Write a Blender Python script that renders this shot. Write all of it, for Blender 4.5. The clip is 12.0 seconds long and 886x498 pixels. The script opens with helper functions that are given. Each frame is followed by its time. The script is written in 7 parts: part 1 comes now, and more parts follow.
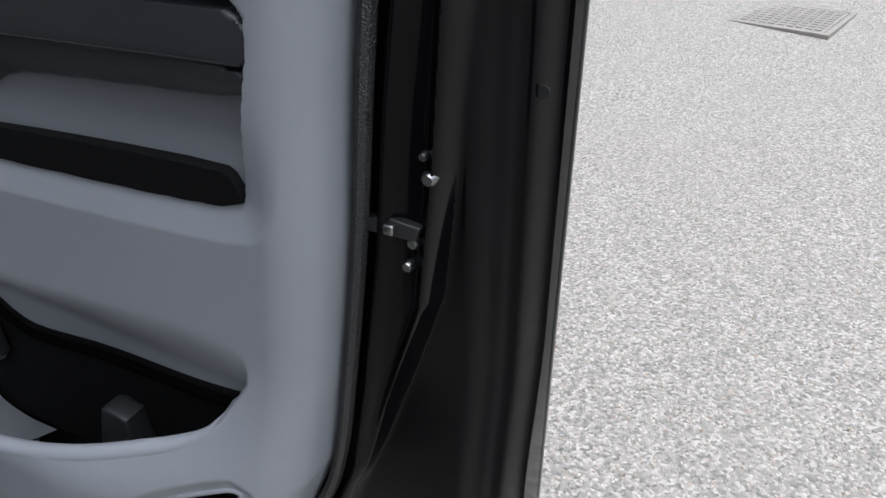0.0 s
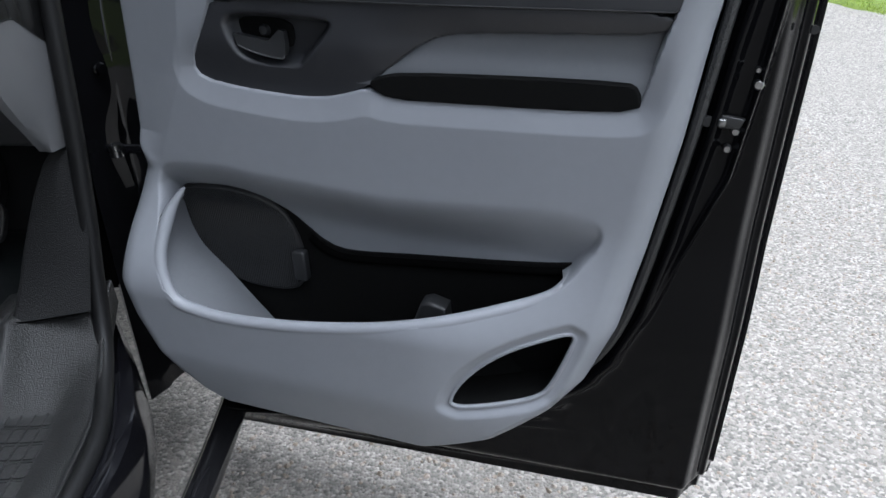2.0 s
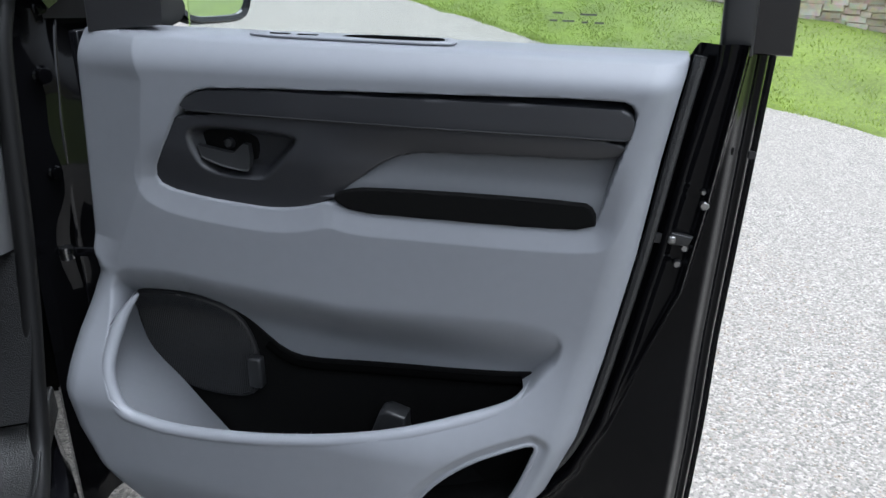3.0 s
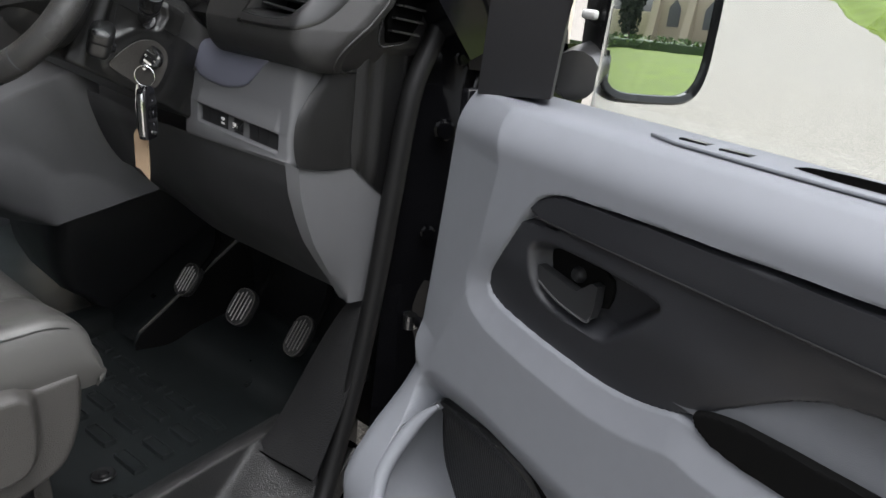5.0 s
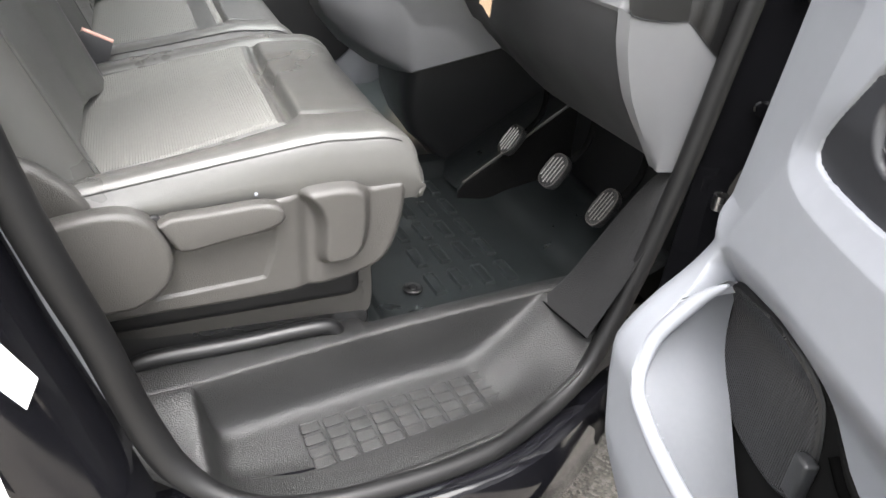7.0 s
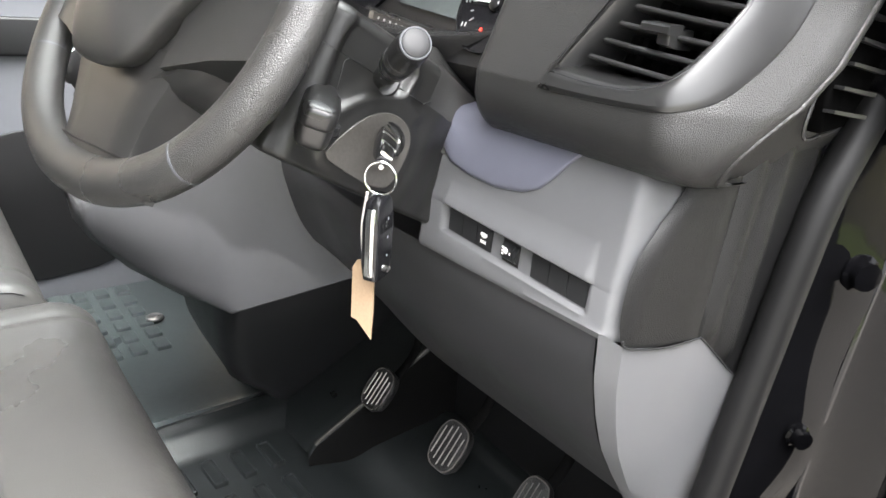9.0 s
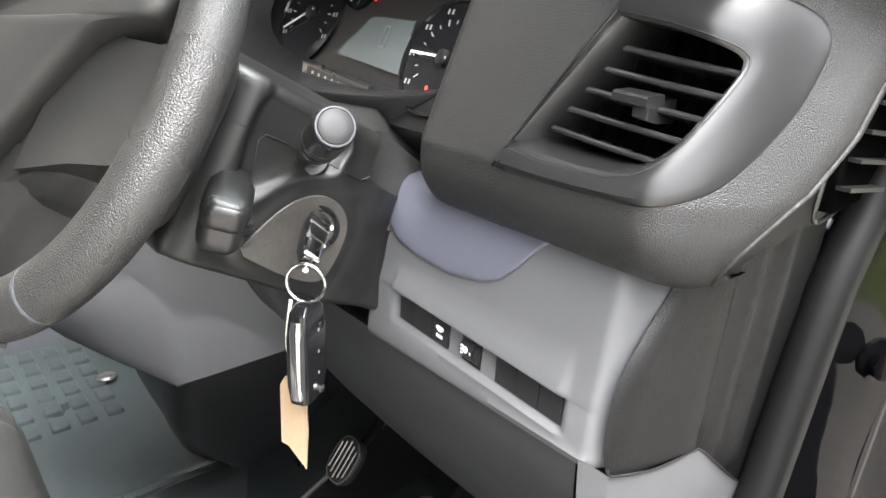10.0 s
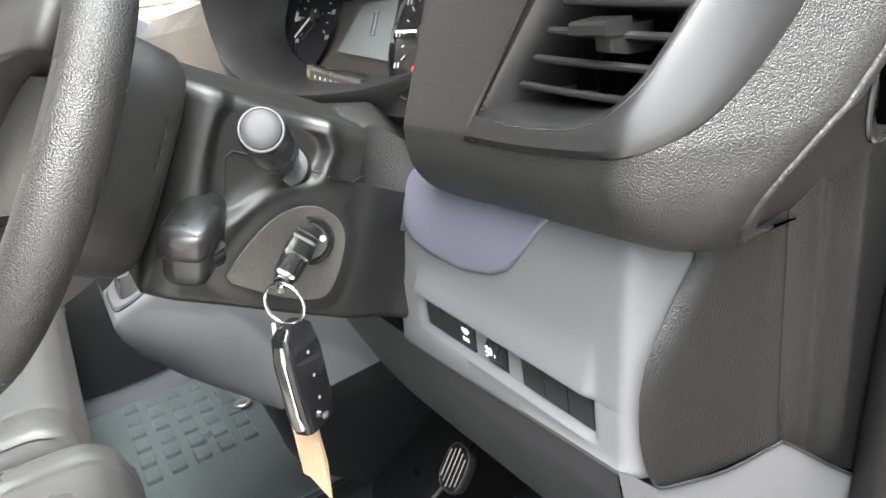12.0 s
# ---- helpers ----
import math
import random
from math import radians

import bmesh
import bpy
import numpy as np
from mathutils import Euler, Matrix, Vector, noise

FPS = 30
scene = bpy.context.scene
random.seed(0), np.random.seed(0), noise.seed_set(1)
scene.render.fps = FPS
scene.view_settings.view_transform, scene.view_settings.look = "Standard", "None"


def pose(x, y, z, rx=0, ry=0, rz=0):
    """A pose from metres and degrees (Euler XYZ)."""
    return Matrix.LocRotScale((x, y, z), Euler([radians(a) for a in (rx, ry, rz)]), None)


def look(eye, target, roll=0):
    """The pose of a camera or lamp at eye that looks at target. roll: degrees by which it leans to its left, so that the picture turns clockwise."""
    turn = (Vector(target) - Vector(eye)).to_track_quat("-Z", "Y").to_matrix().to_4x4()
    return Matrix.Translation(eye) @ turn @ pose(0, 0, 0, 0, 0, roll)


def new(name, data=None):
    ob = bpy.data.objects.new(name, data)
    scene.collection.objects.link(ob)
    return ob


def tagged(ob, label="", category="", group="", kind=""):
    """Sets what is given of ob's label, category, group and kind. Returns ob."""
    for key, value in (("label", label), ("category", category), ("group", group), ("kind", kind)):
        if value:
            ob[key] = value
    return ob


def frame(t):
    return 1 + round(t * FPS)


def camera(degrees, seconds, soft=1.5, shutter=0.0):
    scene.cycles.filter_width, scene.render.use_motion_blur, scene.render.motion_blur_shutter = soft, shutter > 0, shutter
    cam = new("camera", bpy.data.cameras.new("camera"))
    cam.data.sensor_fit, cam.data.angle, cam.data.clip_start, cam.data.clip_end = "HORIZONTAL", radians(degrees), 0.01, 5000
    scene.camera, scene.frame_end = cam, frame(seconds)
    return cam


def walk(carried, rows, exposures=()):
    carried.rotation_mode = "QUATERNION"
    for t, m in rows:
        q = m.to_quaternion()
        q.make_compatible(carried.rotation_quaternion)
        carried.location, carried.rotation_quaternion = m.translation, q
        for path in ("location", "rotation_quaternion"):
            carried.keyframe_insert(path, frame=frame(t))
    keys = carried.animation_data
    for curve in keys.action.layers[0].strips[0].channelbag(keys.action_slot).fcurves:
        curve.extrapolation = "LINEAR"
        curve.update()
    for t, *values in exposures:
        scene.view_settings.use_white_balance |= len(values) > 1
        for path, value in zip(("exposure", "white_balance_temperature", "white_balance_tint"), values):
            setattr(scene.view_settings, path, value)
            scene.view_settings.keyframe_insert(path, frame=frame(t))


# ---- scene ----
cam = camera(65.7, 12.0)
PATH = [
    (0, (2.011, 0.315, 1.304), (1.734, 1.997, 0.258), -0.4),
    (0.5, (1.884, 0.122, 1.315), (1.717, 1.878, 0.374), 0.4),
    (1, (1.763, 0.006, 1.324), (1.634, 1.708, 0.282), 1.3),
    (1.5, (1.689, -0.025, 1.321), (1.494, 1.678, 0.290), 0.4),
    (2, (1.549, -0.070, 1.325), (1.478, 1.662, 0.326), -0.9),
    (2.5, (1.515, -0.088, 1.344), (1.598, 1.706, 0.465), 0.6),
    (2.7, (1.516, -0.092, 1.354), (1.641, 1.724, 0.523), 0.4),
    (4.3, (1.617, 0.251, 1.405), (0.957, 2.014, 0.728), 6.8),
    (4.5, (1.608, 0.251, 1.381), (0.829, 1.993, 0.783), 5.2),
    (5, (1.538, 0.34, 1.373), (0.406, 1.825, 0.655), 5.6),
    (5.5, (1.561, 0.374, 1.348), (0.062, 1.395, 0.506), 6.9),
    (6, (1.598, 0.365, 1.319), (0.011, 1.144, 0.384), 5.6),
    (6.5, (1.617, 0.358, 1.304), (0.025, 1.01, 0.284), 3.8),
    (6.7, (1.618, 0.352, 1.299), (0.033, 0.995, 0.263), 3.9),
    (8.3, (1.232, 0.333, 1.335), (-0.159, 1.546, 0.565), 2.9),
    (8.5, (1.195, 0.39, 1.356), (-0.202, 1.597, 0.586), 3.1),
    (9, (1.084, 0.53, 1.369), (-0.361, 1.713, 0.655), 5.0),
    (9.5, (1.033, 0.592, 1.386), (-0.433, 1.77, 0.703), 4.4),
    (10, (1.01, 0.619, 1.399), (-0.412, 1.853, 0.725), 3.2),
    (10.5, (1.012, 0.687, 1.396), (-0.611, 1.655, 0.741), -3.3),
    (11, (1.009, 0.734, 1.397), (-0.707, 1.542, 0.763), -7.5),
    (11.5, (1.014, 0.745, 1.386), (-0.754, 1.444, 0.765), -10.7),
    (12, (1.023, 0.728, 1.376), (-0.632, 1.627, 0.705), -9.5),
]
EXPOSURES = [(0, 1.22, 5850, 10), (1, 1.34, 5800, 10), (2.7, 1.47, 5650, 8), (4.3, 1.5, 6150, 11), (5, 1.66, 6250, 11), (5.5, 2.92, 6480, 11), (6.5, 3.25, 6480, 11), (8.5, 3.35, 6420, 11), (9.5, 3.5, 6420, 11), (10.0, 3.47, 6420, 11), (10.5, 3.33, 6400, 11), (11.5, 3.25, 6450, 10), (12, 3.6, 6400, 10)]
walk(cam, [(t, look(eye, target, roll)) for t, eye, target, roll in PATH], EXPOSURES)

# ---- daylight: an overcast sky with a wide, weak sun ----
SUN_ELEVATION, SUN_ROTATION = radians(72), radians(112)
world = bpy.data.worlds.new("overcast_sky")
scene.world = world
world.use_nodes = True
wn, wl = world.node_tree.nodes, world.node_tree.links
sky = wn.new("ShaderNodeTexSky")
sky.sky_type, sky.sun_disc = "NISHITA", False
sky.sun_elevation, sky.sun_rotation = SUN_ELEVATION, SUN_ROTATION
sky.air_density, sky.dust_density, sky.ozone_density = 1.0, 6.0, 1.0
pale = wn.new("ShaderNodeHueSaturation")
pale.inputs["Saturation"].default_value = 0.12
wl.new(sky.outputs["Color"], pale.inputs["Color"])
wl.new(pale.outputs["Color"], wn["Background"].inputs["Color"])
wn["Background"].inputs["Strength"].default_value = 0.125
sun = new("sun", bpy.data.lights.new("sun", "SUN"))
sun.data.energy, sun.data.angle, sun.data.color = 1.3, radians(65), (1.0, 0.98, 0.95)
sun.rotation_euler = (math.pi / 2 - SUN_ELEVATION, 0, math.pi - SUN_ROTATION)


# ---- materials ----
def mat(name, color, rough=0.5, metal=0.0, vary=0.12, scale=6.0, grain=0.0, grain_scale=600.0, spec=0.5, rvary=0.08, coat=0.0, grain_type="noise"):
    m = bpy.data.materials.new(name)
    m.use_nodes = True
    n, l = m.node_tree.nodes, m.node_tree.links
    b = n["Principled BSDF"]
    b.inputs["Metallic"].default_value = metal
    b.inputs["Specular IOR Level"].default_value = spec
    b.inputs["Coat Weight"].default_value = coat
    b.inputs["Coat Roughness"].default_value = 0.04
    tc = n.new("ShaderNodeTexCoord")
    big, fine = n.new("ShaderNodeTexNoise"), n.new("ShaderNodeTexNoise")
    for t, s, d in ((big, scale, 5), (fine, scale * 17, 4)):
        t.inputs["Scale"].default_value, t.inputs["Detail"].default_value = s, d
        l.new(tc.outputs["Object"], t.inputs["Vector"])
    both = n.new("ShaderNodeMath")
    both.operation = "ADD"
    l.new(big.outputs["Fac"], both.inputs[0])
    l.new(fine.outputs["Fac"], both.inputs[1])
    span = n.new("ShaderNodeMapRange")
    span.inputs["From Min"].default_value, span.inputs["From Max"].default_value = 0.6, 1.4
    span.inputs["To Min"].default_value, span.inputs["To Max"].default_value = 1 - vary, 1 + vary
    l.new(both.outputs[0], span.inputs["Value"])
    mul = n.new("ShaderNodeVectorMath")
    mul.operation = "SCALE"
    mul.inputs[0].default_value = color
    l.new(span.outputs[0], mul.inputs["Scale"])
    l.new(mul.outputs[0], b.inputs["Base Color"])
    rr = n.new("ShaderNodeMapRange")
    rr.inputs["From Min"].default_value, rr.inputs["From Max"].default_value = 0.3, 0.7
    rr.inputs["To Min"].default_value, rr.inputs["To Max"].default_value = max(rough - rvary, 0.0), min(rough + rvary, 1.0)
    l.new(big.outputs["Fac"], rr.inputs["Value"])
    l.new(rr.outputs[0], b.inputs["Roughness"])
    if grain:
        g = n.new("ShaderNodeTexVoronoi" if grain_type == "cells" else "ShaderNodeTexNoise")
        g.inputs["Scale"].default_value = grain_scale
        l.new(tc.outputs["Object"], g.inputs["Vector"])
        bump = n.new("ShaderNodeBump")
        bump.inputs["Strength"].default_value, bump.inputs["Distance"].default_value = grain, 0.001
        if grain_type == "cells":
            # leather: uneven pebbles with creases between them
            warp, push = n.new("ShaderNodeTexNoise"), n.new("ShaderNodeVectorMath")
            warp.inputs["Scale"].default_value, warp.inputs["Detail"].default_value = grain_scale * 0.7, 2
            l.new(tc.outputs["Object"], warp.inputs["Vector"])
            push.operation = "MULTIPLY_ADD"
            push.inputs[1].default_value = (1.3 / grain_scale,) * 3
            l.new(warp.outputs["Color"], push.inputs[0])
            l.new(tc.outputs["Object"], push.inputs[2])
            l.new(push.outputs[0], g.inputs["Vector"])
            bump.invert = True
        l.new(g.outputs[0], bump.inputs["Height"])
        l.new(bump.outputs[0], b.inputs["Normal"])
    return m


M = {
    "trim": mat("light_grey_plastic", (0.158, 0.165, 0.182), 0.5, grain=0.12, grain_scale=1500, vary=0.04, scale=3),
    "console": mat("mid_grey_plastic", (0.072, 0.0725, 0.076), 0.5, grain=0.16, grain_scale=1500, vary=0.04, scale=3),
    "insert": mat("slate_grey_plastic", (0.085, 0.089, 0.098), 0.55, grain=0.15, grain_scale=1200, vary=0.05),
    "dark": mat("charcoal_plastic", (0.013, 0.0135, 0.0145), 0.42, grain=0.2, grain_scale=900, vary=0.10),
    "knee": mat("dark_grey_plastic", (0.032, 0.032, 0.034), 0.45, grain=0.15, grain_scale=1300, vary=0.06),
    "pad": mat("leather_grained_black_plastic", (0.021, 0.0209, 0.0207), 0.37, grain=0.55, grain_scale=1150, grain_type="cells", vary=0.10, spec=0.55),
    "satin_grained": mat("fine_grained_black_plastic", (0.012, 0.012, 0.0125), 0.34, grain=0.5, grain_scale=1100, grain_type="cells", vary=0.08, spec=0.55),
    "shroud": mat("satin_black_shroud", (0.013, 0.013, 0.0128), 0.34, vary=0.12, grain=0.12, grain_scale=1500, rvary=0.07, spec=0.5),
    "wheelplastic": mat("matt_black_plastic", (0.025, 0.0247, 0.024), 0.36, vary=0.12, grain=0.25, grain_scale=1300, spec=0.55),
    "cover": mat("smooth_black_airbag_plastic", (0.038, 0.0374, 0.0364), 0.36, vary=0.06, grain=0.35, grain_scale=1800, spec=0.6),
    "jamb": mat("black_painted_jamb", (0.002, 0.002, 0.0024), 0.09, vary=0.3, spec=0.10, scale=3, rvary=0.04),
    "doorinsert": mat("charcoal_door_insert", (0.018, 0.0187, 0.0217), 0.42, grain=0.25, grain_scale=900, vary=0.06, spec=0.55),
    "worn": mat("scuffed_grey_black_plastic", (0.066, 0.062, 0.057), 0.42, vary=0.25, scale=25, grain=0.2, grain_scale=700, rvary=0.12),
    # black without gloss, puts the shade of recesses into the colour
    "deep": mat("black_recess_shade", (0.002, 0.002, 0.002), 1.0, vary=0.2, spec=0.0),
    "seal": mat("smooth_seal_rubber", (0.006, 0.006, 0.0062), 0.5, vary=0.15, scale=12, spec=0.22),
    "pillar": mat("black_pillar_paint", (0.003, 0.003, 0.0035), 0.08, vary=0.25, spec=0.15, scale=3, rvary=0.05),
    "dashtrim": mat("grey_dash_plastic", (0.094, 0.0952, 0.0995), 0.50, grain=0.2, grain_scale=1500, vary=0.04, scale=3),
    # near-black, hardly glossy: keeps recesses and unlit footwell parts dark by colour
    "void": mat("unlit_black", (0.003, 0.003, 0.003), 0.85, vary=0.2, spec=0.08),
    "endgrain": mat("leather_grained_charcoal", (0.006, 0.006, 0.0062), 0.44, grain=0.4, grain_scale=900, grain_type="cells", vary=0.10, spec=0.4),
    # paler and more teal than the driver's mat: sky reflection put into the colour
    "matgrey": mat("rubber_mat_sky_sheen", (0.056, 0.068, 0.070), 0.36, grain=0.35, grain_scale=700, vary=0.15, scale=4, rvary=0.1),
    "lcd": mat("liquid_crystal", (0.085, 0.098, 0.098), 0.22, vary=0.06),
    "steel_dark": mat("dull_steel", (0.22, 0.22, 0.22), 0.3, 1.0, vary=0.1),
    "chrome_dark": mat("polished_black_edge", (0.03, 0.03, 0.032), 0.12, vary=0.05),
    "satin": mat("satin_black_plastic", (0.016, 0.016, 0.0162), 0.28, vary=0.10, grain=0.08, grain_scale=1600, spec=0.7),
    "black": mat("deep_black_plastic", (0.005, 0.005, 0.0055), 0.5, vary=0.15),
    "quarter": mat("soft_dark_grey_plastic", (0.020, 0.020, 0.0215), 0.5, grain=0.2, grain_scale=900, vary=0.08),
    "kick": mat("grained_black_trim", (0.012, 0.012, 0.0125), 0.5, grain=1.0, grain_scale=420, grain_type="cells", vary=0.2, spec=0.42),
    "rubber": mat("black_rubber", (0.013, 0.013, 0.0130), 0.36, grain=1.0, grain_scale=480, grain_type="cells", vary=0.25, scale=9, spec=0.5),
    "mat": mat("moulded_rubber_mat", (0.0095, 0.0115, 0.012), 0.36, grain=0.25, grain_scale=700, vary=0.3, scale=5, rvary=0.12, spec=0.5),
    "paint": mat("black_car_paint", (0.004, 0.004, 0.005), 0.10, vary=0.2, spec=0.4, scale=2, rvary=0.05),
    "leather": mat("black_leatherette", (0.036, 0.0355, 0.0345), 0.33, grain=0.42, grain_scale=1050, grain_type="cells", vary=0.08, rvary=0.1, spec=0.6),
    "seatleather": mat("grey_black_seat_leatherette", (0.060, 0.059, 0.0558), 0.31, grain=0.25, grain_scale=900, grain_type="cells", vary=0.05, rvary=0.05, spec=0.6),
    "weave": mat("woven_grey_cloth", (0.130, 0.1275, 0.119), 0.8, grain=0.8, grain_scale=900, vary=0.1),
    "seatplastic": mat("warm_grey_seat_plastic", (0.041, 0.039, 0.0362), 0.42, grain=0.5, grain_scale=620, grain_type="cells", vary=0.08),
    "cup": mat("slate_blue_plastic", (0.095, 0.098, 0.125), 0.45, vary=0.05, grain=0.1, grain_scale=1500),
    "chrome": mat("polished_steel", (0.72, 0.72, 0.71), 0.15, 1.0, vary=0.05),
    "steel": mat("zinc_steel", (0.32, 0.31, 0.30), 0.4, 1.0, vary=0.2),
    "gloss": mat("gloss_black_plastic", (0.008, 0.008, 0.009), 0.08, vary=0.1, rvary=0.03),
    "white": mat("white_print", (0.75, 0.75, 0.73), 0.5, vary=0.05),
    "dialprint": mat("grey_dial_print", (0.34, 0.34, 0.34), 0.5, vary=0.05),
    "red": mat("salmon_plastic", (0.55, 0.30, 0.24), 0.4, vary=0.1),
    "card": mat("buff_card", (0.27, 0.19, 0.12), 0.8, vary=0.12, scale=25),
    "ink": mat("black_ink", (0.02, 0.02, 0.025), 0.7),
    "string": mat("white_string", (0.62, 0.58, 0.52), 0.9, grain=0.6, grain_scale=2500),
    "headlining": mat("pale_headlining", (0.50, 0.49, 0.47), 0.9, grain=0.3, grain_scale=1500),
    "mirror": mat("mirror_silver", (0.86, 0.87, 0.87), 0.0, 1.0, vary=0.0, rvary=0.0),
    "stone": mat("limestone", (0.42, 0.365, 0.28), 0.9, vary=0.35, scale=9, grain=0.8, grain_scale=90),
    "iron": mat("dusty_worn_iron", (0.19, 0.175, 0.155), 0.8, vary=0.3, scale=14, grain=0.5, grain_scale=300),
    "bark": mat("bark", (0.12, 0.09, 0.065), 0.9, vary=0.3),
    "leaf": mat("dark_green_leaves", (0.035, 0.07, 0.018), 0.6, vary=0.5, scale=1.5),
    "cypress": mat("cypress_foliage", (0.025, 0.045, 0.025), 0.7, vary=0.4, scale=2),
    "brick": mat("warm_brick", (0.40, 0.24, 0.14), 0.85, vary=0.3, scale=7, grain=0.6, grain_scale=120),
    "mortar": mat("pale_mortar", (0.55, 0.50, 0.42), 0.9, vary=0.15, grain=0.6, grain_scale=200),
}


def glass_mat(name, tint=(0.93, 0.96, 0.95)):
    m = bpy.data.materials.new(name)
    m.use_nodes = True
    n, l = m.node_tree.nodes, m.node_tree.links
    n.remove(n["Principled BSDF"])
    mix, clear, gloss, fres = (n.new("ShaderNode" + k) for k in ("MixShader", "BsdfTransparent", "BsdfGlossy", "Fresnel"))
    clear.inputs["Color"].default_value = (*tint, 1)
    gloss.inputs["Roughness"].default_value = 0.0
    fres.inputs["IOR"].default_value = 1.45
    l.new(fres.outputs[0], mix.inputs[0])
    l.new(clear.outputs[0], mix.inputs[1])
    l.new(gloss.outputs[0], mix.inputs[2])
    l.new(mix.outputs[0], n["Material Output"].inputs["Surface"])
    return m


wv = M["weave"].node_tree
wave = wv.nodes.new("ShaderNodeTexWave")
wave.bands_direction, wave.inputs["Scale"].default_value, wave.inputs["Distortion"].default_value = "Y", 75.0, 0.0
wv.links.new(wv.nodes["Texture Coordinate"].outputs["Object"], wave.inputs["Vector"])
ribs = wv.nodes.new("ShaderNodeBump")
ribs.inputs["Strength"].default_value, ribs.inputs["Distance"].default_value = 0.3, 0.0015
wv.links.new(wave.outputs["Fac"], ribs.inputs["Height"])
wv.links.new(wv.nodes["Bump"].outputs[0], ribs.inputs["Normal"])
wv.links.new(ribs.outputs[0], wv.nodes["Principled BSDF"].inputs["Normal"])

M["grille"] = mat("ribbed_black_plastic", (0.008, 0.008, 0.0085), 0.42, vary=0.08)
gt = M["grille"].node_tree
gw, gb = gt.nodes.new("ShaderNodeTexWave"), gt.nodes.new("ShaderNodeBump")
gw.bands_direction, gw.inputs["Scale"].default_value = "X", 80.0
gt.links.new(gt.nodes["Texture Coordinate"].outputs["Object"], gw.inputs["Vector"])
gb.inputs["Strength"].default_value, gb.inputs["Distance"].default_value = 0.8, 0.0015
gt.links.new(gw.outputs["Fac"], gb.inputs["Height"])
gt.links.new(gb.outputs[0], gt.nodes["Principled BSDF"].inputs["Normal"])

M["glass"] = glass_mat("clear_glass")
lamp_red = mat("red_lamp", (0.6, 0.03, 0.02), 0.4)
lamp_red.node_tree.nodes["Principled BSDF"].inputs["Emission Color"].default_value = (1.0, 0.05, 0.03, 1)
lamp_red.node_tree.nodes["Principled BSDF"].inputs["Emission Strength"].default_value = 0.35
M["redlamp"] = lamp_red


def ground_mat(name, stones, grit, scale, bump_d):
    """Loose chippings: cells of several stone colours over finer grit."""
    m = bpy.data.materials.new(name)
    m.use_nodes = True
    n, l = m.node_tree.nodes, m.node_tree.links
    b = n["Principled BSDF"]
    b.inputs["Roughness"].default_value = 0.9
    tc = n.new("ShaderNodeTexCoord")
    cells = n.new("ShaderNodeTexVoronoi")
    cells.inputs["Scale"].default_value = scale
    l.new(tc.outputs["Object"], cells.inputs["Vector"])
    ramp = n.new("ShaderNodeValToRGB")
    ramp.color_ramp.interpolation = "LINEAR"
    for k, (pos, c) in enumerate(stones):
        e = ramp.color_ramp.elements[k] if k < 2 else ramp.color_ramp.elements.new(pos)
        e.position, e.color = pos, (*c, 1)
    sep = n.new("ShaderNodeSeparateColor")
    l.new(cells.outputs["Color"], sep.inputs[0])
    l.new(sep.outputs[0], ramp.inputs[0])
    patch = n.new("ShaderNodeTexNoise")
    patch.inputs["Scale"].default_value, patch.inputs["Detail"].default_value = 1.3, 6
    l.new(tc.outputs["Object"], patch.inputs["Vector"])
    mix = n.new("ShaderNodeMix")
    mix.data_type = "RGBA"
    part_grit = n.new("ShaderNodeMath")
    part_grit.operation = "MULTIPLY"
    part_grit.inputs[1].default_value = 0.62
    l.new(patch.outputs["Fac"], part_grit.inputs[0])
    l.new(part_grit.outputs[0], mix.inputs[0])
    l.new(ramp.outputs[0], mix.inputs[6])
    mix.inputs[7].default_value = (*grit, 1)
    l.new(mix.outputs[2], b.inputs["Base Color"])
    bump = n.new("ShaderNodeBump")
    bump.inputs["Strength"].default_value, bump.inputs["Distance"].default_value = 0.8, bump_d
    bump.invert = True
    l.new(cells.outputs["Distance"], bump.inputs["Height"])
    l.new(bump.outputs[0], b.inputs["Normal"])
    return m


M["road"] = ground_mat("pale_chippings", [(0.0, (0.07, 0.066, 0.060)), (1.0, (0.40, 0.372, 0.338)), (0.25, (0.150, 0.142, 0.130)), (0.7, (0.25, 0.230, 0.206))], (0.205, 0.189, 0.166), 125, 0.005)
M["gravel"] = ground_mat("gravel_stones", [(0.0, (0.17, 0.14, 0.11)), (1.0, (0.40, 0.36, 0.32)), (0.5, (0.27, 0.225, 0.185))], (0.27, 0.225, 0.18), 60, 0.01)
M["blades"] = mat("grass_blades", (0.20, 0.272, 0.036), 0.75, vary=0.3, scale=2.0)
M["grass"] = mat("verge_grass", (0.098, 0.136, 0.019), 0.9, vary=0.45, scale=1.6, grain=1.0, grain_scale=230)


# ---- helpers for meshes ----
def thing(name, label, category, group="", kind="", m=None):
    ob = new(name)
    ob.empty_display_size = 0.05
    if m is not None:
        ob.matrix_world = m
    return tagged(ob, label, category, group, kind)


def finish(me, material, angle=38):
    if material:
        me.materials.append(M[material])
    me.polygons.foreach_set("use_smooth", [True] * len(me.polygons))
    me.set_sharp_from_angle(angle=radians(angle))
    me.update()


def part(name, bm, material, parent, label=""):
    """Links a bmesh (or a mesh) as one mesh object under a thing or a part."""
    if isinstance(bm, bmesh.types.BMesh):
        me = bpy.data.meshes.new(name)
        bmesh.ops.recalc_face_normals(bm, faces=bm.faces)
        bm.to_mesh(me)
        bm.free()
        finish(me, material)
    else:
        me = bm
    ob = new(name, me)
    ob.parent = parent
    if label:
        ob["label"] = label
    return ob


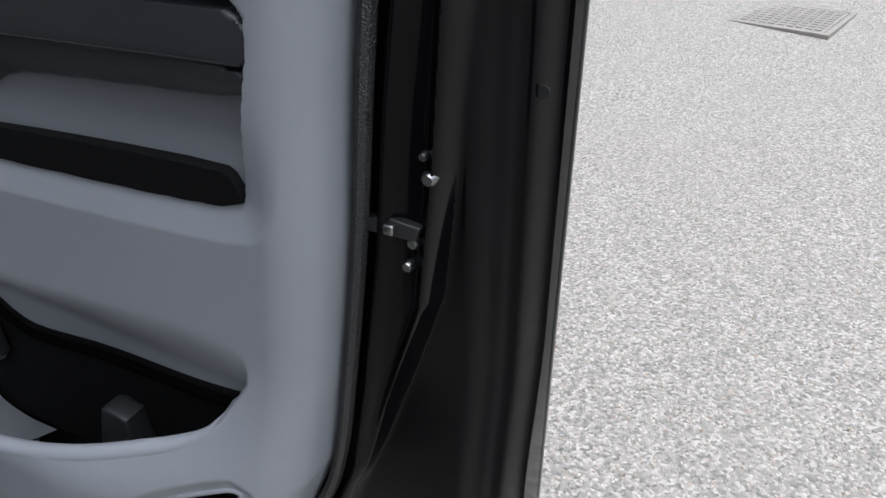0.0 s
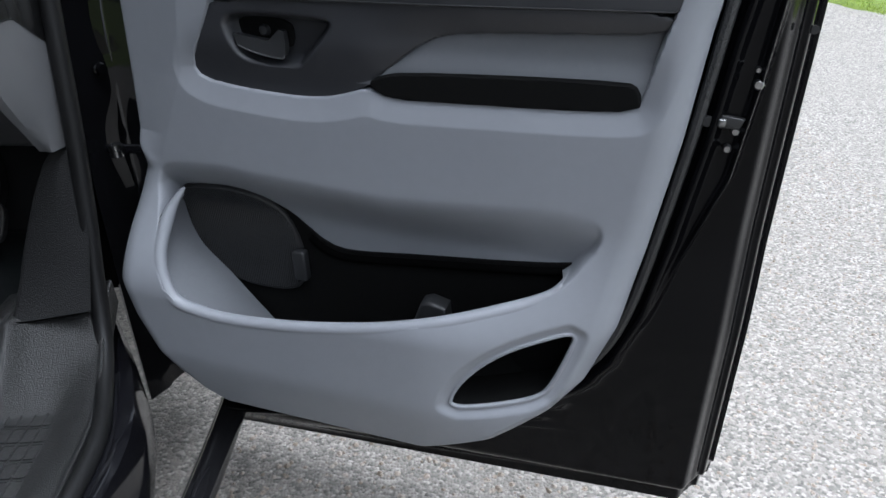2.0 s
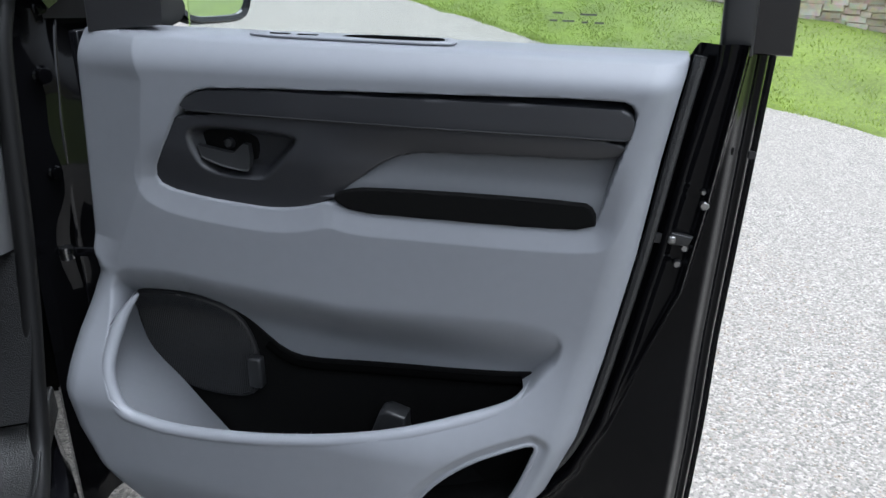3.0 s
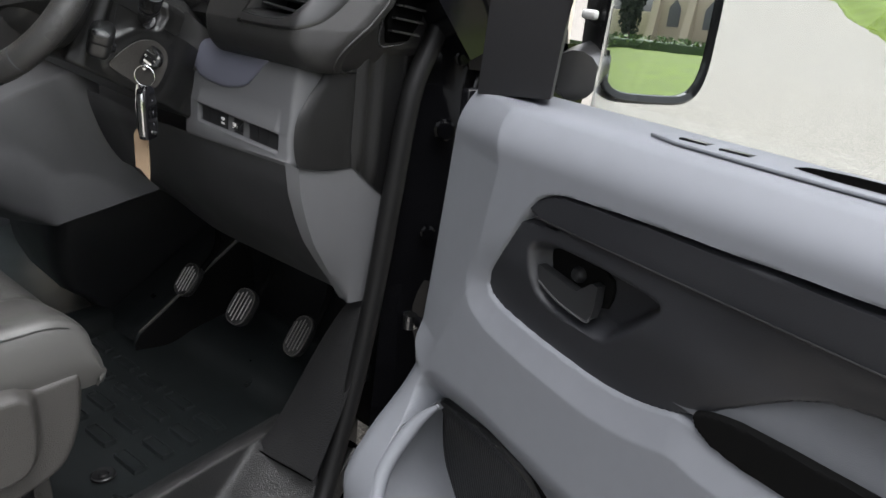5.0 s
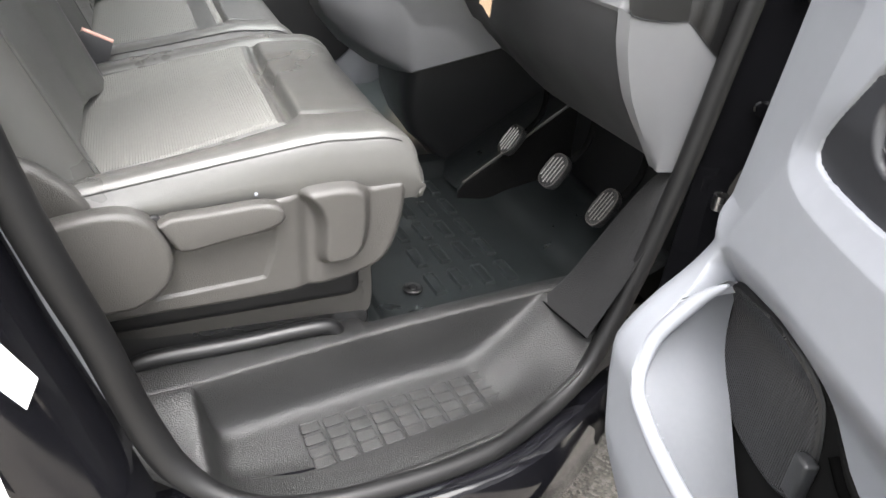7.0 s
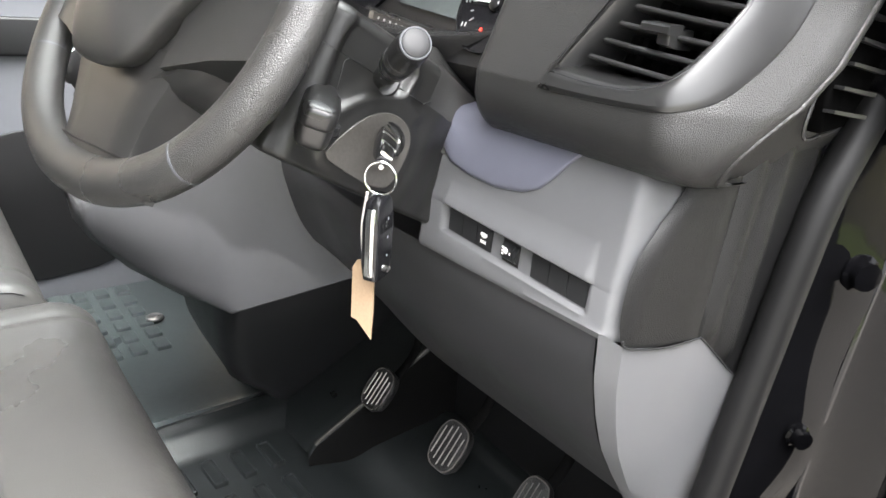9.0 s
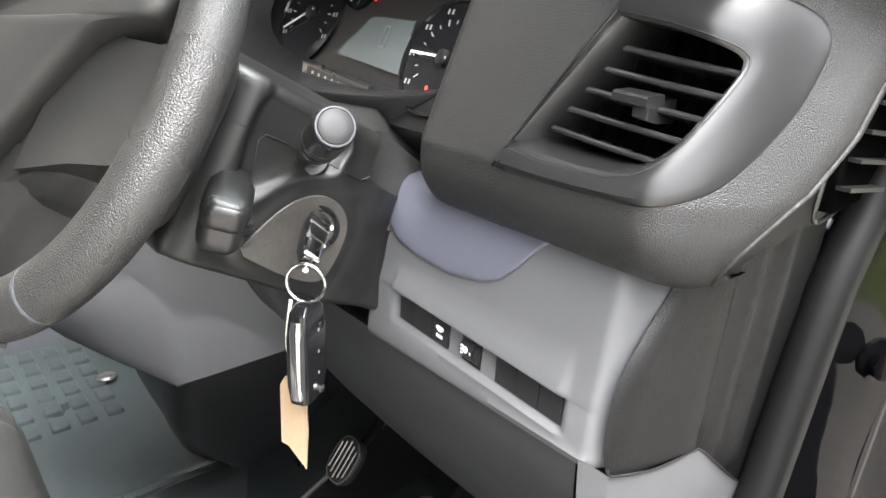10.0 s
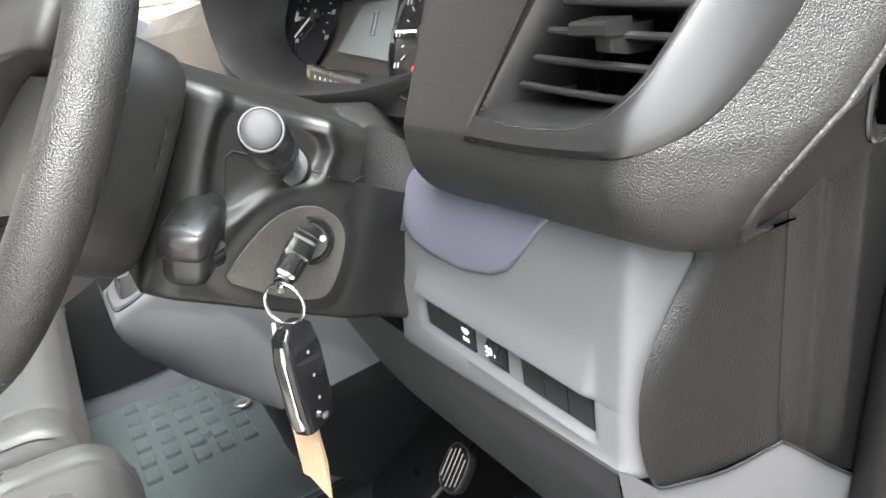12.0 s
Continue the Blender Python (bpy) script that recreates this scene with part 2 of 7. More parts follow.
def grid_mesh(name, P, material, keep=None, angle=50, flip=False, whole=False):
    """A sheet through an array of points, rows x columns x 3."""
    r, c = P.shape[:2]
    idx = np.arange(r * c).reshape(r, c)
    q = np.stack([idx[:-1, :-1], idx[:-1, 1:], idx[1:, 1:], idx[1:, :-1]], -1)
    if keep is not None and whole:
        q = q[keep[:-1, :-1] & keep[:-1, 1:] & keep[1:, 1:] & keep[1:, :-1]]
    elif keep is not None:
        q = q[keep[:-1, :-1] | keep[:-1, 1:] | keep[1:, 1:] | keep[1:, :-1]]
    q = q.reshape(-1, 4)
    if flip:
        q = q[:, ::-1]
    me = bpy.data.meshes.new(name)
    me.from_pydata(P.reshape(-1, 3).tolist(), [], q.tolist())
    finish(me, material, angle)
    return me


def sstep(a, b, x):
    t = np.clip((np.asarray(x, float) - a) / (b - a), 0, 1)
    return t * t * (3 - 2 * t)


def rounded(pts, times=2):
    """Corner cutting: a smooth closed outline from a rough one."""
    p = np.array(pts, float)
    for _ in range(times):
        q = np.roll(p, -1, 0)
        p = np.stack([0.75 * p + 0.25 * q, 0.25 * p + 0.75 * q], 1).reshape(-1, p.shape[1])
    return p


def inside_dist(poly, U, Z):
    """Signed distance to a closed outline, negative inside."""
    p = np.asarray(poly, float)
    d2, ins = np.full(U.shape, 1e9), np.zeros(U.shape, bool)
    for (ax, ay), (bx, by) in zip(p, np.roll(p, -1, 0)):
        ex, ey = bx - ax, by - ay
        t = np.clip(((U - ax) * ex + (Z - ay) * ey) / (ex * ex + ey * ey + 1e-12), 0, 1)
        d2 = np.minimum(d2, (U - ax - t * ex) ** 2 + (Z - ay - t * ey) ** 2)
        if ey:
            ins ^= ((ay > Z) != (by > Z)) & (U < ex * (Z - ay) / ey + ax)
    return np.sqrt(d2) * np.where(ins, -1, 1)


def plate(pts, thick, bevel=0.003, axes="yz", base=0.0, seg=3, smooth=0):
    """A flat outline given thickness and rounded edges. axes: the two world axes of the outline; it stands at base on the third."""
    p = rounded(pts, smooth) if smooth else np.array(pts, float)
    a, b = "xyz".index(axes[0]), "xyz".index(axes[1])
    c = 3 - a - b
    bm = bmesh.new()
    vs = []
    for x in p:
        co = [0, 0, 0]
        co[a], co[b], co[c] = x[0], x[1], base
        vs.append(bm.verts.new(co))
    face = bm.faces.new(vs)
    ex = bmesh.ops.extrude_face_region(bm, geom=[face])
    moved = [v for v in ex["geom"] if isinstance(v, bmesh.types.BMVert)]
    off = [0, 0, 0]
    off[c] = thick
    bmesh.ops.translate(bm, verts=moved, vec=off)
    if bevel:
        flat = [f for f in bm.faces if len(f.verts) == len(vs) and len(vs) > 4 or abs(f.normal[c]) > 0.9]
        edges = {e for f in bm.faces if f in flat for e in f.edges}
        bmesh.ops.bevel(bm, geom=list(edges), offset=bevel, segments=seg, profile=0.5, affect="EDGES", clamp_overlap=True)
    bmesh.ops.triangulate(bm, faces=[f for f in bm.faces if len(f.verts) > 4])
    return bm


def box(x0, x1, y0, y1, z0, z1, bevel=0.004, seg=3):
    bm = bmesh.new()
    bmesh.ops.create_cube(bm, size=1)
    for v in bm.verts:
        v.co = Vector(((x0 + x1) / 2 + v.co.x * (x1 - x0), (y0 + y1) / 2 + v.co.y * (y1 - y0), (z0 + z1) / 2 + v.co.z * (z1 - z0)))
    if bevel:
        bmesh.ops.bevel(bm, geom=list(bm.edges), offset=bevel, segments=seg, profile=0.5, affect="EDGES", clamp_overlap=True)
    return bm


def spline(pts, n=8, closed=False):
    """Catmull-Rom through points."""
    p = [Vector(q) for q in pts]
    out, k = [], len(p)
    for i in range(k if closed else k - 1):
        a, b, c, d = (p[(i + j) % k] if closed else p[min(max(i + j, 0), k - 1)] for j in (-1, 0, 1, 2))
        for s in range(n):
            t = s / n
            out.append(0.5 * ((2 * b) + (c - a) * t + (2 * a - 5 * b + 4 * c - d) * t * t + (3 * b - a - 3 * c + d) * t**3))
    if not closed:
        out.append(p[-1])
    return out


def tube(pts, radius, seg=12, closed=False, flat=1.0, up=None, caps=True):
    """A round (or flattened) rod along points; radius may be one per point."""
    bm = bmesh.new()
    p = [Vector(q) for q in pts]
    rings, k = [], len(p)
    side = None
    for i, q in enumerate(p):
        a, b = (p[(i - 1) % k], p[(i + 1) % k]) if closed else (p[max(i - 1, 0)], p[min(i + 1, k - 1)])
        d = (b - a).normalized()
        if side is None:
            ref = Vector(up) if up else (Vector((0, 0, 1)) if abs(d.z) < 0.9 else Vector((1, 0, 0)))
            side = d.cross(ref).normalized()
        else:
            side = (side - d * side.dot(d)).normalized()
        if up:
            side = d.cross(Vector(up)).normalized()
        top = side.cross(d)
        r = radius[i] if isinstance(radius, (list, tuple)) else radius
        rings.append([bm.verts.new(q + side * (math.cos(t) * r) + top * (math.sin(t) * r * flat)) for t in (2 * math.pi * j / seg for j in range(seg))])
    for i in range(k if closed else k - 1):
        r0, r1 = rings[i], rings[(i + 1) % k]
        for j in range(seg):
            bm.faces.new((r0[j], r0[(j + 1) % seg], r1[(j + 1) % seg], r1[j]))
    if caps and not closed:
        bm.faces.new(rings[0][::-1])
        bm.faces.new(rings[-1])
    return bm


def loft(rings, caps=True, closed_loop=False):
    bm = bmesh.new()
    vs = [[bm.verts.new(Vector(q)) for q in ring] for ring in rings]
    n = len(vs[0])
    pairs = list(zip(vs, vs[1:])) + ([(vs[-1], vs[0])] if closed_loop else [])
    for a, b in pairs:
        for j in range(n):
            bm.faces.new((a[j], a[(j + 1) % n], b[(j + 1) % n], b[j]))
    if caps and not closed_loop:
        bmesh.ops.triangulate(bm, faces=[bm.faces.new(vs[0][::-1]), bm.faces.new(vs[-1])])
    return bm


def lathe(profile, center, axis, seg=28):
    """Turned shape: profile of (along, radius) about an axis from a centre."""
    c, a = Vector(center), Vector(axis).normalized()
    s = a.cross(Vector((0, 0, 1)) if abs(a.z) < 0.9 else Vector((1, 0, 0))).normalized()
    t = a.cross(s)
    return loft([[c + a * h + (s * math.cos(w) + t * math.sin(w)) * max(r, 1e-4) for w in (2 * math.pi * k / seg for k in range(seg))] for h, r in profile])


def sq_ring(center, ex, ey, a, b, power=4.0, n=40):
    """A ring between a circle and a square, in the plane of ex and ey."""
    c, ex, ey = Vector(center), Vector(ex), Vector(ey)
    out = []
    for k in range(n):
        w = 2 * math.pi * k / n
        x, y = math.cos(w), math.sin(w)
        out.append(c + ex * (a * math.copysign(abs(x) ** (2 / power), x)) + ey * (b * math.copysign(abs(y) ** (2 / power), y)))
    return out


def merge(*bms):
    """Several pieces of one part in one bmesh."""
    out = bmesh.new()
    for b in bms:
        me = bpy.data.meshes.new("tmp")
        b.to_mesh(me)
        b.free()
        out.from_mesh(me)
        bpy.data.meshes.remove(me)
    return out


def moved(bm, m):
    bmesh.ops.transform(bm, matrix=m, verts=bm.verts)
    return bm


# ---- driver's door: u runs from its hinge to its latch, v from its skin towards the cab ----
DOOR = Matrix.Translation((1.0, 1.0, 0.0)) @ Matrix.Rotation(radians(-16.3), 4, "Z")
Z_L = [(0.384, 0.24), (0.40, 0.12), (0.45, 0.045), (0.535, -0.016), (0.61, -0.045), (0.68, -0.058), (0.767, -0.047), (0.84, -0.03), (0.885, -0.016), (0.90, -0.016), (1.0, -0.012), (1.13, -0.008), (1.25, -0.005)]
Z_R = [(0.384, 0.28), (0.397, 0.40), (0.427, 0.545), (0.471, 0.652), (0.536, 0.729), (0.59, 0.77), (0.69, 0.808), (0.82, 0.832), (0.986, 0.857), (1.12, 0.871), (1.25, 0.889)]
POLY_INSERT = [(0.13, 1.05), (0.158, 1.096), (0.19, 1.153), (0.21, 1.176), (0.249, 1.185), (0.55, 1.191), (0.81, 1.197), (0.829, 1.188), (0.829, 1.165), (0.822, 1.145), (0.81, 1.10), (0.797, 1.045), (0.79, 1.036), (0.70, 1.031), (0.542, 1.027), (0.455, 1.025), (0.415, 1.034), (0.37, 1.02), (0.33, 1.014), (0.288, 1.014), (0.2, 1.02), (0.14, 1.03)]
POLY_STRIP = [(0.19, 1.155), (0.21, 1.176), (0.249, 1.185), (0.55, 1.191), (0.81, 1.197), (0.829, 1.188), (0.829, 1.168), (0.822, 1.161), (0.548, 1.156), (0.294, 1.154)]
POLY_PLATE = [(0.19, 1.154), (0.158, 1.096), (0.128, 1.05), (0.138, 1.031), (0.201, 1.02), (0.288, 1.013), (0.354, 1.016), (0.416, 1.037), (0.46, 1.076), (0.505, 1.109), (0.554, 1.121), (0.701, 1.128), (0.812, 1.133), (0.826, 1.155), (0.70, 1.154), (0.53, 1.153)]
POLY_SLOT = [(0.424, 1.041), (0.44, 1.05), (0.475, 1.057), (0.625, 1.063), (0.778, 1.066), (0.791, 1.06), (0.795, 1.038), (0.704, 1.032), (0.542, 1.028), (0.455, 1.026)]
POLY_SCOOP = [(0.03, 0.79), (0.02, 0.86), (0.047, 0.888), (0.14, 0.893), (0.224, 0.886), (0.441, 0.873), (0.707, 0.89), (0.753, 0.886), (0.772, 0.86), (0.766, 0.83), (0.747, 0.806), (0.727, 0.775), (0.699, 0.756), (0.639, 0.732), (0.454, 0.685), (0.256, 0.649), (0.134, 0.643), (0.061, 0.669), (0.035, 0.73)]
POLY_OPEN = [(0.018, 0.79), (0.03, 0.812), (0.055, 0.825), (0.138, 0.829), (0.201, 0.808), (0.25, 0.768), (0.299, 0.73), (0.342, 0.722), (0.45, 0.733), (0.56, 0.751), (0.65, 0.768), (0.725, 0.783), (0.82, 0.81), (0.82, 0.55), (0.13, 0.50), (-0.02, 0.60), (-0.02, 0.72)]
POLY_GRILLE = [(0.026, 0.79), (0.036, 0.808), (0.058, 0.823), (0.147, 0.828), (0.204, 0.804), (0.242, 0.735), (0.24, 0.65), (0.196, 0.629), (0.088, 0.635), (0.034, 0.704)]
POLY_CUBBY = [(0.562, 0.542), (0.571, 0.581), (0.605, 0.628), (0.652, 0.664), (0.698, 0.682), (0.753, 0.699), (0.742, 0.655), (0.722, 0.596), (0.704, 0.569), (0.634, 0.552)]
POLY_PULL = [(0.197, 1.130), (0.202, 1.092), (0.222, 1.060), (0.305, 1.057), (0.322, 1.066), (0.372, 1.118), (0.366, 1.128), (0.28, 1.132)]


def edge_l(z):
    return np.interp(z, *zip(*Z_L))


def edge_r(z):
    return np.interp(z, *zip(*Z_R))


def trim_base(u, z):
    """The outer face of the door trim without its openings."""
    v = 0.09 * sstep(0.92, 0.5, u) * sstep(0.875, 0.66, z) * (1 - 0.35 * sstep(0.55, 0.38, z))
    fold = np.interp(z, [0.90, 1.03, 1.19, 1.24], [0.04, 0.105, 0.135, 0.118])
    slip = np.interp(z, [0.88, 0.93, 1.24], [0.0, 0.020, 0.042])
    v = v - slip * np.clip((fold - u) / (fold - edge_l(z) + 0.004), 0, 1) - 10.0 * np.clip(z - 1.203, 0, 0.06) ** 2
    upper = sstep(0.86, 0.91, z)
    el, er = (u - edge_l(z)) / (0.045 - 0.035 * upper), (edge_r(z) - u) / 0.045
    v = v - (0.05 - 0.042 * upper) * (1 - np.sqrt(1 - (1 - np.clip(el, 0, 1)) ** 2 * 0.999))
    v = v - 0.05 * (1 - np.sqrt(1 - (1 - np.clip(er, 0, 1)) ** 2 * 0.999))
    return v - 0.06 * sstep(0.43, 0.384, z)


def scoop_back(u, z):
    top = np.interp(u, [0, 0.05, 0.14, 0.22, 0.44, 0.7, 0.77], [0.87, 0.888, 0.893, 0.886, 0.873, 0.89, 0.88])
    return -0.062 * sstep(0.0, 0.11, top - z) * (1 - 0.55 * sstep(0.42, 0.76, u))


def trim_height(u, z):
    v = trim_base(u, z)
    d = inside_dist(rounded(POLY_INSERT, 1), u, z)
    v = v - 0.011 * (1 - np.clip((d - 0.002) / 0.034, 0, 1)) * sstep(-0.002, 0.0, d) * sstep(1.12, 1.03, z)
    v = v - 0.060 * sstep(0.003, -0.005, d)
    d = inside_dist(rounded(POLY_SCOOP, 1), u, z)
    soft = 0.009
    t = np.clip(-d / soft + 0.25, 0, 1)
    t = t * t * (3 - 2 * t)
    v = v * (1 - t) + scoop_back(u, z) * t
    d = inside_dist(rounded(POLY_CUBBY, 1), u, z)
    v = v - 0.008 * sstep(0.022, 0.004, d)
    return v


def door_sheet(name, fn, u0, u1, z0, z1, step, material, parent, label="", mask=None):
    us, zs = np.arange(u0, u1 + step, step), np.arange(z0, z1 + step, step)
    U, Z = np.meshgrid(us, zs)
    V = fn(U, Z)
    return part(name, grid_mesh(name, np.stack([U, -V, Z], -1), material, None if mask is None else mask(U, Z), flip=False), None, parent, label)


def inset(poly, front, drop=0.05, edge=0.004, rnd=1):
    """A face that stands at front() inside an outline and falls away outside it."""
    p = rounded(poly, rnd)
    return lambda u, z: front(u, z) - drop * sstep(0.0025, edge + 0.0025, inside_dist(p, u, z))


def near(poly, far=0.009, rnd=1):
    p = rounded(poly, rnd)
    return lambda u, z: inside_dist(p, u, z) < far


door = thing("driver_door", "black van front door standing open with grey moulded inner trim", "door", m=DOOR)

# moulded carrier: rows follow its outline, with a ledge at the top and edges turned back
rows, cols = 400, 400
zs = 0.384 + (1.25 - 0.384) * np.linspace(0, 1, rows) ** 0.9
tt = np.linspace(0, 1, cols)
Z = np.repeat(zs[:, None], cols, 1)
U = edge_l(Z) + (edge_r(Z) - edge_l(Z)) * tt[None]
V = trim_height(U, Z)
Z = Z + 0.015 * U * sstep(0.9, 1.25, Z) - 0.013 * U * sstep(1.20, 1.25, Z)
SOLID = ~((inside_dist(rounded(POLY_SCOOP, 1), U, Z) < 0.0) & (inside_dist(rounded(POLY_OPEN, 1), U, Z) < -0.010) | (inside_dist(rounded(POLY_CUBBY, 1), U, Z) < -0.001))
sheet = np.stack([U, -V, Z], -1)
top = sheet[-1]
ledge = []
for k, dz in ((0.06, 0.0026), (0.16, 0.0050), (0.5, 0.0075), (1.0, 0.0085), (1.0, 0.0)):
    row = top.copy()
    row[:, 1] = row[:, 1] * (1 - k) + (0.1105 if dz else 0.1112) * k
    row[:, 2] += dz
    ledge.append(row)
sheet = np.concatenate([sheet, np.array(ledge)], 0)
back_l, back_r = sheet[:, :1].copy(), sheet[:, -1:].copy()
back_l[..., 1], back_r[..., 1] = 0.115, 0.115
sheet = np.concatenate([back_l, sheet, back_r], 1)
foot = sheet[:1].copy()
foot[..., 1] = 0.115
sheet = np.concatenate([foot, sheet], 0)
SOLID = np.pad(SOLID, ((1, 5), (1, 1)), constant_values=True)
trim = part("trim_panel", grid_mesh("trim_panel", sheet, "trim", SOLID, angle=60, whole=True), None, door, "light grey moulded plastic door trim")
door_sheet("upper_strip", inset(POLY_STRIP, lambda u, z: -0.002 - 0.05 * np.clip(np.abs(z - 1.173 - 0.01 * u) - 0.012, 0, 1), 0.036, 0.0062), 0.17, 0.85, 1.14, 1.21, 0.0025, "doorinsert", trim, "charcoal leather-grained strip", near(POLY_STRIP))
pull_d = rounded(POLY_PULL, 2)


def plate_front(u, z):
    ramp = -0.004 - 0.018 * sstep(0.0, 0.05, 1.155 - z) * sstep(0.40, 0.56, u)
    bowl = inside_dist(pull_d, u, z)
    return ramp - 0.012 * sstep(1.10, 1.02, z) - 0.03 * sstep(0.004, -0.012, bowl)


door_sheet("handle_plate", inset(POLY_PLATE, plate_front, 0.036, 0.0062), 0.11, 0.85, 0.995, 1.17, 0.003, "doorinsert", trim, "charcoal handle surround", near(POLY_PLATE))
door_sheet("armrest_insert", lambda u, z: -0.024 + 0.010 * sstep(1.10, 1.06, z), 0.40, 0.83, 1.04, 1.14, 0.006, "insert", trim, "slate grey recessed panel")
# the grip slot is a flat near-black sheet, slightly proud of the panel
door_sheet("grip_slot", inset(POLY_SLOT, lambda u, z: -0.0065 + 0 * u, 0.022, 0.006), 0.41, 0.81, 1.015, 1.08, 0.002, "void", trim, "flat near-black sheet in place of the grip slot", near(POLY_SLOT))
# near-black sheet closing the back of the pocket opening
door_sheet("pocket_liner", inset(POLY_OPEN, lambda u, z: scoop_back(u, z) + 0.004, 0.03, 0.006), -0.02, 0.84, 0.5, 0.84, 0.0022, "void", trim, "near-black back of the pocket", lambda u, z: near(POLY_OPEN)(u, z) & (u < edge_r(z) - 0.03))
door_sheet("speaker_grille", inset(POLY_GRILLE, lambda u, z: scoop_back(u, z) + 0.012, 0.02, 0.012), 0.01, 0.26, 0.615, 0.84, 0.0016, "grille", trim, "black ribbed loudspeaker grille", near(POLY_GRILLE, 0.016))
lip_line = spline([(u, -float(trim_base(u, z - 0.004)) + 0.010 + 0.04 * float(sstep(0.765, 0.80, z)) * (u > 0.5), z - 0.006) for u, z in ((0.733, 0.800), (0.730, 0.786), (0.722, 0.772), (0.700, 0.755), (0.639, 0.733), (0.55, 0.709), (0.454, 0.685), (0.35, 0.664), (0.256, 0.651), (0.17, 0.645), (0.11, 0.650), (0.062, 0.670), (0.036, 0.73), (0.041, 0.798), (0.066, 0.842))], 6)
part("pocket_lip", tube(lip_line, [0.0105 * min((k / 24) ** 0.6, 1, (len(lip_line) - 1 - k) / 8 + 0.2) + 0.0005 for k in range(len(lip_line))], 16), "trim", trim)
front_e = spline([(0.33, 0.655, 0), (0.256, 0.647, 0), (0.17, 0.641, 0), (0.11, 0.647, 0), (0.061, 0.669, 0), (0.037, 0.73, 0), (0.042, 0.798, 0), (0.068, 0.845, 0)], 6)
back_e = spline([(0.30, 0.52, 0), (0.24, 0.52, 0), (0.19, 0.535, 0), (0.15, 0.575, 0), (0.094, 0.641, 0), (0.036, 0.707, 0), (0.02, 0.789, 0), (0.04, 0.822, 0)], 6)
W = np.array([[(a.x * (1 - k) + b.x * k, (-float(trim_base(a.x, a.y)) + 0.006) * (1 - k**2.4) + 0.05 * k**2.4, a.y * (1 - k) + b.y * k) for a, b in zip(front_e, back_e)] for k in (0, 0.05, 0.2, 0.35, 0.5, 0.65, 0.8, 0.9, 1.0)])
# same plastic as the trim; pocket shade is put into a darker grey
part("pocket_wall", grid_mesh("pocket_wall", W, "insert", angle=60), None, trim, "grey pocket wall, its shade put into the colour")
cub = [(q[0], float(q[1])) for q in rounded(POLY_CUBBY, 2)]
part("cubby_bin", loft([[(a, -float(trim_base(a, b)) + d, b) for a, b in cub] for d in (0.010, 0.09)] + [[(0.65, 0.05, 0.62)] * len(cub)], caps=False), "void", trim, "near-black inside of the small bin")
part("cubby_lip", tube([(a, -float(trim_base(a, b)) + 0.010, b) for a, b in cub], 0.004, 10, closed=True), "trim", trim)
rim_l = spline([(u, -float(scoop_back(u, z)) - 0.0035, z - 0.0105) for u, z in ((0.268, 0.753), (0.299, 0.731), (0.342, 0.723), (0.45, 0.733), (0.56, 0.751), (0.65, 0.768), (0.715, 0.781))], 8)
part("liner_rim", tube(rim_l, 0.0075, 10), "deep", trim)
rim_g = np.array(rounded(POLY_GRILLE, 2))
rim_g = (rim_g - rim_g.mean(0)) * 1.055 + rim_g.mean(0)
part("grille_rim", tube([(u, -float(scoop_back(u, z)) - 0.0055, z) for u, z in rim_g], 0.0052, 8, closed=True), "black", trim)
part("pocket_divider", plate([(0.46, 0.60), (0.535, 0.60), (0.53, 0.668), (0.50, 0.676), (0.485, 0.67)], 0.035, 0.006, "xz", 0.015), "dark", trim, "charcoal bottle holder rib")
part("grille_clip", box(0.236, 0.262, 0.035, 0.055, 0.66, 0.72, 0.005), "dark", trim)
part("trim_gap", tube([(a, 0.0012, b) for a, b in ((0.828, 1.1645), (0.822, 1.1605), (0.70, 1.1585), (0.548, 1.156), (0.40, 1.1548), (0.294, 1.154), (0.20, 1.1545))], 0.0012, 8), "black", trim)
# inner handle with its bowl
# the shade in the well is put into this plate's near-black
part("handle_well", plate([(0.206, 1.122), (0.206, 1.094), (0.226, 1.078), (0.292, 1.076), (0.300, 1.100), (0.294, 1.118), (0.25, 1.124)], 0.006, 0.002, "xz", 0.030, smooth=1), "void", trim, "near-black plate for the shade behind the lever")
handle = part("door_handle", loft([[(u, y0 + dy, z) for u, z, dy in ((0.207, 1.100, 0.002), (0.2135, 1.083, 0.0), (0.245, 1.0735, -0.002), (0.284, 1.0675, 0.0), (0.2905, 1.073, 0.001), (0.2925, 1.088, 0.002), (0.289, 1.106, 0.006), (0.281, 1.1075, 0.006), (0.264, 1.092, 0.004), (0.24, 1.0945, 0.004))] for y0 in (0.010, 0.0125, 0.022)]), "dark", trim, "black lever handle")
part("lever_edge", tube(spline([(0.2135, 0.0095, 1.084), (0.245, 0.0075, 1.0745), (0.284, 0.0095, 1.0685), (0.2905, 0.0105, 1.0735)], 5), 0.0012, 8), "knee", handle)
part("lock_button", lathe([(0, 0.009), (0.005, 0.0085), (0.009, 0.006), (0.010, 0)], (0.252, 0.031, 1.1035), (0, -1, 0.1), 20), "dark", handle)
